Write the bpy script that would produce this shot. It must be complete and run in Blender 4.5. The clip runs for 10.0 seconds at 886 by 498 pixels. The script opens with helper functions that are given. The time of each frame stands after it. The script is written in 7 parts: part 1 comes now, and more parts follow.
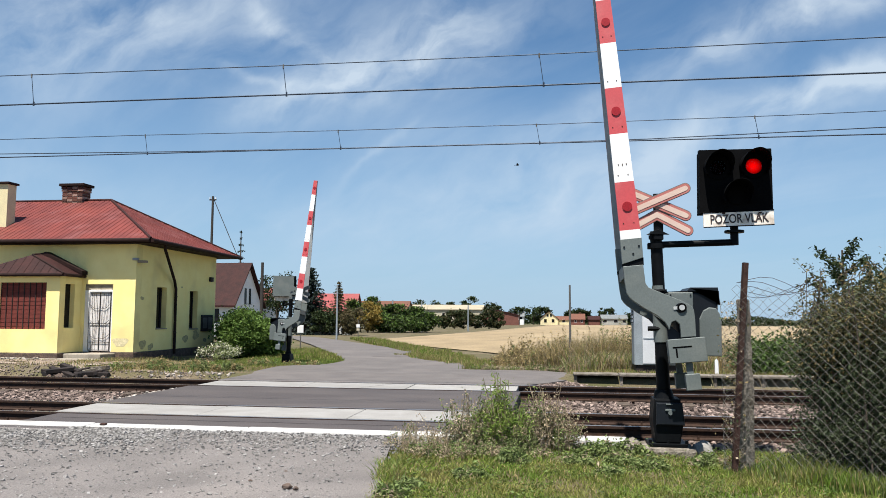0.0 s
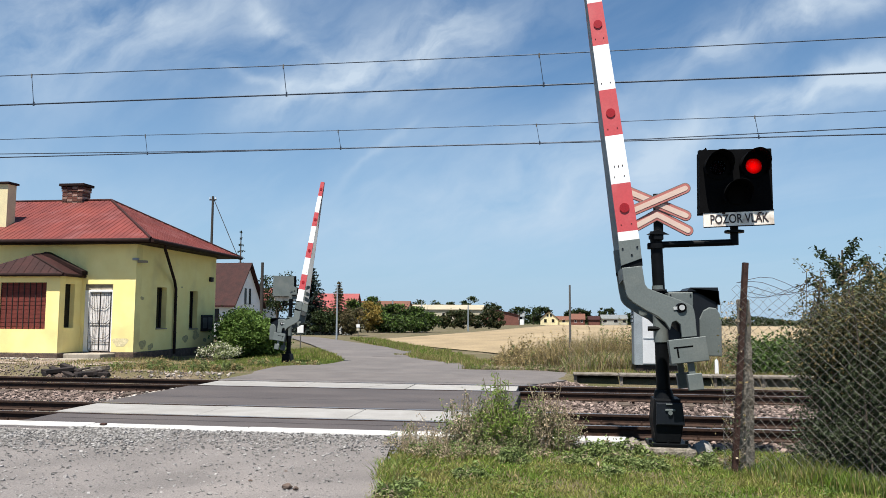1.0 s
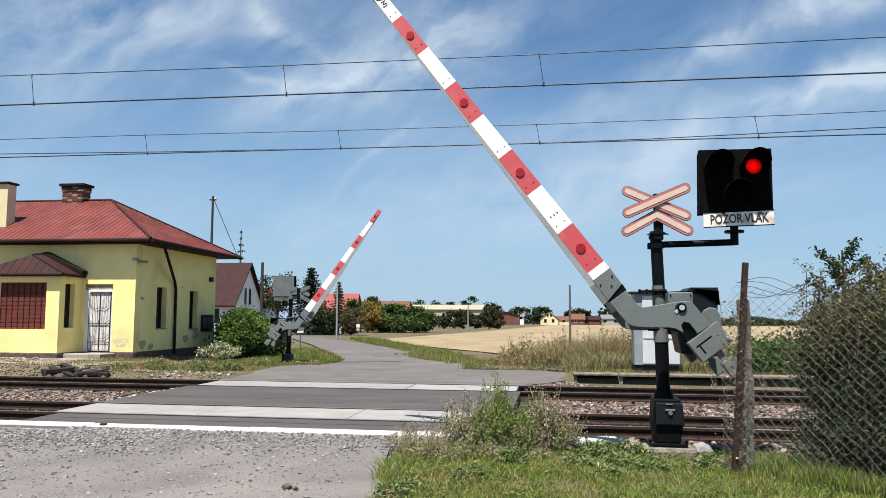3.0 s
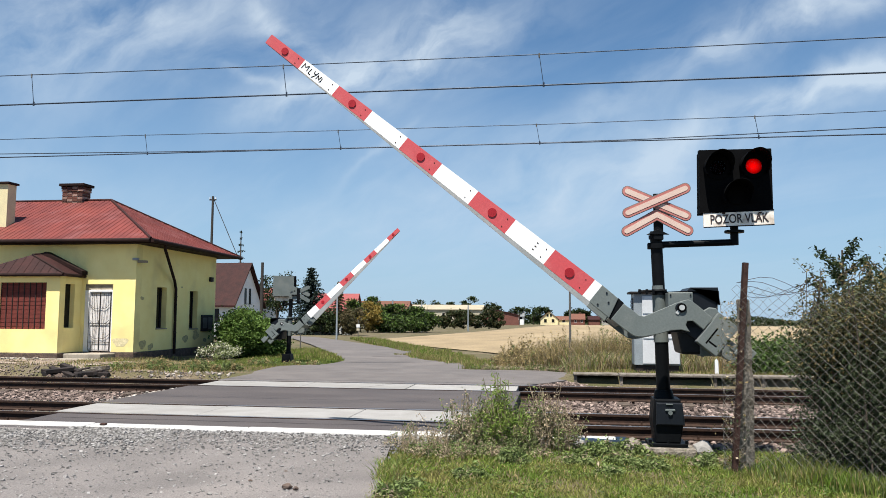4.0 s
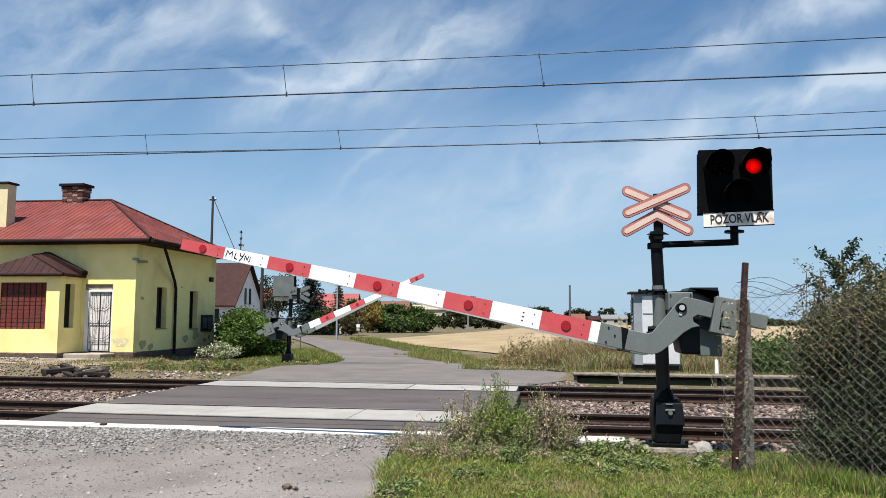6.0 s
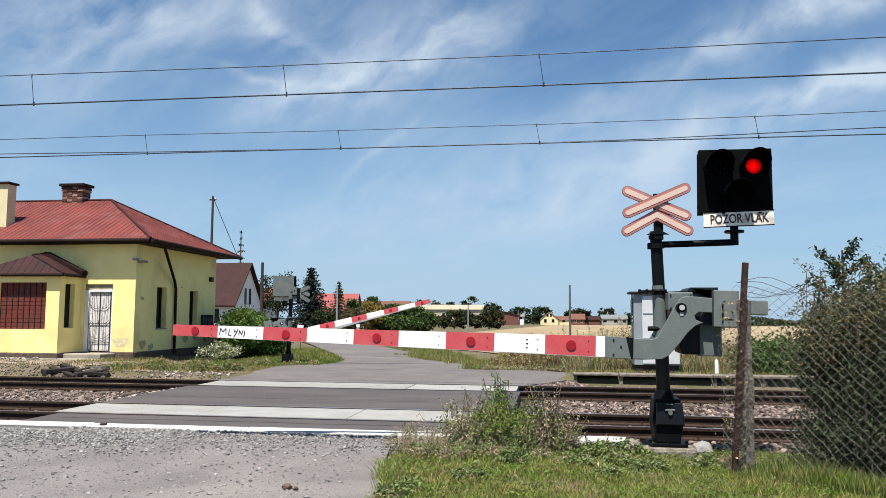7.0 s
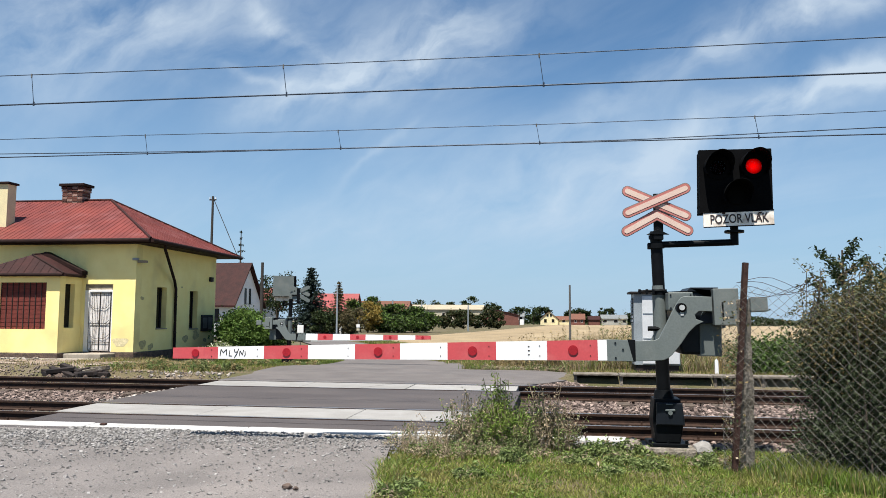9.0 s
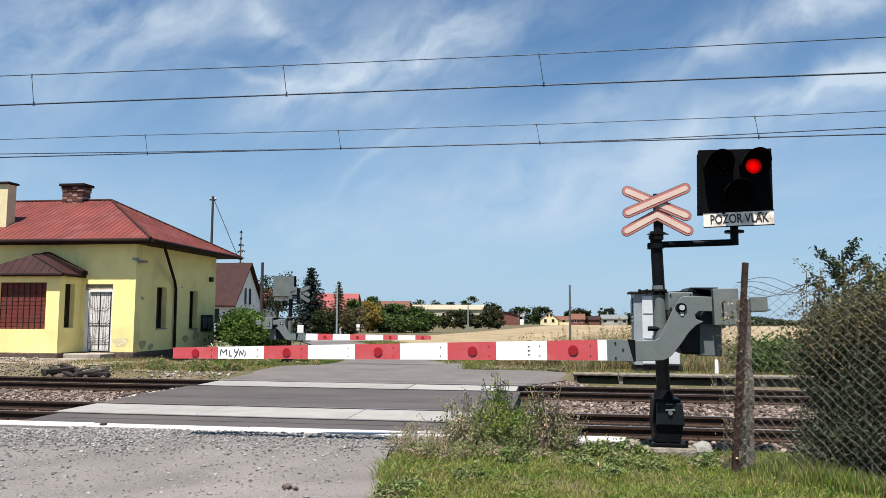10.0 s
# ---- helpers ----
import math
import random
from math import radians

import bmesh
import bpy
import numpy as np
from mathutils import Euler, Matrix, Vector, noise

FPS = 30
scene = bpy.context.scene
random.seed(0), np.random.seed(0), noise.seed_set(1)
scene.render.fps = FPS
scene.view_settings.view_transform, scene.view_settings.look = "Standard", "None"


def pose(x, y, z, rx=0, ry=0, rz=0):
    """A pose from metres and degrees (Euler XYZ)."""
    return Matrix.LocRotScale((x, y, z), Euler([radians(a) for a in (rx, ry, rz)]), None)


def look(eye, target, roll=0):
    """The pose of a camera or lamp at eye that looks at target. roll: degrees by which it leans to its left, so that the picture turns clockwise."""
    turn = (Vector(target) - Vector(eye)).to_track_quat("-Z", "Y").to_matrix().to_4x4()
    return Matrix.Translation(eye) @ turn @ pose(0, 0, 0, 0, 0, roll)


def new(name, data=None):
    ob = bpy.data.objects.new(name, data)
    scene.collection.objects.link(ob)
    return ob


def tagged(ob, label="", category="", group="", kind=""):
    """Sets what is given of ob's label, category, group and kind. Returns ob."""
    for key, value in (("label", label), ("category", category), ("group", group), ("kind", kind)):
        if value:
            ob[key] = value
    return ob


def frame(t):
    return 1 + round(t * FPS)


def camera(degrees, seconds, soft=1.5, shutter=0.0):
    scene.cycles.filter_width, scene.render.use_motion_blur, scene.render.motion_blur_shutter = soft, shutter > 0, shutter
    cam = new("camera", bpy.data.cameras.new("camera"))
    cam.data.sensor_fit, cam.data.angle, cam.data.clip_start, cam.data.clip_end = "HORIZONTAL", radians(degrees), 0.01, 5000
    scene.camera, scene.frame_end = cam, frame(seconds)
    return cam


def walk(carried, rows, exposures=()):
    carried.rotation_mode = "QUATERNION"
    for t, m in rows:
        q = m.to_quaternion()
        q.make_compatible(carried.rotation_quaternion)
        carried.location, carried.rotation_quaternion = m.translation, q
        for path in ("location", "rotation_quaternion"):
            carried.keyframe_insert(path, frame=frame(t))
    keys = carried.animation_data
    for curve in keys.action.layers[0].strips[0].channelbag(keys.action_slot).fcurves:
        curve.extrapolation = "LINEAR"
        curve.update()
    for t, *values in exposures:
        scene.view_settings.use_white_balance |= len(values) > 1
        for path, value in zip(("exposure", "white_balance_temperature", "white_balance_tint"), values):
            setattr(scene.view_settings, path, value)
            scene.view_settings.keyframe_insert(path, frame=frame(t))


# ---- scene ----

cam = camera(59.8, 10.0, soft=0.5)
EYE = Vector((0, 0, 1.61))
CAM = Matrix.Translation(EYE) @ Euler((radians(90 + 5.0), 0, radians(8.27)), "XYZ").to_matrix().to_4x4() @ pose(0, 0, 0, 0, 0, 0.32)
walk(cam, [(0, CAM), (10, CAM)])

# ---- world, sun, exposure ----
SUN_DIR = Vector((-0.09, -0.44, 1.19)).normalized()
SUN_EL = math.asin(SUN_DIR.z)
SUN_AZ = math.atan2(SUN_DIR.x, SUN_DIR.y)


CIRRUS = [  # bearing, height, turn, half length, half width, amount
    (-0.470, 0.290, 6, 0.330, 0.085, 0.62),
    (-0.208, 0.276, -33, 0.062, 0.018, 0.42),
    (-0.106, 0.225, 20, 0.139, 0.042, 0.88),
    (-0.007, 0.280, 40, 0.055, 0.029, 0.40),
    (-0.200, 0.185, 14, 0.070, 0.018, 0.30),
    (-0.241, 0.213, -22, 0.044, 0.007, 0.35),
    (0.063, 0.272, 32, 0.110, 0.040, 0.28),
    (0.489, 0.310, 24, 0.139, 0.028, 0.82),
    (0.360, 0.269, 48, 0.059, 0.016, 0.45),
    (0.239, 0.208, 38, 0.154, 0.030, 0.30),
    (0.503, 0.213, 14, 0.139, 0.023, 0.55),
    (0.569, 0.247, 30, 0.044, 0.029, 0.26),
    (0.217, 0.111, 12, 0.308, 0.062, 0.46),
    (-0.443, 0.080, -8, 0.220, 0.040, 0.16),
    (0.012, 0.037, 4, 0.477, 0.051, 0.30),
    (0.401, 0.166, 20, 0.161, 0.026, 0.30),
]


def make_world():
    w = bpy.data.worlds.new("sky")
    scene.world = w
    w.use_nodes = True
    nt = w.node_tree
    nt.nodes.clear()
    N = nt.nodes.new
    L = nt.links.new
    out, bg, sky = N("ShaderNodeOutputWorld"), N("ShaderNodeBackground"), N("ShaderNodeTexSky")
    sky.sky_type = "NISHITA"
    sky.sun_disc = False
    sky.sun_elevation, sky.sun_rotation = SUN_EL, SUN_AZ
    sky.air_density, sky.dust_density, sky.ozone_density = 1.0, 0.3, 3.5
    tc, sep = N("ShaderNodeTexCoord"), N("ShaderNodeSeparateXYZ")
    L(tc.outputs["Generated"], sep.inputs[0])
    add = N("ShaderNodeMath")
    add.operation = "ADD"
    add.inputs[1].default_value = 0.12
    L(sep.outputs["Z"], add.inputs[0])
    mx = N("ShaderNodeMath")
    mx.operation = "MAXIMUM"
    mx.inputs[1].default_value = 0.06
    L(add.outputs[0], mx.inputs[0])
    dx, dy, comb = N("ShaderNodeMath"), N("ShaderNodeMath"), N("ShaderNodeCombineXYZ")
    for d, k in ((dx, "X"), (dy, "Y")):
        d.operation = "DIVIDE"
        L(sep.outputs[k], d.inputs[0])
        L(mx.outputs[0], d.inputs[1])
    L(dx.outputs[0], comb.inputs[0])
    L(dy.outputs[0], comb.inputs[1])

    def layer(rot, scl, loc, scale, detail, dist, lo, hi):
        m, n, r = N("ShaderNodeMapping"), N("ShaderNodeTexNoise"), N("ShaderNodeMapRange")
        m.vector_type = "TEXTURE"
        m.inputs["Rotation"].default_value = (0, 0, radians(rot))
        m.inputs["Scale"].default_value = scl
        m.inputs["Location"].default_value = loc
        L(comb.outputs[0], m.inputs[0])
        L(m.outputs[0], n.inputs["Vector"])
        n.inputs["Scale"].default_value, n.inputs["Detail"].default_value = scale, detail
        n.inputs["Distortion"].default_value = dist
        n.inputs["Roughness"].default_value = 0.55
        r.inputs["From Min"].default_value, r.inputs["From Max"].default_value = lo, hi
        r.interpolation_type = "SMOOTHSTEP"
        L(n.outputs["Fac"], r.inputs["Value"])
        return r.outputs[0]

    a = layer(134, (1.5, 0.95, 1), (2.3, 1.4, 0), 0.62, 7, 0.9, 0.36, 0.67)
    b = layer(128, (2.2, 0.6, 1), (4.1, 2.7, 0), 1.5, 10, 1.1, 0.45, 0.72)

    def math_node(op, x, y, clamp=False):
        n = N("ShaderNodeMath")
        n.operation, n.use_clamp = op, clamp
        for i, v in enumerate((x, y)):
            if isinstance(v, (int, float)):
                n.inputs[i].default_value = v
            else:
                L(v, n.inputs[i])
        return n.outputs[0]

    def dotted(vec):
        n = N("ShaderNodeVectorMath")
        n.operation = "DOT_PRODUCT"
        L(tc.outputs["Generated"], n.inputs[0])
        n.inputs[1].default_value = vec
        return n.outputs["Value"]

    # cirrus over the village: flat bearings and heights, in tangents, about one fixed direction of the sky
    fr = Euler((radians(95), 0, radians(8.27)), "XYZ").to_matrix()
    ahead = math_node("MAXIMUM", dotted(-fr.col[2]), 0.08)
    uv = N("ShaderNodeCombineXYZ")
    L(math_node("DIVIDE", dotted(fr.col[0]), ahead), uv.inputs[0])
    L(math_node("DIVIDE", dotted(fr.col[1]), ahead), uv.inputs[1])
    ripple = N("ShaderNodeTexNoise")
    ripple.inputs["Scale"].default_value, ripple.inputs["Detail"].default_value = 7.0, 6.0
    L(uv.outputs[0], ripple.inputs["Vector"])
    half, bend, bent = N("ShaderNodeVectorMath"), N("ShaderNodeVectorMath"), N("ShaderNodeVectorMath")
    half.operation, bend.operation, bent.operation = "SUBTRACT", "SCALE", "ADD"
    L(ripple.outputs["Color"], half.inputs[0])
    half.inputs[1].default_value = (0.5, 0.5, 0.5)
    L(half.outputs[0], bend.inputs[0])
    bend.inputs["Scale"].default_value = 0.105
    L(uv.outputs[0], bent.inputs[0])
    L(bend.outputs[0], bent.inputs[1])

    def streak(x, y, turn, long, wide, amount, source):
        m, d = N("ShaderNodeMapping"), N("ShaderNodeVectorMath")
        m.vector_type, d.operation = "TEXTURE", "DOT_PRODUCT"
        m.inputs["Location"].default_value, m.inputs["Rotation"].default_value, m.inputs["Scale"].default_value = (x, y, 0), (0, 0, radians(turn)), (long, wide, 1)
        L(source, m.inputs[0])
        L(m.outputs[0], d.inputs[0])
        L(m.outputs[0], d.inputs[1])
        return math_node("MULTIPLY", math_node("POWER", 0.3679, d.outputs["Value"]), amount)

    total = 0.0
    for row in CIRRUS:
        total = math_node("ADD", streak(*row, bent.outputs[0]), total)
    fm, fn = N("ShaderNodeMapping"), N("ShaderNodeTexNoise")
    fm.vector_type = "TEXTURE"
    fm.inputs["Rotation"].default_value, fm.inputs["Scale"].default_value = (0, 0, radians(30)), (0.26, 0.13, 1)
    L(bent.outputs[0], fm.inputs[0])
    L(fm.outputs[0], fn.inputs["Vector"])
    fn.inputs["Scale"].default_value, fn.inputs["Detail"].default_value, fn.inputs["Roughness"].default_value = 1.2, 9.0, 0.56
    fr2 = N("ShaderNodeMapRange")
    fr2.inputs["From Min"].default_value, fr2.inputs["From Max"].default_value = 0.35, 0.65
    fr2.inputs["To Min"].default_value, fr2.inputs["To Max"].default_value = 0.12, 1.62
    L(fn.outputs["Fac"], fr2.inputs["Value"])
    wisps = math_node("MULTIPLY", total, fr2.outputs[0])
    wisps = math_node("ADD", wisps, streak(-0.083, 0.118, 41, 0.055, 0.0045, 0.26, bent.outputs[0]))
    veil = math_node("MULTIPLY", math_node("ADD", a, math_node("MULTIPLY", b, 0.72)), 0.16)
    s = N("ShaderNodeMath")
    s.operation = "ADD"
    s.use_clamp = True
    L(wisps, s.inputs[0])
    L(veil, s.inputs[1])
    # thin haze towards the horizon
    hz = N("ShaderNodeMapRange")
    hz.inputs["From Min"].default_value, hz.inputs["From Max"].default_value = 0.0, 0.34
    hz.inputs["To Min"].default_value, hz.inputs["To Max"].default_value = 0.85, 0.0
    L(sep.outputs["Z"], hz.inputs["Value"])
    k = N("ShaderNodeMath")
    k.operation = "MULTIPLY"
    k.inputs[1].default_value = 0.8
    L(s.outputs[0], k.inputs[0])
    mix = N("ShaderNodeMix")
    mix.data_type = "RGBA"
    L(k.outputs[0], mix.inputs["Factor"])
    tint = N("ShaderNodeMix")
    tint.data_type, tint.blend_type = "RGBA", "MULTIPLY"
    tint.inputs["Factor"].default_value = 1.0
    L(sky.outputs[0], tint.inputs["A"])
    tint.inputs["B"].default_value = (0.69, 1.05, 1.23, 1)
    L(tint.outputs["Result"], mix.inputs["A"])
    mix.inputs["B"].default_value = (7.9, 9.0, 10.0, 1)
    hm = N("ShaderNodeMix")
    hm.data_type = "RGBA"
    L(hz.outputs[0], hm.inputs["Factor"])
    L(mix.outputs["Result"], hm.inputs["A"])
    hm.inputs["B"].default_value = (4.65, 6.4, 8.5, 1)
    L(hm.outputs["Result"], bg.inputs[0])
    bg.inputs[1].default_value = 0.0475
    L(bg.outputs[0], out.inputs[0])


make_world()
sun = new("sun", bpy.data.lights.new("sun", "SUN"))
sun.data.energy, sun.data.angle, sun.data.color = 5.0, radians(0.55), (1.0, 0.96, 0.89)
sun.matrix_world = look(SUN_DIR * 50, (0, 0, 0))
scene.view_settings.exposure = 0.98


# ---- materials ----
def mat(name, c1, c2=None, scale=6.0, rough=0.8, metal=0.0, bump=0.0, fine=60.0, fine_amt=0.25, c3=None, big=0.7, stretch=(1, 1, 1), island=0.0, objvar=0.0, spec=0.5):
    """Two scales of noise between c1 and c2, stains of c3 at the large scale, bump from the fine one."""
    m = bpy.data.materials.new(name)
    m.use_nodes = True
    nt = m.node_tree
    N, L = nt.nodes.new, nt.links.new
    bs = nt.nodes["Principled BSDF"]
    bs.inputs["Roughness"].default_value, bs.inputs["Metallic"].default_value = rough, metal
    bs.inputs["Specular IOR Level"].default_value = spec
    c2 = c2 or tuple(x * 0.75 for x in c1)
    tc, mp = N("ShaderNodeTexCoord"), N("ShaderNodeMapping")
    mp.inputs["Scale"].default_value = stretch
    L(tc.outputs["Object"], mp.inputs[0])

    def nz(s, d):
        n = N("ShaderNodeTexNoise")
        n.inputs["Scale"].default_value, n.inputs["Detail"].default_value = s, d
        L(mp.outputs[0], n.inputs["Vector"])
        return n.outputs["Fac"]

    def ramp(v, lo, hi):
        r = N("ShaderNodeMapRange")
        r.inputs["From Min"].default_value, r.inputs["From Max"].default_value = lo, hi
        L(v, r.inputs["Value"])
        return r.outputs[0]

    def mix(f, a, b, mode="MIX"):
        x = N("ShaderNodeMix")
        x.data_type, x.blend_type = "RGBA", mode
        for s, v in (("Factor", f), ("A", a), ("B", b)):
            if isinstance(v, tuple):
                x.inputs[s].default_value = (*v, 1)
            elif isinstance(v, float):
                x.inputs[s].default_value = v
            else:
                L(v, x.inputs[s])
        return x.outputs["Result"]

    col = mix(ramp(nz(scale, 5), 0.35, 0.65), c1, c2)
    if c3:
        col = mix(ramp(nz(big, 6), 0.52, 0.68), col, c3)
    f = nz(fine, 4)
    if fine_amt:
        g = ramp(f, 0.25, 0.75)
        gg = N("ShaderNodeMapRange")
        gg.inputs["To Min"].default_value, gg.inputs["To Max"].default_value = 1 - fine_amt, 1 + fine_amt
        L(g, gg.inputs["Value"])
        cc = N("ShaderNodeCombineColor")
        for i in range(3):
            L(gg.outputs[0], cc.inputs[i])
        col = mix(1.0, col, cc.outputs[0], "MULTIPLY")
    for amt, src in ((island, "island"), (objvar, "obj")):
        if amt:
            if src == "island":
                o = N("ShaderNodeNewGeometry").outputs["Random Per Island"]
            else:
                o = N("ShaderNodeObjectInfo").outputs["Random"]
            r = N("ShaderNodeMapRange")
            r.inputs["To Min"].default_value, r.inputs["To Max"].default_value = 1 - amt, 1 + amt
            L(o, r.inputs["Value"])
            cc = N("ShaderNodeCombineColor")
            for i in range(3):
                L(r.outputs[0], cc.inputs[i])
            col = mix(1.0, col, cc.outputs[0], "MULTIPLY")
    L(col, bs.inputs["Base Color"])
    if bump:
        b = N("ShaderNodeBump")
        b.inputs["Strength"].default_value, b.inputs["Distance"].default_value = bump, 0.02
        L(f, b.inputs["Height"])
        L(b.outputs[0], bs.inputs["Normal"])
    return m


def leafy(name, c1, c2, rough=0.55, trans=0.25):
    m = mat(name, c1, c2, scale=1.2, rough=rough, fine=9, fine_amt=0.3, island=0.45, spec=0.15)
    bs = m.node_tree.nodes["Principled BSDF"]
    t, x = m.node_tree.nodes.new("ShaderNodeBsdfTranslucent"), m.node_tree.nodes.new("ShaderNodeMixShader")
    L = m.node_tree.links.new
    src = bs.inputs["Base Color"].links[0].from_socket
    L(src, t.inputs["Color"])
    x.inputs[0].default_value = trans
    L(bs.outputs[0], x.inputs[1])
    L(t.outputs[0], x.inputs[2])
    L(x.outputs[0], m.node_tree.nodes["Material Output"].inputs[0])
    return m


def glow(name, color, strength):
    m = bpy.data.materials.new(name)
    m.use_nodes = True
    bs = m.node_tree.nodes["Principled BSDF"]
    bs.inputs["Base Color"].default_value = (*color, 1)
    bs.inputs["Emission Color"].default_value = (*color, 1)
    bs.inputs["Emission Strength"].default_value = strength
    return m


def glass(name, color, rough=0.1):
    m = bpy.data.materials.new(name)
    m.use_nodes = True
    bs = m.node_tree.nodes["Principled BSDF"]
    bs.inputs["Base Color"].default_value = (*color, 1)
    bs.inputs["Transmission Weight"].default_value = 1.0
    bs.inputs["Roughness"].default_value = rough
    bs.inputs["IOR"].default_value = 1.1
    return m


M = {}
M["asphalt"] = mat("asphalt", (0.1108, 0.0978, 0.0902), (0.0893, 0.0781, 0.0730), scale=1.3, rough=0.85, bump=0.3, fine=120, fine_amt=0.22, c3=(0.1272, 0.1110, 0.1019), big=0.35)
M["asphalt_dark"] = mat("asphalt_dark", (0.0504, 0.0419, 0.0408), (0.0694, 0.0575, 0.0536), scale=0.9, rough=0.8, bump=0.3, fine=110, fine_amt=0.25, c3=(0.0486, 0.0394, 0.0376), big=0.5, stretch=(0.5, 1.6, 1))
M["gravel_road"] = mat("gravel_road", (0.160, 0.143, 0.134), (0.124, 0.111, 0.104), scale=1.1, rough=0.95, bump=0.8, fine=70, fine_amt=0.45, c3=(0.188, 0.167, 0.155), big=0.5)
M["concrete"] = mat("concrete", (0.2520, 0.2419, 0.2285), (0.2100, 0.1999, 0.1865), scale=2.2, rough=0.9, bump=0.3, fine=80, fine_amt=0.14, c3=(0.2100, 0.1991, 0.1848), big=1.3, objvar=0.08)
M["white_paint"] = mat("white_paint", (0.478, 0.471, 0.453), (0.379, 0.367, 0.348), scale=3, rough=0.8, bump=0.2, fine=70, fine_amt=0.12, c3=(0.306, 0.294, 0.275), big=2.2)
M["rail"] = mat("rail_rust", (0.0476, 0.0280, 0.0202), (0.0280, 0.0185, 0.0151), scale=7, rough=0.85, bump=0.3, fine=60, fine_amt=0.25, spec=0.12)
M["rail_top"] = mat("rail_top", (0.42, 0.40, 0.39), (0.3, 0.28, 0.27), scale=3, rough=0.32, metal=0.9, fine=40, fine_amt=0.1)
M["sleeper"] = mat("sleeper", (0.1088, 0.0850, 0.0680), (0.0680, 0.0544, 0.0450), scale=5, rough=0.95, bump=0.5, spec=0.12)
M["ballast"] = mat("ballast", (0.225, 0.172, 0.148), (0.130, 0.096, 0.082), scale=4, rough=0.95, bump=0.3, fine=50, fine_amt=0.3, island=0.75, spec=0.12)
M["stone"] = mat("gravel_stone", (0.223, 0.211, 0.202), (0.149, 0.140, 0.130), scale=5, rough=0.9, bump=0.3, fine=60, fine_amt=0.2, island=0.4)
M["earth"] = mat("earth_grass", (0.1100, 0.0862, 0.0510), (0.0704, 0.0686, 0.0299), scale=1.4, rough=0.95, bump=0.8, fine=30, fine_amt=0.4, c3=(0.1452, 0.1144, 0.0810), big=0.5, spec=0.2)
M["stubble"] = mat("stubble", (0.262, 0.195, 0.108), (0.198, 0.146, 0.080), scale=0.35, rough=0.95, bump=0.6, fine=10, fine_amt=0.25, c3=(0.300, 0.235, 0.145), big=0.06, stretch=(1, 0.35, 1))
M["yellow_wall"] = mat("yellow_plaster", (0.93, 0.80, 0.35), (0.88, 0.73, 0.29), scale=1.4, rough=0.9, bump=0.25, fine=55, fine_amt=0.06, c3=(0.74, 0.61, 0.27), big=0.6, spec=0.2)
M["plinth"] = mat("plinth_stone", (0.120, 0.080, 0.060), (0.058, 0.042, 0.034), scale=5, rough=0.95, bump=0.9, fine=18, fine_amt=0.4)
M["render_wear"] = mat("bare_render", (0.350, 0.301, 0.224), (0.231, 0.196, 0.140), scale=4, rough=0.95, bump=0.5, fine=30)
M["roof_red"] = mat("roof_red", (0.158, 0.034, 0.026), (0.108, 0.024, 0.020), scale=1.2, rough=0.6, bump=0.1, fine=30, fine_amt=0.18, c3=(0.165, 0.055, 0.050), big=0.9, objvar=0.08, spec=0.25)
M["roof_dark"] = mat("roof_dark", (0.0250, 0.0120, 0.0100), (0.0150, 0.0080, 0.0070), rough=0.7, spec=0.12)
M["brick"] = mat("chimney_brick", (0.118, 0.041, 0.027), (0.073, 0.029, 0.022), scale=6, rough=0.95, bump=0.4, objvar=0.3)
M["mortar"] = mat("mortar", (0.36, 0.32, 0.27), (0.28, 0.25, 0.21), scale=9, rough=0.95, bump=0.4)
M["shutter"] = mat("shutter_wood", (0.1620, 0.0420, 0.0330), (0.1148, 0.0330, 0.0270), scale=4, rough=0.6, fine=40, fine_amt=0.2, stretch=(1, 1, 5), spec=0.12)
M["door_white"] = mat("door_white", (0.684, 0.665, 0.646), (0.589, 0.551, 0.532), scale=2.5, rough=0.55, fine=40, fine_amt=0.08)
M["iron"] = mat("black_iron", (0.022, 0.02, 0.02), (0.035, 0.027, 0.024), rough=0.6, spec=0.12)
M["dark_glass"] = mat("dark_pane", (0.006, 0.006, 0.007), (0.010, 0.010, 0.011), rough=0.12, fine_amt=0, spec=0.25)
M["machine"] = mat("grey_green_paint", (0.118, 0.134, 0.128), (0.098, 0.114, 0.108), scale=2.2, rough=0.5, bump=0.05, fine=50, fine_amt=0.12, c3=(0.132, 0.145, 0.135), big=2.5)
# dark blue paint of lid and plate; also stands for shade on the housing
M["machine_dark"] = mat("dark_blue_paint_and_shade", (0.010, 0.0125, 0.017), (0.007, 0.009, 0.012), scale=3, rough=0.42, fine=40, fine_amt=0.15, spec=0.2)
M["post_black"] = mat("black_post", (0.0062, 0.0069, 0.0080), (0.0040, 0.0045, 0.0052), scale=5, rough=0.45, fine=60, fine_amt=0.2, spec=0.08)
M["red"] = mat("red_sheeting", (0.47, 0.055, 0.062), (0.42, 0.06, 0.066), scale=2, rough=0.5, fine=40, fine_amt=0.08, c3=(0.50, 0.10, 0.10), big=2)
M["white"] = mat("white_sheeting", (0.754, 0.745, 0.736), (0.699, 0.690, 0.681), scale=2, rough=0.5, fine=40, fine_amt=0.05)
M["reflector"] = mat("red_reflector", (0.30, 0.012, 0.020), (0.24, 0.010, 0.016), scale=8, rough=0.5, spec=0.2)
M["faded_red"] = mat("faded_red", (0.44, 0.165, 0.140), (0.37, 0.120, 0.100), scale=5, rough=0.55, fine=40, fine_amt=0.12)
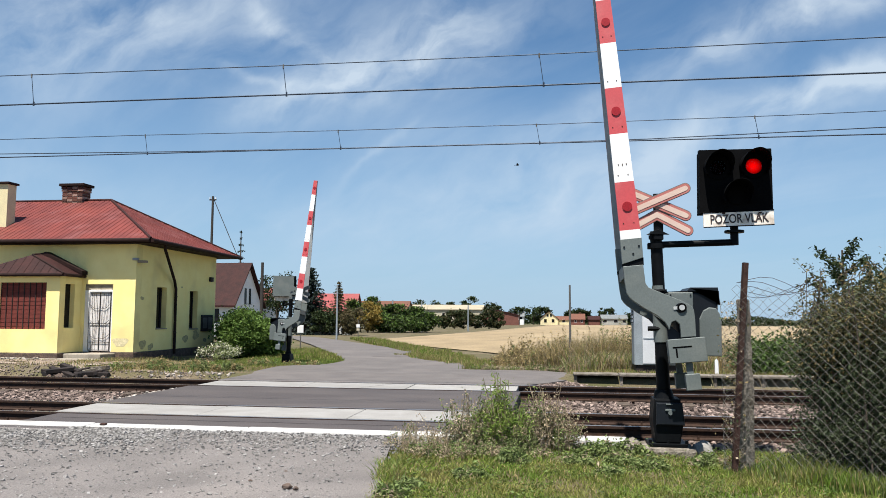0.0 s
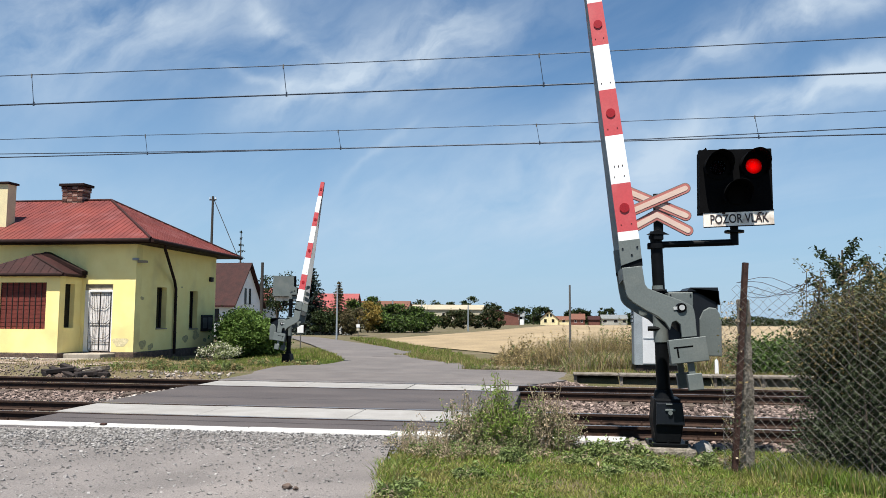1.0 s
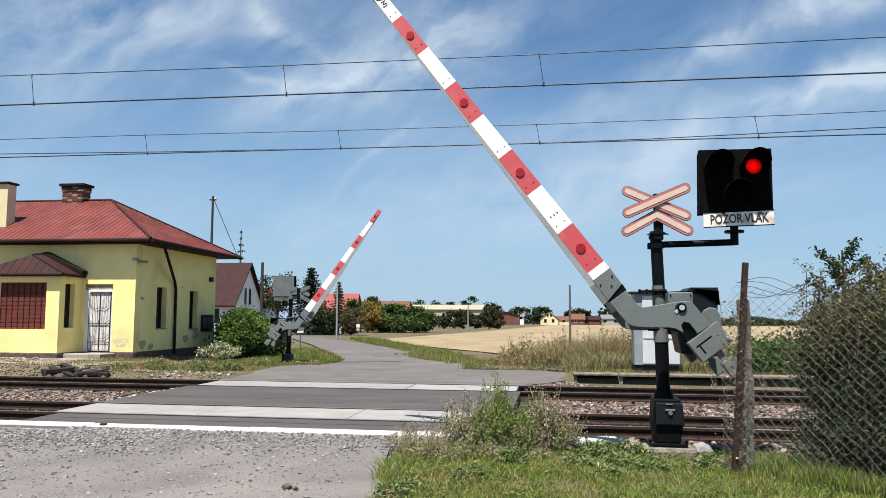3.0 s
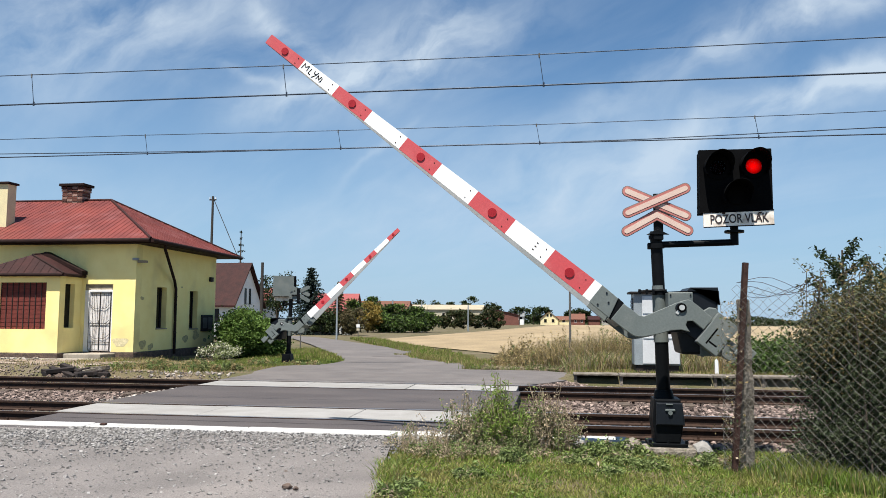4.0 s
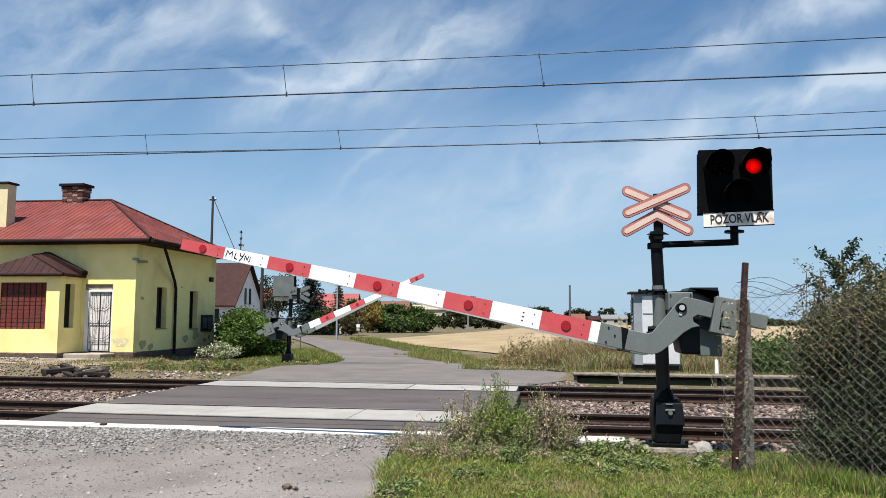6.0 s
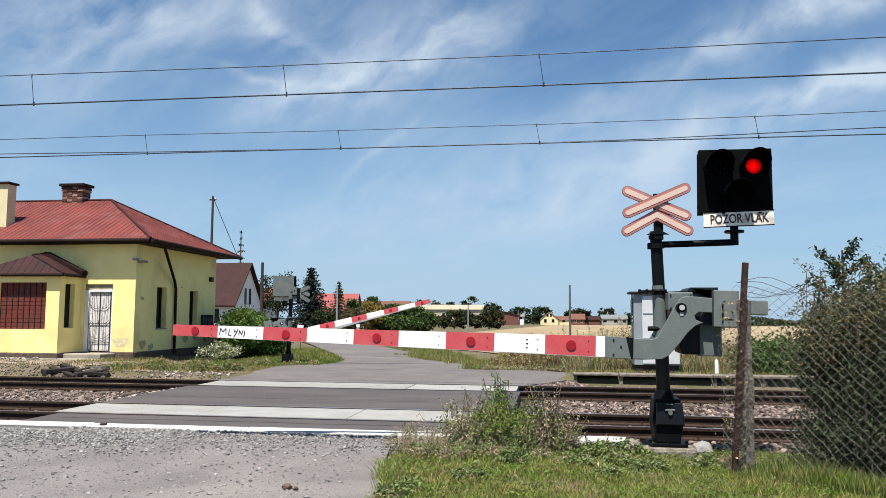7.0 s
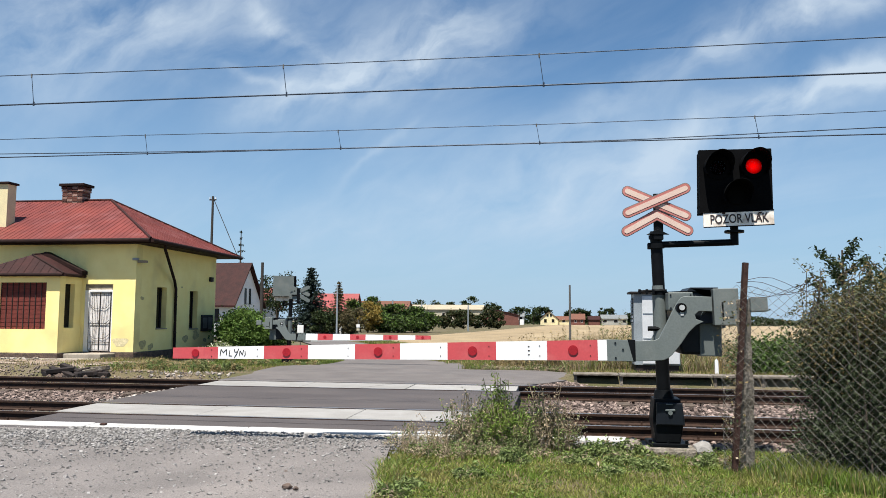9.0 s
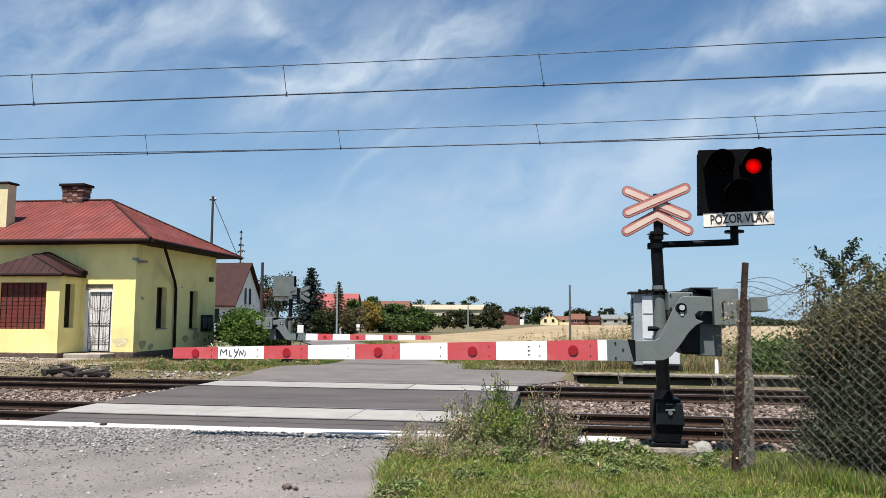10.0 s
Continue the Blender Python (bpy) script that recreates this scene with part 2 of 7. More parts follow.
M["faded_white"] = mat("faded_white", (0.624, 0.480, 0.400), (0.592, 0.416, 0.344), scale=5, rough=0.55, fine=40, fine_amt=0.03)
M["rust"] = mat("rust", (0.060, 0.033, 0.026), (0.036, 0.020, 0.017), scale=12, rough=0.9, bump=0.3, spec=0.15)
M["plate_cream"] = mat("plate_cream", (0.86, 0.80, 0.72), (0.78, 0.70, 0.61), scale=6, rough=0.6, fine=30, fine_amt=0.1, c3=(0.45, 0.36, 0.28), big=5)
M["letters"] = mat("letters", (0.022, 0.012, 0.011), (0.034, 0.016, 0.014), rough=0.6)
M["black"] = mat("matt_black", (0.0024, 0.0024, 0.0028), (0.0038, 0.0038, 0.0042), rough=0.8, spec=0.05)
M["wire"] = mat("wire", (0.035, 0.050, 0.075), rough=0.5, metal=0.5)
M["galv"] = mat("galvanised", (0.150, 0.142, 0.128), (0.095, 0.084, 0.074), scale=25, rough=0.55, metal=0.3, fine=80, fine_amt=0.25)
M["post_concrete"] = mat("post_concrete", (0.215, 0.190, 0.158), (0.125, 0.108, 0.088), scale=7, rough=0.95, bump=0.8, fine=35, fine_amt=0.45, c3=(0.10, 0.082, 0.060), big=3, spec=0.15)
M["cabinet"] = mat("cabinet_paint", (0.576, 0.584, 0.592), (0.512, 0.520, 0.528), scale=2, rough=0.5, fine=30, fine_amt=0.06)
M["cabinet_side"] = mat("cabinet_side", (0.26, 0.29, 0.31), (0.21, 0.235, 0.25), scale=2, rough=0.5)
M["bark"] = mat("bark", (0.10, 0.075, 0.055), (0.06, 0.045, 0.034), scale=9, rough=0.95, bump=0.8, fine=30)
M["pole_wood"] = mat("pole_wood", (0.0383, 0.0315, 0.0270), (0.0248, 0.0203, 0.0175), scale=6, rough=0.9, stretch=(1, 1, 0.2))
M["grass"] = leafy("grass_blades", (0.105, 0.190, 0.022), (0.215, 0.215, 0.060), trans=0.35)
M["dry_grass"] = leafy("dry_grass", (0.34, 0.26, 0.125), (0.25, 0.20, 0.095), trans=0.3)
M["weed"] = leafy("weed_leaves", (0.1328, 0.1820, 0.0590), (0.1673, 0.1968, 0.0738), trans=0.3)
M["weed_dry"] = leafy("weed_stems", (0.430, 0.350, 0.240), (0.290, 0.230, 0.155), trans=0.35)
M["hedge"] = leafy("hedge_leaves", (0.052, 0.072, 0.034), (0.088, 0.100, 0.054))
M["hedge_brown"] = leafy("hedge_tips", (0.185, 0.130, 0.054), (0.115, 0.102, 0.042))
M["leaf"] = leafy("tree_leaves", (0.0231, 0.0388, 0.0122), (0.0340, 0.0449, 0.0163))
M["leaf_bright"] = leafy("bush_leaves", (0.098, 0.155, 0.032), (0.066, 0.115, 0.024))
M["leaf_mid"] = leafy("wild_leaves", (0.070, 0.112, 0.028), (0.048, 0.080, 0.022))
M["leaf_yellow"] = leafy("autumn_leaves", (0.252, 0.168, 0.035), (0.154, 0.126, 0.035))
M["leaf_brown"] = leafy("reddish_leaves", (0.096, 0.072, 0.036), (0.064, 0.064, 0.029))
M["spruce"] = leafy("spruce_needles", (0.0217, 0.0338, 0.0261), (0.0140, 0.0229, 0.0179), trans=0.1)
M["flower"] = leafy("pale_flowers", (0.55, 0.52, 0.42), (0.3, 0.32, 0.2))
M["white_wall"] = mat("white_plaster", (0.78, 0.77, 0.75), (0.70, 0.69, 0.67), scale=0.8, rough=0.9, fine=20, fine_amt=0.06)
M["cream_wall"] = mat("cream_plaster", (0.4284, 0.3808, 0.2797), (0.3808, 0.3392, 0.2499), scale=0.5, rough=0.9, fine=15, fine_amt=0.06)
M["grey_wall"] = mat("grey_plaster", (0.315, 0.315, 0.285), (0.270, 0.270, 0.247), scale=0.5, rough=0.9)
M["brick_wall"] = mat("brick_wall", (0.168, 0.066, 0.048), (0.126, 0.048, 0.036), scale=2, rough=0.95, fine=12)
M["roof_maroon"] = mat("roof_maroon", (0.0377, 0.0125, 0.0107), (0.0251, 0.0093, 0.0084), scale=2, rough=0.75, fine=10, fine_amt=0.3, bump=0.4, spec=0.2)
M["cream_roof"] = mat("cream_roof", (0.34, 0.29, 0.21), (0.29, 0.25, 0.18), scale=0.4, rough=0.8, spec=0.2)
M["roof_bright"] = mat("roof_bright", (0.2352, 0.0416, 0.0392), (0.2016, 0.0360, 0.0336), scale=1, rough=0.7)
M["roof_orange"] = mat("roof_orange", (0.1296, 0.0477, 0.0254), (0.1060, 0.0409, 0.0242), scale=1, rough=0.8)
M["roof_grey"] = mat("roof_grey", (0.152, 0.160, 0.160), (0.120, 0.128, 0.128), scale=1, rough=0.8)
M["boom_back"] = mat("boom_back", (0.36, 0.37, 0.37), (0.29, 0.30, 0.30), scale=3, rough=0.5, fine=40, fine_amt=0.1)
M["damp_plaster"] = mat("damp_plaster", (0.55, 0.47, 0.22), (0.34, 0.30, 0.16), scale=9, rough=0.95, bump=0.4, fine=30, fine_amt=0.3)
M["pale_plaster"] = mat("pale_plaster", (0.66, 0.58, 0.36), (0.55, 0.47, 0.27), scale=7, rough=0.95, bump=0.4, fine=30)
M["plate_dull"] = mat("dull_notice", (0.10, 0.095, 0.085), (0.06, 0.058, 0.055), scale=9, rough=0.4)
M["verge_stone"] = mat("verge_stone", (0.26, 0.205, 0.165), (0.15, 0.115, 0.09), scale=5, rough=0.95, bump=0.3, fine=50, fine_amt=0.25, island=0.5)
M["step"] = mat("step_concrete", (0.30, 0.265, 0.215), (0.22, 0.19, 0.155), scale=3, rough=0.95, bump=0.4, fine=40, fine_amt=0.2)
M["bare_earth"] = mat("bare_earth", (0.235, 0.175, 0.130), (0.165, 0.125, 0.092), scale=2.5, rough=0.95, bump=0.8, fine=35, fine_amt=0.35, c3=(0.29, 0.235, 0.19), big=0.9)
M["pale_stone"] = mat("pale_stone", (0.31, 0.275, 0.24), (0.20, 0.175, 0.15), scale=5, rough=0.95, bump=0.3, fine=50, fine_amt=0.2, island=0.45)
M["weed_bright"] = leafy("bright_weed_leaves", (0.215, 0.285, 0.062), (0.155, 0.235, 0.050), trans=0.35)
M["clover"] = leafy("lawn_leaves", (0.135, 0.180, 0.040), (0.100, 0.150, 0.034), trans=0.3)
M["red_glass"] = glass("red_glass", (0.55, 0.02, 0.02), 0.12)
M["lit"] = glow("lit_red", (1.0, 0.03, 0.03), 1.0)


def hot_centre(m):
    """The lamp shines brightest round its bulb."""
    nt = m.node_tree
    tc, ln, r = nt.nodes.new("ShaderNodeTexCoord"), nt.nodes.new("ShaderNodeVectorMath"), nt.nodes.new("ShaderNodeMapRange")
    mp = nt.nodes.new("ShaderNodeMapping")
    mp.inputs["Scale"].default_value = (1, 0, 1)
    ln.operation = "LENGTH"
    nt.links.new(tc.outputs["Object"], mp.inputs[0])
    nt.links.new(mp.outputs[0], ln.inputs[0])
    nt.links.new(ln.outputs["Value"], r.inputs["Value"])
    r.inputs["From Min"].default_value, r.inputs["From Max"].default_value = 0.02, 0.1
    r.inputs["To Min"].default_value, r.inputs["To Max"].default_value = 0.95, 0.10
    nt.links.new(r.outputs[0], nt.nodes["Principled BSDF"].inputs["Emission Strength"])


hot_centre(M["lit"])


# ---- mesh helpers ----
def mesh_ob(name, verts, faces, material, parent=None, label="", mats=None, idx=None, smooth=False):
    me = bpy.data.meshes.new(name)
    me.from_pydata(verts, [], faces)
    for m in mats or [material]:
        me.materials.append(m)
    if idx is not None:
        me.polygons.foreach_set("material_index", idx)
    if smooth:
        me.polygons.foreach_set("use_smooth", [True] * len(me.polygons))
    me.update()
    ob = new(name, me)
    if parent is not None:
        ob.parent = parent
    if label:
        ob["label"] = label
    return ob


def part(name, bm, material, parent=None, label="", smooth=False):
    bmesh.ops.recalc_face_normals(bm, faces=bm.faces)
    me = bpy.data.meshes.new(name)
    bm.to_mesh(me)
    bm.free()
    me.materials.append(material)
    if smooth:
        me.polygons.foreach_set("use_smooth", [True] * len(me.polygons))
        me.set_sharp_from_angle(angle=radians(40))
    ob = new(name, me)
    if parent is not None:
        ob.parent = parent
    if label:
        ob["label"] = label
    return ob


def thing(name, m, label, category, group="", kind=""):
    e = new(name)
    e.empty_display_size = 0.2
    e.matrix_world = m
    return tagged(e, label, category, group, kind)


def add_box(bm, x0, x1, y0, y1, z0, z1, bevel=0.0, m=None):
    vs = [bm.verts.new((x, y, z)) for x in (x0, x1) for y in (y0, y1) for z in (z0, z1)]
    fs = [bm.faces.new([vs[i] for i in f]) for f in ((0, 1, 3, 2), (4, 6, 7, 5), (0, 4, 5, 1), (2, 3, 7, 6), (0, 2, 6, 4), (1, 5, 7, 3))]
    bmesh.ops.recalc_face_normals(bm, faces=fs)
    geom = vs
    if bevel:
        es = list({e for f in fs for e in f.edges})
        r = bmesh.ops.bevel(bm, geom=es, offset=bevel, segments=2, affect="EDGES", profile=0.5)
        geom = list({v for f in r["faces"] for v in f.verts} | {v for v in vs if v.is_valid})
    if m is not None:
        bmesh.ops.transform(bm, matrix=m, verts=geom)
    return bm


def box(x0, x1, y0, y1, z0, z1, bevel=0.0, m=None):
    return add_box(bmesh.new(), x0, x1, y0, y1, z0, z1, bevel, m)


def add_cyl(bm, a, b, r0, r1=None, seg=12, caps=True):
    a, b = Vector(a), Vector(b)
    r1 = r0 if r1 is None else r1
    d = b - a
    m = Matrix.Translation((a + b) / 2) @ d.to_track_quat("Z", "Y").to_matrix().to_4x4()
    bmesh.ops.create_cone(bm, cap_ends=caps, segments=seg, radius1=r0, radius2=r1, depth=d.length, matrix=m)
    return bm


def cyl(a, b, r0, r1=None, seg=12, caps=True):
    return add_cyl(bmesh.new(), a, b, r0, r1, seg, caps)


def add_prism(bm, pts, y0, y1, bevel=0.0):
    """A polygon in x, z pulled along y."""
    a = [bm.verts.new((x, y0, z)) for x, z in pts]
    b = [bm.verts.new((x, y1, z)) for x, z in pts]
    fs = [bm.faces.new(a), bm.faces.new(b[::-1])]
    n = len(pts)
    for i in range(n):
        fs.append(bm.faces.new((a[i], b[i], b[(i + 1) % n], a[(i + 1) % n])))
    bmesh.ops.recalc_face_normals(bm, faces=fs)
    if bevel:
        es = list(fs[0].edges) + list(fs[1].edges)
        bmesh.ops.bevel(bm, geom=es, offset=bevel, segments=2, affect="EDGES", profile=0.5)
    return bm


def prism(pts, y0, y1, bevel=0.0):
    return add_prism(bmesh.new(), pts, y0, y1, bevel)


def tube(name, pts, r, material, parent=None, label=""):
    cu = bpy.data.curves.new(name, "CURVE")
    cu.dimensions, cu.bevel_depth, cu.bevel_resolution = "3D", r, 1
    sp = cu.splines.new("POLY")
    sp.points.add(len(pts) - 1)
    for q, v in zip(sp.points, pts):
        q.co = (*v, 1)
    ob = bpy.data.objects.new(name, cu)
    me = bpy.data.meshes.new_from_object(ob)
    bpy.data.objects.remove(ob)
    me.materials.clear()
    me.materials.append(material)
    o = new(name, me)
    if parent is not None:
        o.parent = parent
    if label:
        o["label"] = label
    return o


def text_mesh(name, body, size, material, parent, m, label=""):
    cu = bpy.data.curves.new(name, "FONT")
    cu.body, cu.size, cu.extrude, cu.offset, cu.align_x, cu.align_y = body, size, 0.002, 0.0022, "CENTER", "CENTER"
    ob = bpy.data.objects.new(name, cu)
    me = bpy.data.meshes.new_from_object(ob)
    bpy.data.objects.remove(ob)
    me.materials.clear()
    me.materials.append(material)
    o = new(name, me)
    o.parent = parent
    o.matrix_local = m
    if label:
        o["label"] = label
    return o


RNG = np.random.default_rng(7)


def leaves_mesh(name, centres, size, material, parent=None, flat=0.35, aspect=0.55, label="", mats=None):
    """Many small leaf blades of two triangles each, turned at random round the given centres."""
    c = np.asarray(centres, float)
    n = len(c)
    s = size * RNG.uniform(0.6, 1.4, (n, 1))
    u = RNG.normal(size=(n, 3))
    u[:, 2] *= flat + 0.4
    u /= np.linalg.norm(u, axis=1, keepdims=True)
    w = np.cross(u, RNG.normal(size=(n, 3)))
    w /= np.linalg.norm(w, axis=1, keepdims=True)
    nn = np.cross(u, w)
    v = np.empty((n, 4, 3))
    v[:, 0] = c - u * s * 0.5
    v[:, 1] = c + w * s * 0.5 * aspect + nn * s * 0.08
    v[:, 2] = c + u * s * 0.5
    v[:, 3] = c - w * s * 0.5 * aspect + nn * s * 0.08
    f = np.arange(n * 4).reshape(n, 4)
    idx = RNG.integers(0, len(mats), n).tolist() if mats else None
    return mesh_ob(name, v.reshape(-1, 3).tolist(), f.tolist(), material, parent, label, mats=mats, idx=idx)


def blades_mesh(name, pts, h, w, material, parent=None, lean=0.35, label="", mats=None, wts=None):
    """Grass blades: a bent strip of a quad and a tip each."""
    c = np.asarray(pts, float)
    n = len(c)
    hh = (h if np.ndim(h) else np.full(n, h)) * RNG.uniform(0.5, 1.35, n)
    a = RNG.uniform(0, 2 * np.pi, n)
    d = np.stack([np.cos(a), np.sin(a), np.zeros(n)], 1)
    a2 = RNG.uniform(0, 2 * np.pi, n)
    b = np.stack([np.cos(a2), np.sin(a2), np.zeros(n)], 1)
    ln = (RNG.uniform(0.1, 1.0, n) * lean * hh)[:, None]
    z = np.array([0, 0, 1.0])
    v = np.empty((n, 5, 3))
    v[:, 0] = c - b * w
    v[:, 1] = c + b * w
    mid = c + d * ln * 0.35 + z * hh[:, None] * 0.6
    v[:, 2] = mid + b * w * 0.8
    v[:, 3] = mid - b * w * 0.8
    v[:, 4] = c + d * ln + z * hh[:, None]
    k = np.arange(n) * 5
    faces = [f for i in k.tolist() for f in ((i, i + 1, i + 2, i + 3), (i + 3, i + 2, i + 4))]
    idx = None
    if mats:
        idx = np.repeat(RNG.choice(len(mats), n, p=wts), 2).tolist()
    return mesh_ob(name, v.reshape(-1, 3).tolist(), faces, material, parent, label, mats=mats, idx=idx)


def stones_mesh(name, pts, size, material, parent=None, label=""):
    """Small broken stones, eight-cornered and uneven."""
    base = np.array([(x, y, z) for x in (-1, 1) for y in (-1, 1) for z in (-0.7, 0.7)], float)
    fq = np.array([(0, 1, 3, 2), (4, 6, 7, 5), (0, 4, 5, 1), (2, 3, 7, 6), (0, 2, 6, 4), (1, 5, 7, 3)])
    c = np.asarray(pts, float)
    n = len(c)
    s = (size * RNG.uniform(0.45, 1.3, n))[:, None, None] * 0.5
    v = base[None] * RNG.uniform(0.45, 1.0, (n, 8, 3))
    a = RNG.uniform(0, 2 * np.pi, n)
    t = RNG.uniform(-0.6, 0.6, n)
    ca, sa, ct, st = np.cos(a), np.sin(a), np.cos(t), np.sin(t)
    x, y, z = v[..., 0], v[..., 1], v[..., 2]
    y, z = y * ct[:, None] - z * st[:, None], y * st[:, None] + z * ct[:, None]
    x, y = x * ca[:, None] - y * sa[:, None], x * sa[:, None] + y * ca[:, None]
    v = np.stack([x, y, z], -1) * s + c[:, None]
    f = (fq[None] + np.arange(n)[:, None, None] * 8).reshape(-1, 4)
    return mesh_ob(name, v.reshape(-1, 3).tolist(), f.tolist(), material, parent, label)


# ---- ground ----
def ground_z(x, y):
    """Height of the open ground: a shallow trough under the tracks, then a long gentle fall to the village."""
    if y < 10.3:
        z = -0.12
        if x > -2.2:
            z += 0.05 * min(1, (x + 2.2) / 1.5)
        return z
    if y < 10.9:
        return -0.12 - 0.23 * (y - 10.3) / 0.6
    if y < 19.6:
        return -0.35
    if y < 20.6:
        z = -0.35 + 0.35 * (y - 19.6)
    else:
        z = -0.0 - 0.15 * min(1, (y - 20.6) / 6) - 0.0051 * max(0, y - 27)
    if x > 0.4 and y > 20.3:
        z += 0.14 * max(0, 1 - (y - 20.3) / 8)
    if x < -13.2 and y < 36:
        z += 0.12 * min(1, (-13.2 - x)) + 0.05
    return z


def grid_mesh(name, xs, ys, zf, material):
    verts = [(x, y, zf(x, y)) for y in ys for x in xs]
    nx = len(xs)
    faces = [(j * nx + i, j * nx + i + 1, (j + 1) * nx + i + 1, (j + 1) * nx + i) for j in range(len(ys) - 1) for i in range(nx - 1)]
    return mesh_ob(name, verts, faces, material)


def steps(a, b, n):
    return [a + (b - a) * i / n for i in range(n + 1)]


gx = [-2500, -900, -400, -200] + steps(-120, -30, 9) + steps(-28, 14, 84) + steps(20, 120, 10) + [250, 500, 1000, 2500]
gy = [-600, -100, -30, -10] + steps(-5, 10, 15) + steps(10.3, 10.9, 3) + steps(11.5, 19.5, 8) + steps(19.6, 20.6, 5) + steps(21, 40, 38) + steps(45, 200, 31) + steps(240, 700, 10) + [1000, 1600, 3500]


def sheet_z(x, y):
    z = ground_z(x, y)
    if abs(x) < 100 and -30 < y < 300:
        z += 0.035 * noise.noise((x * 0.6, y * 0.6, 0)) * (1 if y < 10.3 or y > 20.6 else 0.2)
    if y > 700:
        z = min(z, -2.6 - 0.0035 * (y - 700))
    return z - 0.03


ground = grid_mesh("ground", gx, gy, sheet_z, M["earth"])
tagged(ground, "grassy earth ground with dry patches, falling gently to a village", "ground", kind="structure")


def strip(name, left, right, lift, material, label, category, sub=1):
    """A sheet between two edge lines of equally many points, a little above the ground."""
    verts, faces = [], []
    cols = 8
    for a, b in zip(left, right):
        for i in range(cols + 1):
            x, y = a[0] + (b[0] - a[0]) * i / cols, a[1] + (b[1] - a[1]) * i / cols
            z = ground_z(-5, y) + lift
            if name == "road_apron":
                z += 0.078 * max(0, min(1, (y - 7.5) / 2.9))
            if name == "road" and y < 20.9:
                z = -0.02
            verts.append((x, y, z))
    for j in range(len(left) - 1):
        for i in range(cols):
            k = j * (cols + 1) + i
            faces.append((k, k + 1, k + cols + 2, k + cols + 1))
    return tagged(mesh_ob(name, verts, faces, material), label, category, kind="structure")


# near gravel apron, on the camera's side
strip("road_apron", [(-16, -4), (-14, 4), (-13, 7.5), (-12.8, 8.5), (-12.5, 10.28), (-12.5, 10.47)], [(-1.0, -4), (-1.2, 4), (-1.7, 7.5), (-1.9, 8.5), (-2.15, 10.28), (-2.1, 10.47)], 0.03, M["gravel_road"], "worn grey road apron of crushed stone and old asphalt", "road")
# the road beyond the tracks bends away to the village
strip("road", [(-8.4, 20.7), (-8.5, 21.2), (-8.9, 23.4), (-9.2, 25.2), (-8.1, 27.6), (-8.2, 29.8), (-11, 37), (-15.5, 48), (-20.7, 60), (-26, 70), (-36, 84)],
      [(0.3, 20.7), (0.35, 21.2), (0.35, 23.4), (-0.6, 24.8), (-2.2, 26.8), (-3.6, 31), (-6.9, 39), (-11.4, 48), (-17.2, 60), (-22, 69), (-33, 80)], 0.035, M["asphalt"], "light grey worn asphalt road bending towards the village", "road")

# stubble field with its edge
strip("field", [(-1.5, 36), (-4.3, 41), (-9.6, 50), (-14.6, 61), (-14.5, 66), (-13.2, 80), (-10, 130), (-4, 250), (-2, 330)],
      [(60, 36), (70, 41), (80, 50), (90, 61), (95, 66), (110, 80), (160, 130), (260, 250), (340, 330)], 0.02, M["stubble"], "harvested stubble field of pale golden straw", "field")

# ---- tracks ----
RAIL_Y = [(11.9, 13.335), (17.0, 18.43)]
DECK_X0, DECK_X1 = -8.35, -0.75


def rail_profile():
    return [(-0.075, -0.17), (0.075, -0.17), (0.075, -0.155), (0.012, -0.135), (0.010, -0.05), (0.036, -0.04), (0.036, -0.004), (0.03, 0), (-0.03, 0), (-0.036, -0.004), (-0.036, -0.04), (-0.010, -0.05), (-0.012, -0.135), (-0.075, -0.155)]


def make_rail(parent, y, x0, x1):
    p = rail_profile()
    n = len(p)
    verts = [(x0, y + a, b) for a, b in p] + [(x1, y + a, b) for a, b in p]
    faces = [(i, (i + 1) % n, n + (i + 1) % n, n + i) for i in range(n)] + [tuple(range(n))[::-1], tuple(range(n, 2 * n))]
    idx = [1 if i == 7 else 0 for i in range(n)] + [0, 0]
    return mesh_ob("rail", verts, faces, None, parent, "rusty steel rail with a polished running surface", mats=[M["rail"], M["rail_top"]], idx=idx)


def make_track(y0, y1, name):
    t = thing(name, pose(0, 0, 0), "railway track of rusty rails on dark sleepers in ballast", "railway track", "railway tracks", "structure")
    for y in (y0, y1):
        make_rail(t, y, -90, 70)
    yc = (y0 + y1) / 2
    sl = box(-0.13, 0.13, -1.3, 1.3, -0.29, -0.172, 0.012)
    first = part("sleeper", sl, M["sleeper"], t)
    first.matrix_local = pose(-22, yc, 0)
    x = -21.35
    while x < 14:
        if not (DECK_X0 - 0.2 < x < DECK_X1 + 0.2):
            o = first.copy()
            scene.collection.objects.link(o)
            o.matrix_local = pose(x, yc + RNG.uniform(-0.03, 0.03), RNG.uniform(-0.01, 0.008), 0, 0, RNG.uniform(-1, 1))
        x += 0.65
    clip = bmesh.new()
    add_box(clip, -0.07, 0.07, -0.12, 0.12, -0.172, -0.15)
    add_cyl(clip, (0, -0.095, -0.15), (0, -0.095, -0.10), 0.018, seg=6)
    add_cyl(clip, (0, 0.095, -0.15), (0, 0.095, -0.10), 0.018, seg=6)
    c0 = part("rail_fastening", clip, M["rail"], t)
    c0.matrix_local = pose(-22, y0, 0)
    x = -21.35
    while x < 14:
        if not (DECK_X0 - 0.2 < x < DECK_X1 + 0.2):
            for y in (y0, y1):
                o = c0.copy()
                scene.collection.objects.link(o)
                o.matrix_local = pose(x, y, 0)
        x += 0.65
    return t


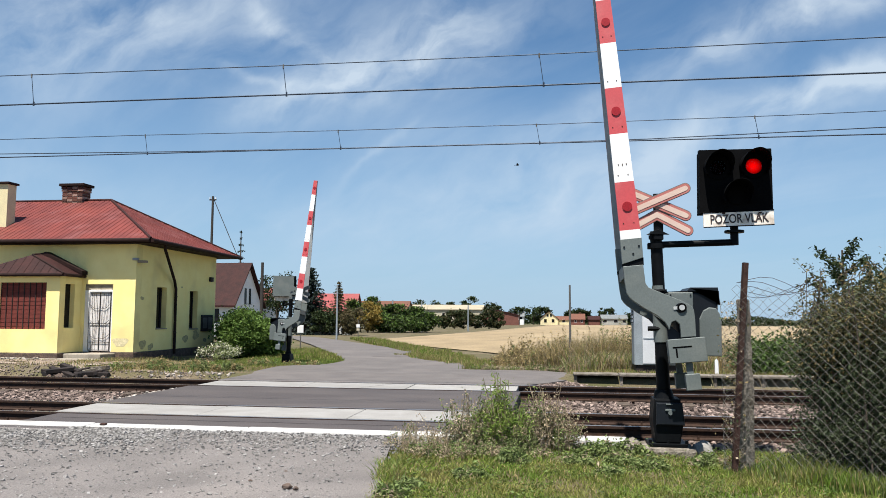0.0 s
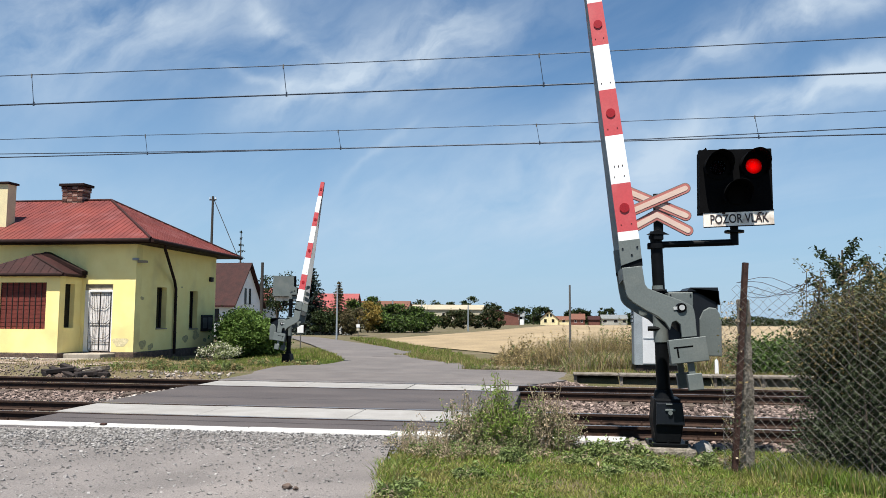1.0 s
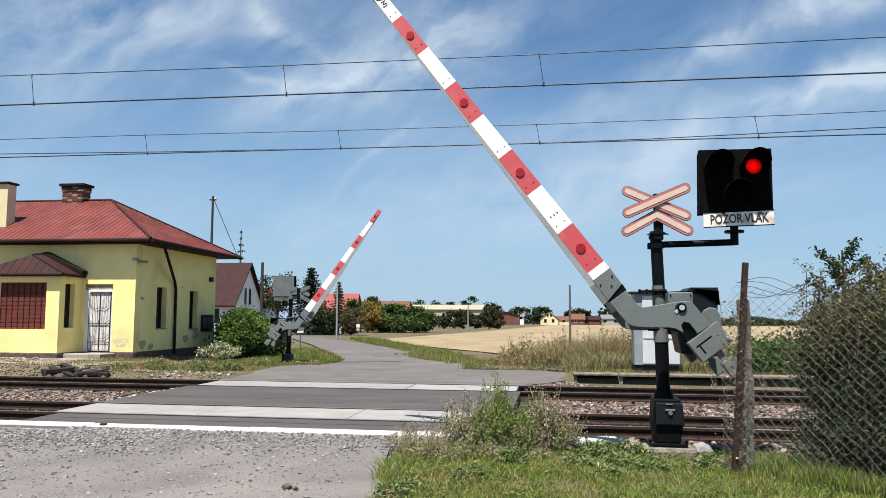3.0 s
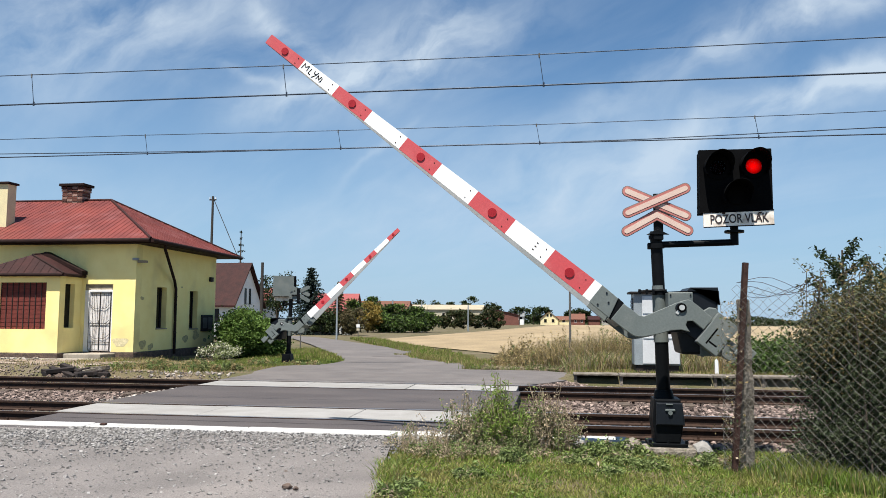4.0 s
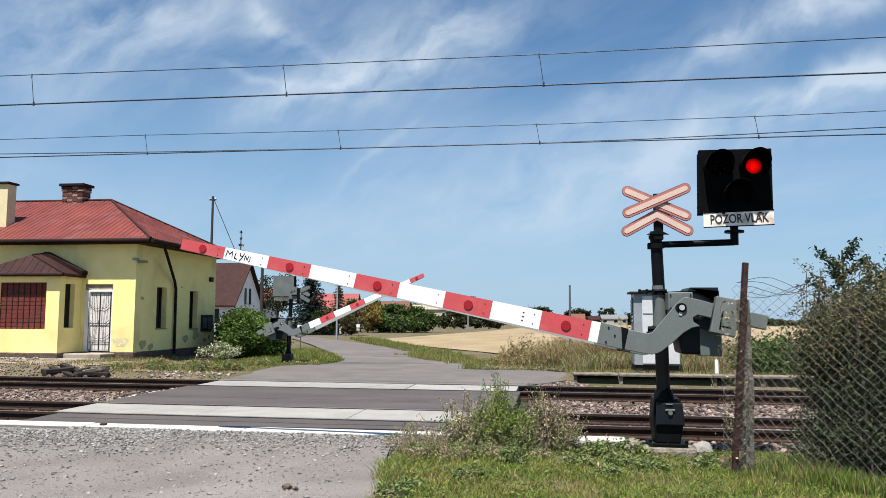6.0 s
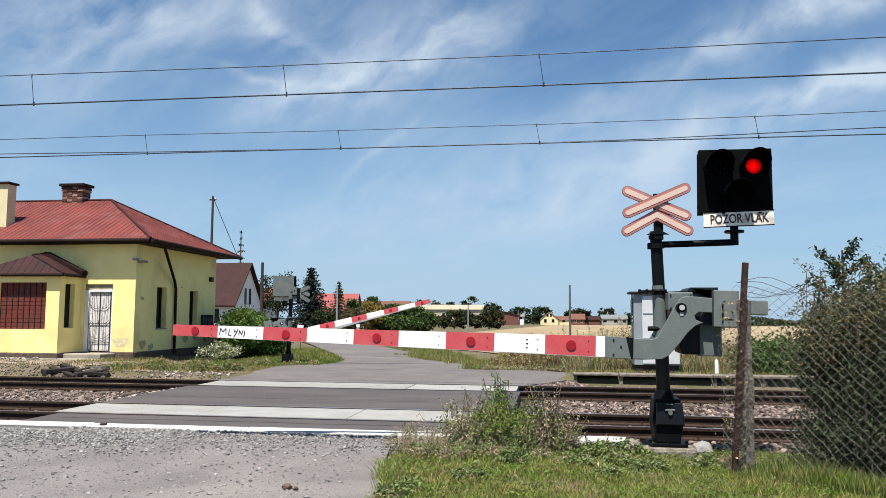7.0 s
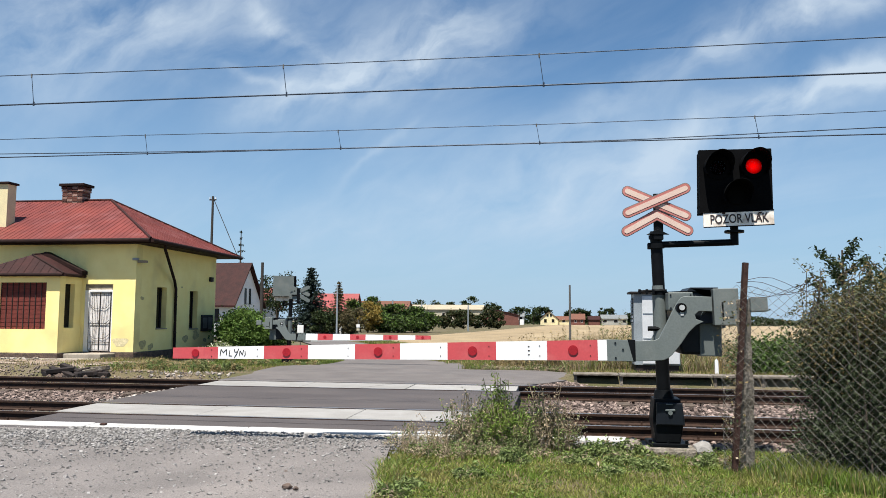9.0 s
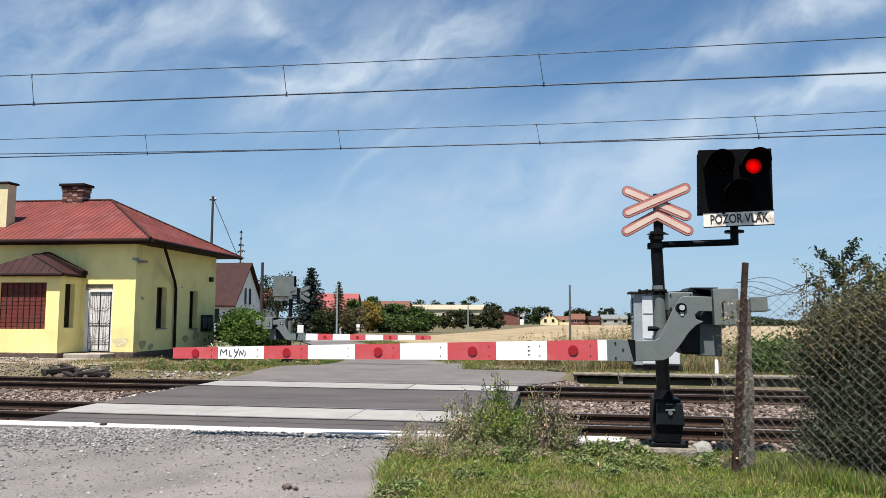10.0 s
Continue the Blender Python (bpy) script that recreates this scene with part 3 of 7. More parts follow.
make_track(*RAIL_Y[0], "track_near")
make_track(*RAIL_Y[1], "track_far")


def ballast_bed():
    def bz(x, y):
        e = min(y - 10.75, 19.75 - y)
        h = -0.36 + 0.15 * max(0, min(1, e / 0.7))
        return h + 0.02 * noise.noise((x * 3, y * 3, 1))

    ob = grid_mesh("ballast_bed", [-90, -60, -40] + steps(-30, 16, 115) + [24, 40, 70], steps(10.75, 19.75, 30), bz, M["ballast"])
    tagged(ob, "bed of brown crushed stone under the rails", "ballast", kind="structure")
    pts = []
    for _ in range(38000):
        x = RNG.uniform(-24, 11)
        y = RNG.uniform(10.8, 19.7)
        if DECK_X0 - 0.1 < x < DECK_X1 + 0.2:
            continue
        pts.append((x, y, bz(x, y) + 0.012))
    st = stones_mesh("ballast_stones", pts, 0.082, M["ballast"])
    tagged(st, "loose brown and grey ballast stones between the sleepers", "ballast", kind="stuff")


ballast_bed()


# ---- crossing deck ----
def slab(name, x0, x1, y0, y1, ztop, material, parent, dz=0.2, bev=0.012, label=""):
    return part(name, box(x0, x1, y0, y1, ztop - dz, ztop, bev), material, parent, label)


def crossing():
    t = thing("crossing_deck", pose(0, 0, 0), "level crossing deck of pale concrete slabs and dark asphalt", "crossing deck", kind="structure")
    slab("asphalt_strip", -8.1, DECK_X1, 10.87, 11.83, -0.008, M["asphalt_dark"], t, 0.35, 0.01)
    slab("asphalt_strip", -8.35, DECK_X1, 13.44, 16.90, -0.006, M["asphalt_dark"], t, 0.35, 0.01)
    rim = [(-8.4, 18.52), (-0.80, 18.52), (-0.15, 19.5), (0.3, 20.4), (0.3, 20.75), (-8.4, 20.75)]
    n = len(rim)
    mesh_ob("asphalt_strip", [(x, y, -0.012) for x, y in rim] + [(x, y, -0.41) for x, y in rim], [tuple(range(n)), tuple(range(2 * n - 1, n - 1, -1))] + [(i, i + n, (i + 1) % n + n, (i + 1) % n) for i in range(n)], M["asphalt"], t)
    for y0, y1, x0, x1, n in ((12.02, 13.22, -8.3, DECK_X1, 3), (17.12, 18.32, -8.25, -0.85, 3)):
        w = (x1 - x0) / n
        for i in range(n):
            slab("concrete_slab", x0 + i * w + 0.006, x0 + (i + 1) * w - 0.006, y0, y1, -0.004 + RNG.uniform(-0.005, 0.003), M["concrete"], t)
    # flangeway strips of black rubber beside the rails
    for a, b in RAIL_Y:
        for y0, y1 in ((a + 0.045, a + 0.115), (b - 0.11, b - 0.045)):
            slab("rubber_strip", -8.25, DECK_X1, y0, y1, -0.05, M["black"], t, 0.1, 0)
    x = -14.0
    while x < 0.9:
        w = min(2.4, 0.95 - x)
        slab("edge_beam", x + 0.008, x + w - 0.008, 10.52, 10.86, 0.0 + RNG.uniform(-0.006, 0.004), M["white_paint"], t, 0.35, 0.02, "white-painted concrete edge beam")
        x += 2.4
    slab("asphalt_strip", -13.0, -6.75, 10.08, 10.51, -0.018, M["asphalt_dark"], t, 0.2, 0.01)
    # small lug on the edge beam
    part("steel_lug", box(-6.60, -6.52, 10.6, 10.68, 0.0, 0.025, 0.005), M["rust"], t)
    return t


crossing()


def scatter_stones():
    pts = []
    for _ in range(10500):
        y = 10.42 - abs(RNG.normal(0, 0.7))
        x = RNG.uniform(-10.5, -1.9)
        keep = 1.0 if x < -5.2 else 0.32
        if RNG.uniform() < keep and y > 4.5 and not (x < -6.9 and y > 10.12):
            pts.append((x, y, ground_z(-5, min(y, 10.2)) + 0.035 + 0.078 * max(0, min(1, (y - 7.5) / 2.9))))
    for _ in range(500):
        y = RNG.uniform(5.5, 10)
        pts.append((RNG.uniform(-7, -2.1), y, ground_z(-5, 8) + 0.032 + 0.078 * max(0, min(1, (y - 7.5) / 2.9))))
    grit = []
    for _ in range(5200):
        y = RNG.uniform(5.2, 10.4)
        grit.append((RNG.uniform(-9, -1.95 - 0.186 * (y - 7.34)), y, ground_z(-5, min(y, 10.2)) + 0.031 + 0.078 * max(0, min(1, (y - 7.5) / 2.9))))
    tagged(stones_mesh("road_grit", grit, 0.018, M["stone"]), "fine grit strewn over the worn road apron", "gravel", kind="stuff")
    ob = stones_mesh("gravel_stones", pts, 0.038, M["stone"])
    tagged(ob, "loose grey gravel stones scattered over the road apron", "gravel", kind="stuff")


scatter_stones()


# ---- overhead line ----
def overhead_line(name, y, cz, mz, droppers, extra=None):
    t = thing(name, pose(0, y, 0), "overhead line with a contact wire and a catenary wire", "overhead line", "overhead lines")
    ext = [-90, -45, -20, -10, -5, 0, 5, 12, 40, 70]
    tube("contact_wire", [(x, 0, cz) for x in ext], 0.0135, M["wire"], t)
    tube("catenary_wire", [(x, 0, mz + 0.0007 * (x + 3) ** 2 * (1 if abs(x) < 14 else 0.12)) for x in ext], 0.008, M["wire"], t)
    for x in droppers:
        h = mz + 0.0007 * (x + 3) ** 2
        d = tube("dropper", [(x - 0.07, 0, h), (x, 0, cz)], 0.006, M["wire"], t)
        part("clamp", cyl((x, 0, cz - 0.03), (x, 0, cz + 0.045), 0.016, seg=8), M["wire"], d)
        part("clamp", cyl((x - 0.07, 0, h - 0.05), (x - 0.07, 0, h + 0.02), 0.014, seg=8), M["galv"], d)
    if extra:
        tube("second_contact_wire", extra, 0.011, M["wire"], t)


overhead_line("overhead_line", 12.6, 5.44, 5.96, [-13.8, -9.42, -4.6, -0.16, 5.6])
overhead_line("overhead_line", 17.0, 5.46, 5.88, [-14.4, -9.65, -4.87, -0.31, 4.34, 9.1], [(-60, 0.4, 6.5), (-13.5, 0.1, 5.57), (-9, 0, 5.49), (-5, 0.02, 5.47), (0, 0.02, 5.475), (2, 0, 5.49), (6.9, 0.1, 5.63), (60, 0.5, 7.2)])


# ---- barrier machines ----
ARM_OUTLINE = [(-0.57, -0.395), (-0.34, -0.393), (-0.285, -0.365), (-0.20, -0.21), (-0.09, 0.002), (-0.03, 0.096), (0.0, 0.128), (0.045, 0.141), (0.15, 0.141), (0.36, 0.127), (0.358, -0.05), (0.20, -0.045), (0.15, -0.09), (0.165, -0.14), (0.25, -0.175), (0.16, -0.215), (0.07, -0.30), (-0.03, -0.44), (-0.134, -0.565), (-0.18, -0.605), (-0.236, -0.632), (-0.37, -0.641), (-0.572, -0.643)]
NEAR_SEGS = (0.907, 1.023, 1.643, 2.276, 2.892, 3.504, 4.098, 4.725, 5.325, 5.959, 6.596)
FAR_SEGS = (0.946, 1.404, 1.992, 2.654, 3.249, 3.918, 4.477, 5.141, 5.717)
HALF = 0.42


def plank(arm, segs, y_root, y_tip, face, dots=True):
    """One tapered plank of the boom, striped white and red; face: the side on which the reflectors sit."""
    n = len(segs)
    tip = segs[-1]
    verts, faces, idx = [], [], []
    for r in segs:
        k = (r - segs[0]) / (tip - segs[0])
        y = y_root + (y_tip - y_root) * k
        hh = 0.127 + (0.072 - 0.127) * k
        zc = -0.505
        for yy, zz in ((-0.02, -hh), (0.02, -hh), (0.02, hh), (-0.02, hh)):
            verts.append((-r, y + yy, zc + zz))
    for i in range(n - 1):
        for j in range(4):
            a, b = i * 4 + j, i * 4 + (j + 1) % 4
            faces.append((a, b, b + 4, a + 4))
            idx.append(2 if j == (3 if face > 0 else 1) else i % 2)
    faces += [(3, 2, 1, 0), tuple(4 * (n - 1) + j for j in range(4))]
    idx += [0, 1]
    p = mesh_ob("boom_plank", verts, faces, None, arm, "tapered boom plank striped red and white", mats=[M["white"], M["red"], M["boom_back"]], idx=idx)
    for i in range(1, n - 1, 2):
        rc = (segs[i] + segs[i + 1]) / 2 - 0.01
        if i == n - 2 and n > 10:
            rc = segs[i] + 0.317
        k = (rc - segs[0]) / (tip - segs[0])
        y = y_root + (y_tip - y_root) * k + face * 0.02
        rr = 0.062 - 0.012 * k
        if dots:
            bm = cyl((-rc, y - face * 0.004, -0.505), (-rc, y + face * 0.012, -0.505), rr, seg=20)
            part("reflector", bm, M["reflector"], p, "round dark red reflector")
    if dots:
        for i in range(1, n - 1):
            k = (segs[i] - segs[0]) / (tip - segs[0])
            y = y_root + (y_tip - y_root) * k + face * 0.021
            for dz in (-0.07, 0.06):
                bm = cyl((-segs[i] - 0.09, y - face * 0.004, -0.505 + dz * (1 - 0.4 * k)), (-segs[i] - 0.09, y + face * 0.004, -0.505 + dz * (1 - 0.4 * k)), 0.007, seg=8)
                part("bolt", bm, M["rust"], p)
    return p


def barrier(name, m, segs, front, label, head_shift=(0, 0, 0), cross_shift=(0, 0, 0)):
    """A crossing barrier with its warning lights. front: the side (-1 or 1) whose plank runs straight."""
    t = thing(name, m, label, "crossing barrier", "level crossing barriers")
    P = part
    # foundation and pedestal
    f = box(-0.30, 0.36, -0.28, 0.28, -0.3, 0.02, 0.05)
    for v in f.verts:
        v.co.x += 0.03 * noise.noise(v.co * 5)
        v.co.z += 0.02 * noise.noise(v.co * 7)
    for sx, sy, sr in ((-0.42, -0.12, 0.13), (0.44, -0.1, 0.12), (0.5, 0.1, 0.1)):
        lump = bmesh.new()
        bmesh.ops.create_icosphere(lump, subdivisions=2, radius=sr)
        for v in lump.verts:
            v.co *= 1 + 0.35 * noise.noise(v.co * 9 + Vector((sx * 7, 0, 0)))
            v.co += Vector((sx, sy, -0.03))
        P("footing_stone", lump, M["concrete"] if sx > 0.43 else M["post_concrete"], t)
    P("foundation", f, M["post_concrete"], t, label="weathered grey concrete foundation")
    ped = bmesh.new()
    add_box(ped, -0.22, 0.25, -0.22, 0.22, 0.02, 0.06, 0.008)
    for x, y in ((-0.2, -0.18), (0.24, -0.18), (0.02, -0.19)):
        add_cyl(ped, (x, y, 0.05), (x, y, 0.10), 0.022, seg=6)
    P("base_flange", ped, M["post_black"], t)
    cov = prism([(-0.13, 0.06), (0.165, 0.06), (0.205, 0.29), (0.20, 0.36), (0.175, 0.60), (-0.14, 0.60), (-0.165, 0.36), (-0.165, 0.29)], -0.20, 0.20, 0.018)
    cover = P("pedestal", cov, M["post_black"], t, label="black flared cast pedestal")
    P("front_plate", prism([(-0.13, 0.285), (0.215, 0.285), (0.19, 0.56), (-0.125, 0.56)], -0.245, -0.198, 0.014), M["machine_dark"], cover)
    lock = bmesh.new()
    add_cyl(lock, (0.04, -0.244, 0.44), (0.04, -0.265, 0.44), 0.028, seg=10)
    add_box(lock, -0.02, 0.10, -0.26, -0.243, 0.46, 0.485, 0.004)
    add_box(lock, -0.01, 0.07, -0.258, -0.243, 0.535, 0.55, 0.004)
    P("lock", lock, M["machine"], cover)
    col = bmesh.new()
    add_cyl(col, (0.0, 0, 0.58), (-0.005, 0, 0.70), 0.135, 0.105, 20)
    add_cyl(col, (-0.005, 0, 0.68), (-0.02, 0, 1.40), 0.085, seg=20)
    P("lower_post", col, M["post_black"], t, smooth=True)
    P("post_sleeve", cyl((-0.02, 0, 1.30), (-0.045, 0, 2.02), 0.094, 0.080, 20), M["machine"], t, label="grey-green sleeve round the post", smooth=True)
    po = bmesh.new()
    add_cyl(po, (-0.02, 0, 1.50), (-0.065, 0, 2.72), 0.078, 0.075, 20)
    add_cyl(po, (-0.035, 0, 1.90), (-0.036, 0, 1.97), 0.098, seg=20)
    add_cyl(po, (-0.055, 0, 2.50), (-0.056, 0, 2.56), 0.10, seg=20)
    add_cyl(po, (-0.06, 0, 2.62), (-0.061, 0, 2.67), 0.094, seg=20)
    add_box(po, -0.17, -0.04, -0.05, 0.05, 2.49, 2.57, 0.01)
    P("post", po, M["post_black"], t, smooth=True)
    br = bmesh.new()
    add_cyl(br, (-0.30, -0.09, 1.94), (0.02, -0.09, 1.955), 0.018, seg=8)
    for x in (-0.29, -0.20, -0.12):
        add_box(br, x - 0.016, x + 0.016, -0.12, -0.07, 1.905, 1.97, 0.006)
    P("clamp", br, M["post_black"], t)
    P("cable_gland", cyl((-0.19, -0.06, 1.47), (-0.04, -0.06, 1.47), 0.03, seg=8), M["post_black"], t)
    # machine housing
    h = box(0.05, 0.63, -0.30, 0.30, 1.16, 1.93, 0.03)
    for v in h.verts:
        if v.co.z < 1.3 and v.co.x < 0.3:
            v.co.x += 0.13
    # the shade of the arm is put into the housing's dark colour
    hs = P("housing", h, M["machine_dark"], t, label="machine housing coloured dark for the arm's shade, with grey-green covers")
    sc = [(0.40, 1.14), (0.66, 1.14), (0.66, 1.56), (0.645, 1.66), (0.60, 1.73), (0.52, 1.74), (0.45, 1.70), (0.40, 1.60)]
    P("side_cover", prism(sc, -0.322, 0.322, 0.012), M["machine"], hs)
    P("front_cover", box(0.03, 0.33, -0.325, 0.325, 1.70, 1.925, 0.012), M["machine"], hs)
    for x, z in ((0.06, 1.73), (0.30, 1.73), (0.06, 1.89), (0.30, 1.89)):
        P("screw", cyl((x, -0.325, z), (x, -0.335, z), 0.010, seg=8), M["machine_dark"], hs)
    P("housing_lid", prism([(0.03, 1.932), (0.26, 1.945), (0.30, 1.985), (0.63, 1.985), (0.655, 1.77), (0.635, 1.77), (0.632, 1.932)], -0.315, 0.315, 0.008), M["machine_dark"], hs)
    # pivot shaft
    P("pivot_shaft", cyl((0.153, -0.46, 1.728), (0.153, 0.46, 1.728), 0.06, seg=16), M["machine_dark"], t)
    # bracket and warning lights
    arm = bmesh.new()
    hx, hy, hz = head_shift
    add_cyl(arm, (-0.04 - hx, -0.02 - hy, 2.545 - hz), (0.90, -0.02, 2.60), 0.042, seg=14)
    add_cyl(arm, (0.905, -0.02, 2.565), (0.905, -0.02, 2.80), 0.05, seg=14)
    add_cyl(arm, (0.905, -0.02, 2.72), (0.905, -0.02, 2.75), 0.12, seg=14)
    P("bracket", arm, M["post_black"], t, smooth=True)
    y0 = -0.12
    sb = bmesh.new()
    pts = [(0.462, 2.95), (0.475, 3.745), (1.335, 3.78), (1.345, 2.965)]
    add_prism(sb, pts, y0 + 0.02, y0 + 0.16, 0.012)
    head = P("signal_head", sb, M["black"], t, label="black signal head with hooded red lamps")
    P("back_plate", prism([(0.47, 2.96), (0.482, 3.74), (1.33, 3.772), (1.34, 2.97)], y0 + 0.162, y0 + 0.175, 0.003), M["machine"], head)
    fr = bmesh.new()
    holes = ((0.69, 3.535), (1.125, 3.545))
    # front board built round its two lamp openings
    cols = [0.464, 0.59, 0.79, 1.025, 1.225, 1.343]
    rows = [2.955, 3.44, 3.64, 3.765]
    for i in range(5):
        for j in range(3):
            if j == 1 and i in (1, 3):
                continue
            add_box(fr, cols[i], cols[i + 1] + 0.0005, y0 - 0.06, y0 - 0.045, rows[j], rows[j + 1] + 0.0005)
    add_box(fr, 0.464, 0.478, y0 - 0.045, y0 + 0.02, 2.955, 3.765)
    add_box(fr, 1.329, 1.343, y0 - 0.045, y0 + 0.02, 2.955, 3.765)
    add_box(fr, 0.464, 1.343, y0 - 0.045, y0 + 0.02, 3.751, 3.765)
    P("front_board", fr, M["black"], head)
    for cx, cz in holes:
        P("lens", cyl((cx, y0 - 0.064, cz), (cx, y0 - 0.072, cz), 0.105, 0.10, 24), M["red_glass"], head, "red signal lens")
        ann = bmesh.new()
        prev = None
        for i in range(33):
            a = 2 * math.pi * i / 32
            cur = [ann.verts.new((cx + q * math.cos(a), y0 - 0.076, cz + q * math.sin(a))) for q in (0.099, 0.155)]
            cur += [ann.verts.new((cx + q * math.cos(a), y0 - 0.061, cz + q * math.sin(a))) for q in (0.155, 0.106)]
            if prev:
                for j in range(3):
                    ann.faces.new((prev[j], cur[j], cur[j + 1], prev[j + 1]))
            prev = cur
        P("lens_ring", ann, M["black"], head)
    for cx, cz, r in (*((*h, 0.178) for h in holes), (0.905, 3.17, 0.178)):
        hood = bmesh.new()
        ri = r - 0.008
        n = 22
        vs = []
        for i in range(n + 1):
            a = radians(-35 + 250 * i / n)
            ln = 0.12 + 0.20 * max(0, math.sin(a)) ** 0.6
            for rr in (r, ri):
                vs.append((hood.verts.new((cx + rr * math.cos(a), y0 - 0.06, cz + rr * math.sin(a))), hood.verts.new((cx + rr * 0.98 * math.cos(a), y0 - 0.06 - ln, cz + rr * 0.98 * math.sin(a)))))
        for i in range(n):
            (a0, a1), (b0, b1), (c0, c1), (d0, d1) = vs[2 * i], vs[2 * i + 1], vs[2 * i + 2], vs[2 * i + 3]
            hood.faces.new((a0, a1, c1, c0))
            hood.faces.new((b0, d0, d1, b1))
            hood.faces.new((a1, b1, d1, c1))
        P("lamp_hood", hood, M["black"], head, smooth=True)
    ring = cyl((0.905, y0 - 0.061, 3.17), (0.905, y0 - 0.075, 3.17), 0.11, seg=24)
    P("blank_lens", ring, M["black"], head)
    plate = P("text_plate", prism([(0.497, 2.772), (0.497, 2.955), (1.345, 2.985), (1.347, 2.80)], y0 - 0.085, y0 - 0.062, 0.004), M["plate_cream"], t, label="cream-white plate lettered POZOR VLAK")
    rim = bmesh.new()
    for a, b in (((0.497, 2.772), (1.347, 2.80)), ((0.497, 2.955), (1.345, 2.985))):
        add_cyl(rim, (a[0], y0 - 0.085, a[1]), (b[0], y0 - 0.085, b[1]), 0.007, seg=6)
    P("plate_rim", rim, M["black"], plate)
    for i, x in enumerate((0.72, 1.16)):
        P("rust_stain", box(x, x + 0.04, y0 - 0.0895, y0 - 0.084, 2.94, 2.962, 0.0), M["rust"], plate)
    tm = Matrix.Translation((0.925, y0 - 0.088, 2.877)) @ Euler((radians(90), radians(-2), 0)).to_matrix().to_4x4() @ Matrix.Diagonal((0.725, 1.0, 1, 1))
    text_mesh("lettering", "POZOR VLAK", 0.158, M["letters"], plate, tm, "dark brown capital letters")
    lit = P("lit_lamp", cyl((0, y0 - 0.038, 0), (0, y0 - 0.03, 0), 0.104, seg=24), M["lit"], t, label="glowing red lamp")
    # cross boards: a saltire above a half saltire
    cross = P("cross_mount", box(-0.10, 0.02, -0.10, -0.07, 2.60, 3.2, 0.01), M["post_black"], t)

    def mitre(bm, side):
        if side:
            r = bmesh.ops.bisect_plane(bm, geom=bm.verts[:] + bm.edges[:] + bm.faces[:], plane_co=(-0.06, 0, 0), plane_no=(side, 0, 0), clear_outer=True)
            bmesh.ops.edgenet_fill(bm, edges=[e for e in r["geom_cut"] if isinstance(e, bmesh.types.BMEdge)])

    def board(a, b, y, wide=0.14, side=0):
        ax, az = a
        bx, bz = b
        L = math.hypot(bx - ax, bz - az)
        ang = math.atan2(bz - az, bx - ax)
        rot_m = Matrix.Translation(((ax + bx) / 2, y, (az + bz) / 2)) @ Matrix.Rotation(-ang, 4, "Y")

        def stadium(L, w, y0, y1):
            pts = []
            for s in (1, -1):
                for i in range(9):
                    q = radians(-90 + 22.5 * i) if s == 1 else radians(90 + 22.5 * i)
                    pts.append((s * (L / 2 - w / 2) + w / 2 * math.cos(q), w / 2 * math.sin(q)))
            return prism(pts, y0, y1)

        bm = stadium(L, wide, 0, 0.012)
        bmesh.ops.transform(bm, matrix=rot_m, verts=bm.verts)
        mitre(bm, side)
        P("cross_board", bm, M["machine"], cross, label="rounded cross board, faded red with a pale centre")
        for w2, yy, mm in ((wide - 0.016, -0.004, M["faded_red"]), (wide - 0.076, -0.008, M["faded_white"])):
            b2 = stadium(L - (wide - w2), w2, yy, 0.0)
            bmesh.ops.transform(b2, matrix=rot_m, verts=b2.verts)
            mitre(b2, side)
            part("sheeting", b2, mm, cross)

    P("cross_cap", prism([(-0.19, 2.67), (0.09, 2.67), (-0.05, 2.74)], -0.11, -0.05, 0.004), M["post_black"], cross)
    board((-0.49, 3.26), (0.36, 2.875), -0.135)
    board((-0.49, 2.92), (0.355, 3.28), -0.155)
    board((-0.50, 2.68), (0.035, 2.975), -0.125, side=1)
    board((0.38, 2.68), (-0.155, 2.975), -0.125, side=-1)
    # moving arm
    fork = bmesh.new()
    add_prism(fork, ARM_OUTLINE, -HALF - 0.035, -HALF + 0.03, 0.006)
    arm_ob = P("barrier_arm", fork, M["machine"], t, label="grey-green steel lifting arm")
    back = P("rear_fork", prism(ARM_OUTLINE, HALF - 0.03, HALF + 0.035, 0.006), M["machine"], arm_ob)
    for s in (-1, 1):
        nm = "hub_cap"
        P(nm, cyl((0, s * (HALF + 0.03), 0), (0, s * (HALF + 0.055), 0), 0.056, seg=18), M["black"], arm_ob)
        hd = bmesh.new()
        add_cyl(hd, (0.0, s * (HALF + 0.05), 0.0), (0.0, s * (HALF + 0.062), 0.0), 0.034, seg=14)
        add_box(hd, -0.02, 0.02, *sorted((s * (HALF + 0.03), s * (HALF + 0.045))), -0.10, -0.03, 0.004)
        P("hub_slot", hd, M["boom_back"], arm_ob)
        # sleeve that grips the plank
        sl = prism([(-0.66, -0.385), (-0.912, -0.375), (-0.912, -0.64), (-0.60, -0.645)], *sorted((s * (HALF - 0.03), s * (HALF + 0.03))), 0.004)
        so = P("sleeve", sl, M["machine"], arm_ob)
        for x, z in ((-0.81, -0.42), (-0.81, -0.60), (-0.72, -0.5)):
            P("bolt", cyl((x, s * (HALF + 0.028), z), (x, s * (HALF + 0.04), z), 0.012, seg=8), M["machine_dark"], so)
        P("shear_joint", prism([(-0.57, -0.385), (-0.665, -0.378), (-0.605, -0.648), (-0.565, -0.648)], *sorted((s * (HALF - 0.045), s * (HALF + 0.012))), 0.003), M["post_black"], arm_ob)
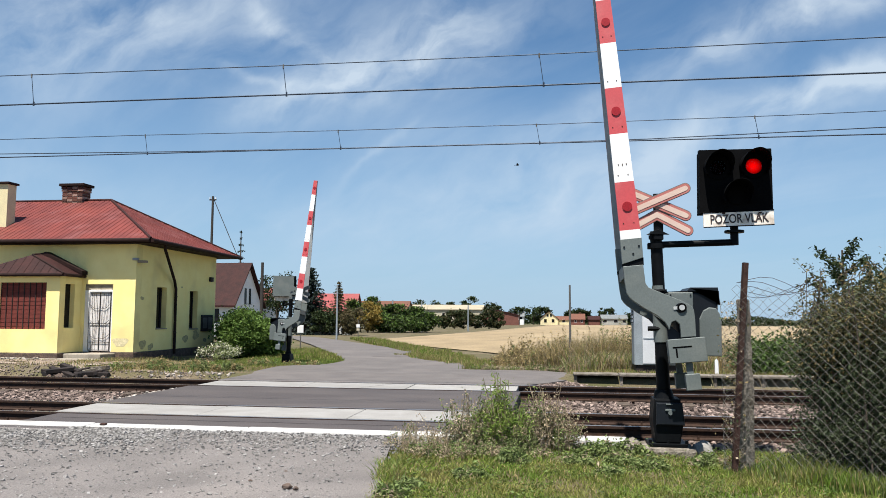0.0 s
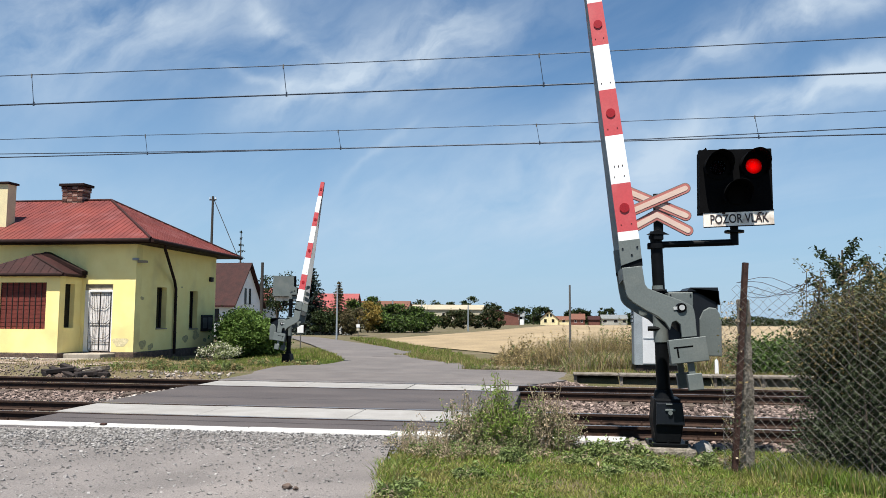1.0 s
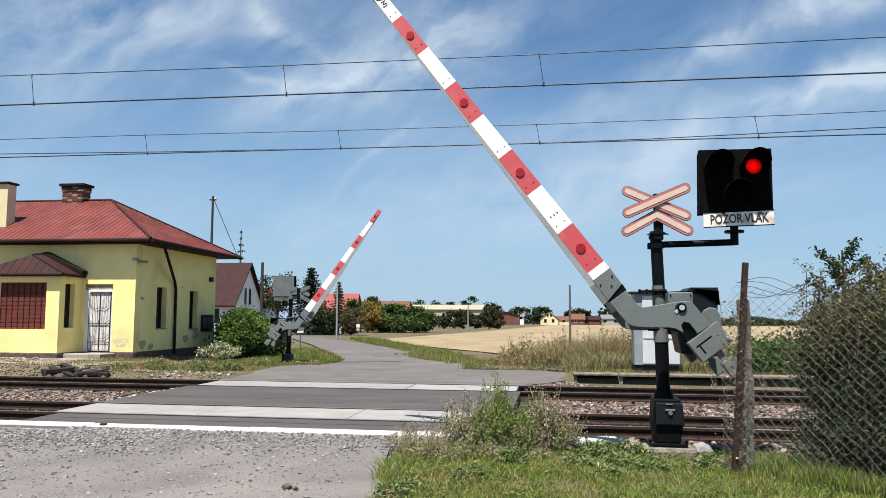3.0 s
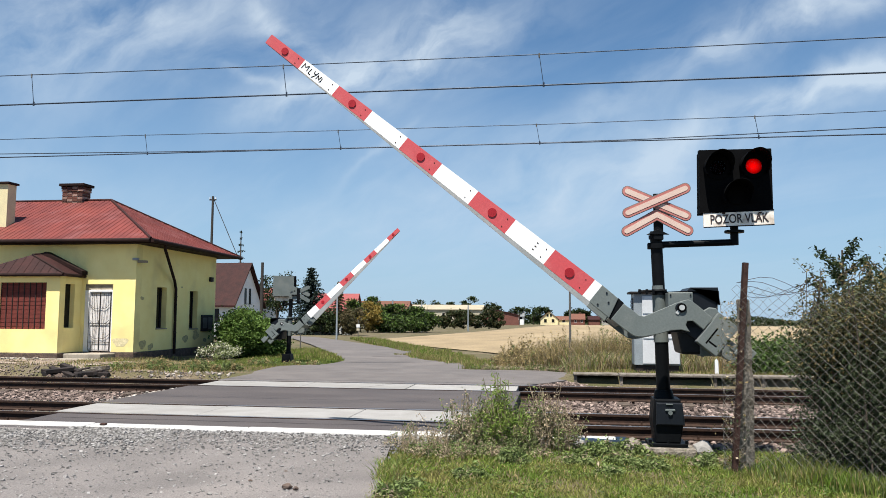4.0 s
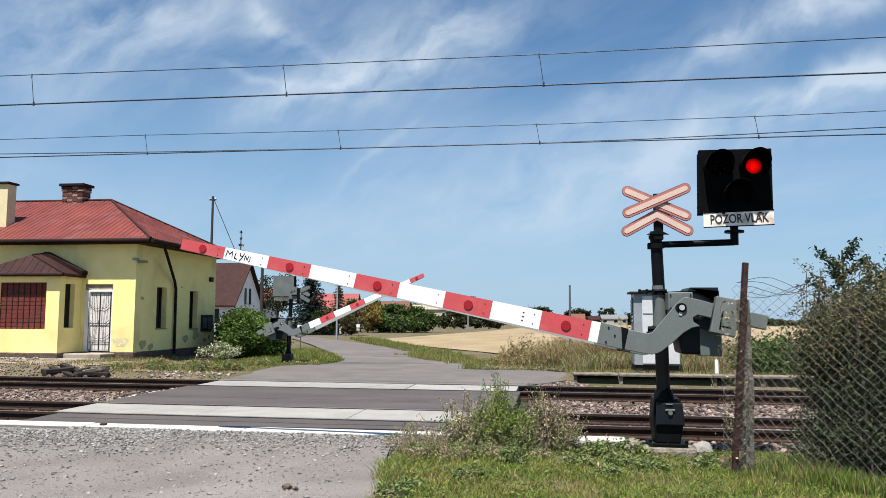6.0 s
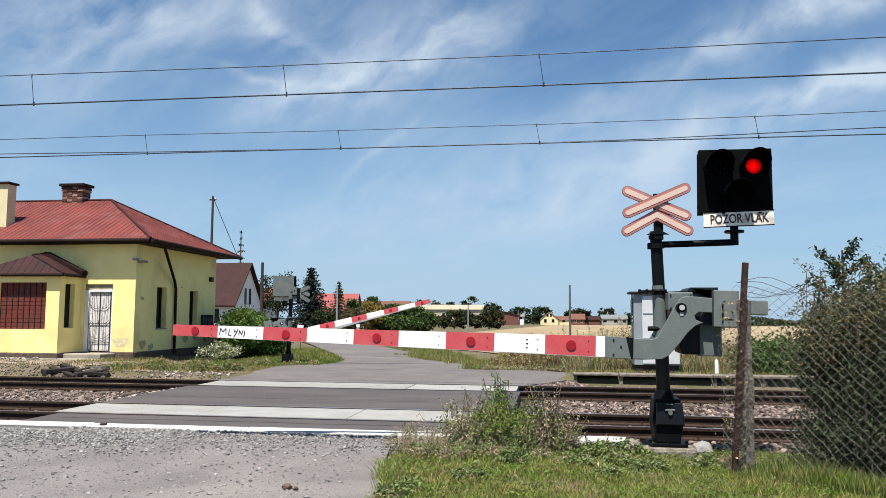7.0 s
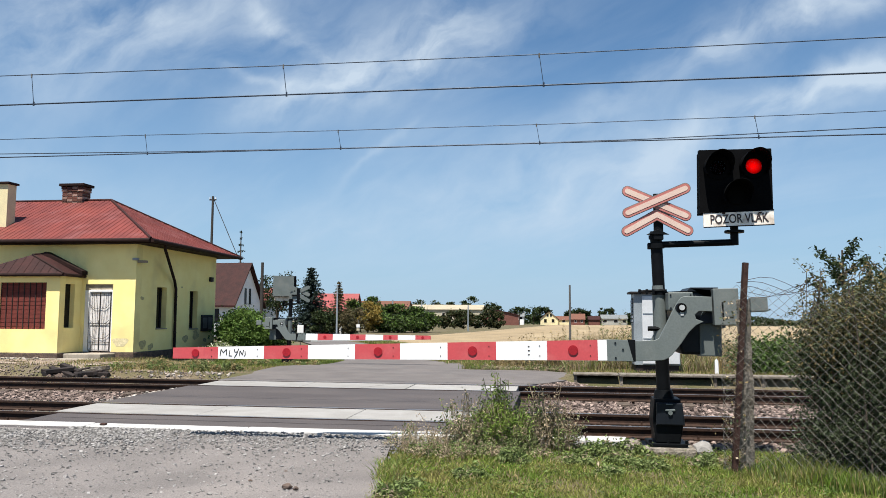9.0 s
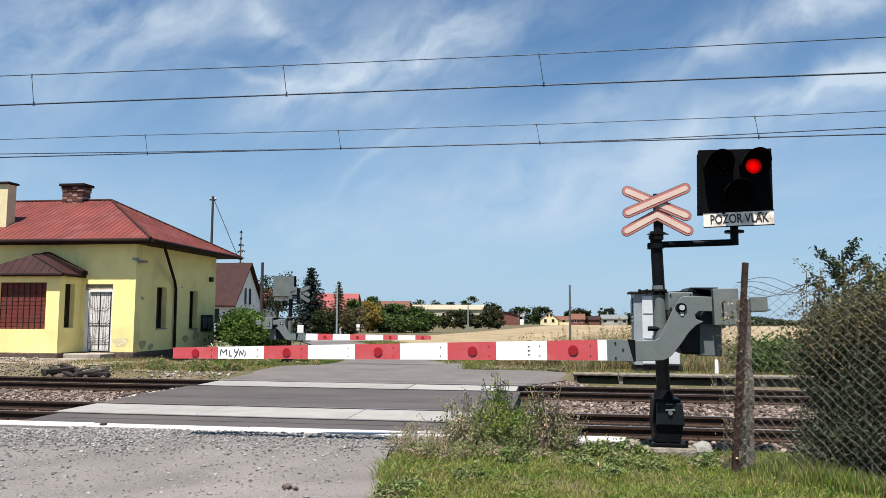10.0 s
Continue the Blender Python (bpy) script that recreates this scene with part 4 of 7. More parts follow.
        # counterweights
        cw = P("counterweight", box(0.372, 0.665, *sorted((s * (HALF - 0.09), s * (HALF + 0.06))), -0.22, 0.225, 0.008), M["machine"], arm_ob)
        sg = bmesh.new()
        yy = sorted((s * (HALF + 0.061), s * (HALF + 0.052)))
        add_box(sg, 0.465, 0.485, *yy, -0.17, 0.06)
        add_box(sg, 0.485, 0.60, *yy, -0.17 + 0.03, -0.115, 0.004)
        P("slot", sg, M["black"], cw)
        P("tail_weight", box(0.80, 1.0, *sorted((s * (HALF - 0.05), s * (HALF + 0.05))), -0.06, 0.115, 0.01), M["machine"], arm_ob)
        P("tail_bar", box(0.64, 0.82, *sorted((s * (HALF - 0.02), s * (HALF + 0.01))), -0.03, 0.05, 0.004), M["machine"], arm_ob)
        P("stiffener", prism([(0.05, -0.33), (0.24, -0.19), (0.372, -0.19), (0.372, -0.05), (0.30, -0.05), (0.22, -0.13), (0.1, -0.27)], *sorted((s * (HALF - 0.12), s * (HALF - 0.06))), 0.0), M["machine_dark"], arm_ob)
    P("spreader", prism([(-0.50, -0.41), (-0.60, -0.40), (-0.60, -0.63), (-0.45, -0.63)], -HALF + 0.03, HALF - 0.03, 0.0), M["machine"], arm_ob)
    P("weight_link", box(0.45, 0.55, -HALF + 0.09, HALF - 0.09, -0.1, 0.1, 0.0), M["machine_dark"], arm_ob)
    s = front
    pf = plank(arm_ob, segs, s * HALF, s * (HALF + 0.0), s)
    plank(arm_ob, segs, -s * HALF, s * (HALF - 0.05), -s, dots=False)
    if front < 0:
        # scrawled strokes on the white field near the tip
        scr = bmesh.new()
        strokes = (((0, -0.04), (0.01, 0.045), (0.045, 0.0), (0.085, 0.045), (0.09, -0.03)), ((0.135, 0.035), (0.125, -0.04), (0.165, -0.045)), ((0.195, 0.045), (0.205, 0.005), (0.245, 0.01)), ((0.255, 0.05), (0.235, -0.01), (0.20, -0.065)), ((0.27, -0.04), (0.275, 0.025), (0.31, -0.03), (0.325, 0.035)), ((0.345, 0.02), (0.35, -0.03), (0.335, -0.05)))
        for line in strokes:
            for (xa, za), (xb, zb) in zip(line, line[1:]):
                add_cyl(scr, (-5.93 + xa, -HALF - 0.021, -0.505 + za), (-5.93 + xb, -HALF - 0.021, -0.505 + zb), 0.0055, seg=5)
        P("scrawl", scr, M["black"], pf)
        for r in (1.867,):
            st = bmesh.new()
            for dz in (-0.05, 0.0, 0.05):
                add_box(st, -r - 0.012, -r + 0.014 - 0.1 * abs(dz), -HALF - 0.024, -HALF - 0.019, -0.505 + dz - 0.005, -0.505 + dz + 0.006)
            P("marks", st, M["letters"], pf)
    for o in t.children:
        if o.name.split(".")[0] in ("bracket", "signal_head", "text_plate"):
            o.location = head_shift
    cross.location = cross_shift
    if cross_shift[0]:
        P("cross_bar", cyl((-0.06, -0.09, 2.86), (cross_shift[0], -0.09, 2.86), 0.03, seg=8), M["post_black"], t)
    return t, arm_ob, lit


NEAR_HEAD = (0.0, 0.0, -0.03)
NEAR_M = pose(1.36, 10.2, 0)
FAR_HEAD = (-0.56, -0.30, -0.14)
FAR_M = pose(-9.605, 27.13, -0.337, 0, 0, 180) @ Matrix.Diagonal((0.94, 0.94, 0.94, 1))
near_barrier, near_arm, near_lamp = barrier("level_crossing_barrier", NEAR_M, NEAR_SEGS, -1, "grey-green barrier with red-white boom, cross boards and red lights", NEAR_HEAD)
far_barrier, far_arm, far_lamp = barrier("level_crossing_barrier", FAR_M, FAR_SEGS, 1, "grey-green barrier beyond the tracks, seen from behind, boom striped red-white", FAR_HEAD, (-0.28, 0.0, -0.06))


# ---- the yellow crossing keeper's house ----
def holed_wall(name, parent, u0, u1, z0, z1, holes, thick, material, m, label=""):
    """A wall in its own x, z plane, y from 0 (outside) to thick, with rectangular openings through it."""
    us = sorted({u0, u1, *(h[0] for h in holes), *(h[1] for h in holes)})
    zs = sorted({z0, z1, *(h[2] for h in holes), *(h[3] for h in holes)})
    solid = {}
    for i in range(len(us) - 1):
        for j in range(len(zs) - 1):
            cu, cz = (us[i] + us[i + 1]) / 2, (zs[j] + zs[j + 1]) / 2
            solid[i, j] = not any(h[0] < cu < h[1] and h[2] < cz < h[3] for h in holes)
    verts, faces, ids = [], [], {}

    def v(i, j, k):
        if (i, j, k) not in ids:
            ids[i, j, k] = len(verts)
            verts.append((us[i], k * thick, zs[j]))
        return ids[i, j, k]

    for (i, j), s in solid.items():
        if not s:
            continue
        faces.append((v(i, j, 0), v(i + 1, j, 0), v(i + 1, j + 1, 0), v(i, j + 1, 0)))
        faces.append((v(i, j, 1), v(i, j + 1, 1), v(i + 1, j + 1, 1), v(i + 1, j, 1)))
        for di, dj, q in ((-1, 0, ((i, j), (i, j + 1))), (1, 0, ((i + 1, j + 1), (i + 1, j))), (0, -1, ((i + 1, j), (i, j))), (0, 1, ((i, j + 1), (i + 1, j + 1)))):
            if not solid.get((i + di, j + dj), False):
                (a, b), (c, d) = q
                faces.append((v(a, b, 0), v(c, d, 0), v(c, d, 1), v(a, b, 1)))
    o = mesh_ob(name, verts, faces, material, parent, label)
    o.matrix_local = m
    return o


def seam_lines(parent, corners_top, corners_low, n, material):
    """Raised seams down a roof slope between its top and bottom edges."""
    (ta, tb), (la, lb) = corners_top, corners_low
    bm = bmesh.new()
    for i in range(n + 1):
        k = i / n
        p = Vector(la).lerp(Vector(lb), k)
        # the seam climbs square to the eave until the ridge or the hip stops it
        e = (Vector(lb) - Vector(la))
        L = e.length
        d = p - Vector(la)
        s0 = (Vector(ta) - Vector(la)).dot(e) / L
        s1 = (Vector(tb) - Vector(la)).dot(e) / L
        up = Vector(ta) - Vector(la) - e * (s0 / L)
        s = d.length
        f = 1.0
        if s0 > 0.01 and s < s0:
            f = s / s0
        if s1 < L - 0.01 and s > s1:
            f = (L - s) / (L - s1)
        if f < 0.03:
            continue
        q = p + up * f
        nrm = e.cross(up).normalized()
        if nrm.z < 0:
            nrm = -nrm
        add_cyl(bm, p + nrm * 0.008, q + nrm * 0.008, 0.007, seg=5)
    return part("roof_seams", bm, material, parent)


def keeper_house():
    XR, YF, YB, XL, ZE = -14.85, 25.72, 32.3, -26.5, 4.2
    t = thing("keeper_house", pose(0, 0, 0), "yellow plastered railway house with a red hipped metal roof", "house")
    front_holes = [(-16.80, -15.71, 0.28, 2.70)]
    holed_wall("front_wall", t, XL, XR, 0.28, ZE, front_holes, 0.4, M["yellow_wall"], pose(0, YF, 0))
    side_holes = [(27.25, 28.0, 1.1, 2.66), (29.9, 30.62, 1.05, 2.6)]
    holed_wall("side_wall", t, YF + 0.4, YB, 0.28, ZE, side_holes, 0.4, M["yellow_wall"], Matrix.Translation((XR - 0.002, 0, 0)) @ Matrix.Rotation(radians(90), 4, "Z"))
    part("back_wall", box(XL, XR - 0.4, YB - 0.4, YB, 0.28, ZE), M["yellow_wall"], t)
    part("far_side_wall", box(XL, XL + 0.4, YF + 0.4, YB - 0.4, 0.28, ZE), M["yellow_wall"], t)
    pl = box(XL - 0.03, XR + 0.05, YF - 0.05, YB + 0.04, -0.4, 0.27, 0.02)
    bmesh.ops.subdivide_edges(pl, edges=pl.edges[:], cuts=10, use_grid_fill=True)
    for v in pl.verts:
        v.co += Vector((1, 1, 0.3)) * 0.02 * noise.noise(v.co * 3.1)
    part("plinth", pl, M["plinth"], t, "brown crumbling stone plinth")
    # door with an iron grille
    d = part("door", box(-16.60, -15.75, YF + 0.06, YF + 0.11, 0.30, 2.42, 0.01), M["door_white"], t, "white double door behind a curved iron grille")
    for x0, x1, z0, z1 in ((-16.80, -16.60, 0.28, 2.48), (-15.75, -15.71, 0.28, 2.48), (-16.60, -15.75, 2.42, 2.50)):
        part("door_frame", box(x0, x1, YF + 0.02, YF + 0.14, z0, z1, 0.008), M["white_wall"], t)
    part("transom", box(-16.80, -15.71, YF + 0.05, YF + 0.13, 2.50, 2.70), M["render_wear"], t)
    g = bmesh.new()
    yg = YF + 0.03
    for x in (-16.62, -16.21, -15.80):
        add_box(g, x - 0.012, x + 0.012, yg - 0.01, yg + 0.01, 0.32, 2.40)
    for z in (0.34, 0.62, 1.28, 2.38):
        add_box(g, -16.62, -15.80, yg - 0.008, yg + 0.008, z - 0.01, z + 0.01)
    for s in (-1, 1):
        for o in (0.12, 0.2, 0.28):
            prev = None
            for i in range(17):
                z = 0.36 + 2.0 * i / 16
                x = -16.21 + s * (o + 0.04 * math.sin(i / 16 * math.pi * 2 + o * 9))
                if prev:
                    add_cyl(g, prev, (x, yg, z), 0.006, seg=5)
                prev = (x, yg, z)
        for z in (0.78, 1.30, 1.85):
            prev = None
            for i in range(7):
                a = i / 6
                pt = (-16.21 + s * 0.38 * a, yg - 0.004, z + 0.12 * a * a - 0.05 * math.sin(a * math.pi))
                if prev:
                    add_cyl(g, prev, pt, 0.007, seg=5)
                prev = pt
    part("door_grille", g, M["iron"], d, "black wrought iron grille")
    part("handle", box(-16.25, -16.20, YF + 0.02, YF + 0.06, 1.25, 1.40, 0.008), M["iron"], d)
    # side windows: deep reveals, dark panes
    for i, (y0, y1, z0, z1) in enumerate(side_holes):
        w = part("window", box(XR - 0.29, XR - 0.25, y0, y1, z0, z1), M["dark_glass"], t, "narrow dark window in a deep reveal")
        for a, b, c, e in ((y0, y0 + 0.05, z0, z1), (y1 - 0.05, y1, z0, z1), (y0, y1, z1 - 0.05, z1), (y0, y1, z0, z0 + 0.05), ((y0 + y1) / 2 - 0.02, (y0 + y1) / 2 + 0.02, z0, z1)):
            part("window_frame", box(XR - 0.25, XR - 0.21, a, b, c, e, 0.003), M["iron"], w)
        part("window_sill", box(XR - 0.22, XR + 0.04, y0 - 0.03, y1 + 0.03, z0 - 0.04, z0 + 0.002, 0.006), M["render_wear"], w)
    # notice board and small fittings on the side wall
    nb = part("notice_board", box(XR, XR + 0.06, 30.95, 32.0, 0.92, 1.62, 0.01), M["iron"], t, "dark framed notice board")
    for y0, y1, z0, z1 in ((31.05, 31.45, 1.05, 1.5), (31.55, 31.9, 1.0, 1.52)):
        part("notice", box(XR + 0.06, XR + 0.066, y0, y1, z0, z1), M["plate_dull"], nb)
    part("junction_box", box(XR, XR + 0.12, 31.6, 31.85, 3.05, 3.25, 0.02), M["iron"], t)
    lamp = part("wall_lamp", box(XR, XR + 0.33, 25.76, 25.95, 3.47, 3.56, 0.03), M["render_wear"], t, "pale wall lamp on a bracket")
    part("lamp_bracket", box(XR - 0.12, XR + 0.10, 25.64, 25.74, 3.55, 3.64, 0.01), M["cabinet_side"], lamp)
    # worn plaster patches, a touch proud of the wall
    for yc, zc, r in ((26.3, 0.55, 0.28), (26.9, 0.42, 0.2), (29.6, 0.66, 0.22), (30.5, 0.78, 0.3), (31.4, 0.55, 0.16), (26.2, 2.2, 0.12), (29.2, 2.72, 0.06)):
        bm = bmesh.new()
        vs = []
        for i in range(14):
            a = 2 * math.pi * i / 14
            rr = r * (0.6 + 0.5 * noise.noise((yc + math.cos(a), zc + math.sin(a), 3)) + 0.3)
            vs.append(bm.verts.new((XR + 0.004, yc + rr * math.cos(a) * 1.1, max(0.3, zc + rr * 0.7 * math.sin(a)))))
        bm.faces.new(vs)
        part("bare_patch", bm, M["damp_plaster"], t)
    bm = bmesh.new()
    vs = [bm.verts.new((-15.35 + 0.28 * math.cos(a) * (1 + 0.3 * math.sin(3 * a)), YF - 0.004, 0.62 + 0.2 * math.sin(a) * (1 + 0.3 * math.cos(2 * a)))) for a in [2 * math.pi * i / 16 for i in range(16)]]
    bm.faces.new(vs)
    part("bare_patch", bm, M["pale_plaster"], t)
    # downpipe with a swan neck
    dp = bmesh.new()
    pts = [(XR + 0.70, 26.42, 4.2), (XR + 0.66, 26.52, 4.0), (XR + 0.12, 28.35, 2.92), (XR + 0.08, 28.55, 2.62), (XR + 0.08, 28.58, 0.1)]
    for a, b in zip(pts, pts[1:]):
        add_cyl(dp, a, b, 0.055, seg=10)
    part("downpipe", dp, M["roof_dark"], t, "dark brown downpipe", smooth=True)
    for z in (0.9, 2.3):
        part("pipe_clip", cyl((XR + 0.08, 28.57, z), (XR + 0.08, 28.57, z + 0.04), 0.066, seg=10), M["iron"], t)
    # roof
    ex, ef, eb, exl, ez = -14.12, 25.34, 33.2, -27.2, 4.30
    rx, ry, rz, rxl = -18.05, 29.14, 6.30, -23.2
    A, B, C, D = (exl, ef, ez), (ex, ef, ez), (ex, eb, ez - 0.06), (exl, eb, ez)
    R1, R2 = (rxl, ry, rz), (rx, ry, rz)

    def slope(pts, nm="roof_slope"):
        n = len(pts)
        dn = Vector((0, 0, -0.06))
        verts = [Vector(p) for p in pts] + [Vector(p) + dn for p in pts]
        faces = [tuple(range(n)), tuple(range(2 * n - 1, n - 1, -1))] + [(i, i + n, (i + 1) % n + n, (i + 1) % n) for i in range(n)]
        return mesh_ob(nm, verts, faces, M["roof_red"], t, "faded red sheet metal roof slope")

    s1 = slope([A, B, R2, R1])
    seam_lines(s1, (R1, R2), (A, B), 60, M["roof_red"])
    s2 = slope([B, C, R2])
    seam_lines(s2, (R2, R2), (B, C), 36, M["roof_red"])
    slope([C, D, R1, R2])
    slope([D, A, R1])
    for a, b in ((R1, R2), (R2, B), (R2, C), (R1, A)):
        part("ridge_cap", cyl(Vector(a) + Vector((0, 0, 0.01)), Vector(b) + Vector((0, 0, 0.01)), 0.05, seg=8), M["roof_maroon"], t)
    for a, b in ((A, B), (B, C)):
        av, bv = Vector(a), Vector(b)
        out = Vector((0, -1, 0)) if a is A else Vector((1, 0, 0))
        part("gutter", cyl(av + out * 0.05 - Vector((0, 0, 0.06)), bv + out * 0.05 - Vector((0, 0, 0.06)), 0.075, seg=10), M["roof_dark"], t, "dark gutter")
    part("soffit", box(exl + 0.05, ex - 0.03, ef + 0.03, eb - 0.05, ez - 0.16, ez - 0.1), M["roof_dark"], t)
    # chimneys
    c = part("chimney", box(-20.08, -19.20, 28.92, 29.44, 5.6, 6.86), M["mortar"], t, "weathered red brick chimney with spalled courses")
    for i in range(11):
        z = 5.72 + 0.104 * i
        e = 0.012 * noise.noise((i * 1.7, 0, 0)) + (0.03 if i > 8 else 0)
        n = 4
        for k in range(n):
            x0 = -20.10 - e + (0.92 + 2 * e) * k / n
            part("brick", box(x0 + 0.008, x0 + (0.92 + 2 * e) / n - 0.008, 28.90 - e - 0.014 * RNG.uniform(), 29.46 + e, z, z + 0.09, 0.006), M["brick"] if (i + k) % 3 else M["brick_worn"], c)
    part("chimney_cap", box(-20.20, -19.08, 28.80, 29.55, 6.87, 6.98, 0.015), M["roof_dark"], c)
    s = part("rendered_chimney", box(-22.2, -20.70, 26.5, 26.98, 4.6, 6.58, 0.015), M["yellow_pale"], t, "pale rendered chimney stack")
    part("stack_cap", box(-22.3, -20.62, 26.42, 27.03, 6.58, 6.66, 0.01), M["roof_dark"], s)
    # projecting bay
    bx0, bx1, by = -20.1, -16.93, 24.47
    win = (-19.2, -17.43, 1.09, 2.71)
    holed_wall("bay_front", t, bx0, bx1, 0.28, 3.0, [win], 0.3, M["yellow_wall"], pose(0, by, 0))
    sidew = (24.78, 25.32, 1.14, 2.68)
    holed_wall("bay_side", t, by + 0.3, YF, 0.28, 3.0, [sidew], 0.3, M["yellow_wall"], Matrix.Translation((bx1 - 0.002, 0, 0)) @ Matrix.Rotation(radians(90), 4, "Z"))
    part("bay_side", box(bx0, bx0 + 0.3, by + 0.3, YF, 0.28, 3.0), M["yellow_wall"], t)
    pl = box(bx0 - 0.03, bx1 + 0.04, by - 0.04, YF - 0.06, -0.4, 0.27, 0.02)
    part("bay_plinth", pl, M["plinth"], t)
    sh = part("shutter", box(win[0], win[1], by + 0.10, by + 0.14, win[2], win[3]), M["shutter"], t, "closed maroon slatted roller shutter")
    n = 11
    for i in range(n + 1):
        z = win[2] + (win[3] - win[2]) * i / n
        part("slat", box(win[0], win[1], by + 0.075, by + 0.10, z - 0.066 if i else z, z + 0.066 if i < n else z, 0.006), M["shutter"], sh)
    for i in range(9):
        x = win[0] + (win[1] - win[0]) * i / 8
        part("shutter_bar", box(x - 0.012, x + 0.012, by + 0.05, by + 0.076, win[2], win[3], 0.003), M["iron"], sh)
    part("bay_window", box(bx1 - 0.22, bx1 - 0.18, sidew[0], sidew[1], sidew[2], sidew[3]), M["dark_glass"], t)
    Ab, Bb, Cb, Db, Pk = (bx0 - 0.3, by - 0.12, 3.02), (bx1 + 0.2, by - 0.12, 3.02), (bx1 + 0.08, YF, 3.04), (bx0 - 0.4, YF, 3.02), (-18.4, YF - 0.003, 3.82)

    def small_slope(pts):
        dn = Vector((0, 0, -0.05))
        n = len(pts)
        verts = [Vector(p) for p in pts] + [Vector(p) + dn for p in pts]
        faces = [tuple(range(n)), tuple(range(2 * n - 1, n - 1, -1))] + [(i, i + n, (i + 1) % n + n, (i + 1) % n) for i in range(n)]
        return mesh_ob("bay_roof_slope", verts, faces, M["roof_maroon"], t, "dull brown-red bay roof slope")

    Pf = (-18.4, by + 0.5, 3.72)
    q1 = small_slope([Ab, Bb, Pf])
    seam_lines(q1, (Pf, Pf), (Ab, Bb), 12, M["roof_maroon"])
    small_slope([Bb, Cb, Pk, Pf])
    small_slope([Db, Ab, Pf, Pk])
    for a, b in ((Pf, Bb), (Pf, Pk)):
        part("ridge_cap", cyl(a, b, 0.035, seg=6), M["roof_dark"], t)
    part("bay_gutter", cyl((Ab[0], Ab[1] - 0.03, 2.97), (Bb[0], Bb[1] - 0.03, 2.97), 0.06, seg=8), M["roof_dark"], t)
    part("bay_gutter", cyl((Bb[0] + 0.03, Bb[1], 2.97), (Cb[0] + 0.03, Cb[1], 2.98), 0.06, seg=8), M["roof_dark"], t)
    # dark peaked band along the top of the bay roof
    part("dark_roof_band", prism([(-18.92, 3.60), (-18.2, 3.86), (-16.72, 3.16), (-16.72, 3.03), (-17.7, 3.46), (-18.2, 3.68)], YF - 0.34, YF - 0.004, 0.008), M["roof_dark"], t, "dark band above the bay roof")
    part("bay_soffit", box(Ab[0] + 0.03, Cb[0] - 0.03, Ab[1] + 0.03, YF - 0.004, 2.93, 2.965), M["roof_dark"], t)
    return t


M["yellow_pale"] = mat("pale_render", (0.72, 0.62, 0.36), (0.62, 0.53, 0.32), scale=2, rough=0.9, bump=0.2)


M["brick_worn"] = mat("worn_brick", (0.30, 0.19, 0.15), (0.20, 0.115, 0.09), scale=6, rough=0.95, bump=0.4, objvar=0.25)
keeper_house()

st = thing("door_step", pose(0, 0, 0), "low worn concrete step below the house door", "step")
part("tread", box(-17.25, -15.5, 24.75, 25.68, -0.1, 0.25, 0.03), M["step"], st)
part("lower_tread", box(-17.6, -15.2, 24.2, 24.74, -0.2, 0.1, 0.04), M["step"], st)


# ---- platform edge, junk, cabinet, poles ----
def platform_edge(name, x0, x1, z0, z1, y):
    t = thing(name, pose(0, 0, 0), "old low platform edge of grey concrete slabs over a dark gap", "platform edge", kind="structure")
    x = x0
    while x < x1:
        w = min(1.15, x1 - x)
        part("slab", box(x + 0.01, x + w - 0.01, y - 0.05, y + 0.5, z1 - 0.05 + RNG.uniform(-0.01, 0.01), z1 + RNG.uniform(-0.01, 0.012), 0.012), M["post_concrete"], t)
        part("support", box(x + 0.02, x + 0.10, y, y + 0.5, z0 - 0.2, z1 - 0.065, 0.01), M["post_concrete"], t)
        x += 1.15
    # added near-black sheet: the shade in the gap under the slabs, as colour
    part("gap_shade_sheet", box(x0, x1, y + 0.46, y + 0.54, z0 - 0.3, z1 - 0.06), M["iron"], t)
    return t


platform_edge("platform_edge", 0.45, 9.8, -0.12, 0.17, 20.25)


def junk_pile():
    t = thing("rubble_heap", pose(-13.35, 20.15, -0.15), "low heap of dark scrap, old rails and rubble", "rubble")
    for i in range(26):
        x, y, z = RNG.uniform(-1.0, 1.0), RNG.uniform(-0.3, 0.3), RNG.uniform(0.02, 0.22)
        a = RNG.uniform(-25, 25)
        bm = box(-RNG.uniform(0.25, 0.7), RNG.uniform(0.2, 0.6), -0.07, 0.07, -0.06, 0.06, 0.015)
        o = part("scrap_piece", bm, M["iron"] if i % 5 else M["post_concrete"], t)
        o.matrix_local = pose(x * 0.6, y, z, RNG.uniform(-10, 10), RNG.uniform(-12, 12), a)
    for i in range(10):
        bm = bmesh.new()
        bmesh.ops.create_icosphere(bm, subdivisions=1, radius=RNG.uniform(0.06, 0.13))
        for v in bm.verts:
            v.co *= 1 + 0.4 * noise.noise(v.co * 9 + Vector((i, 0, 0)))
        o = part("lump", bm, M["plinth"], t)
        o.matrix_local = pose(RNG.uniform(-1.1, 1.1), RNG.uniform(-0.45, 0.35), 0.03)


junk_pile()


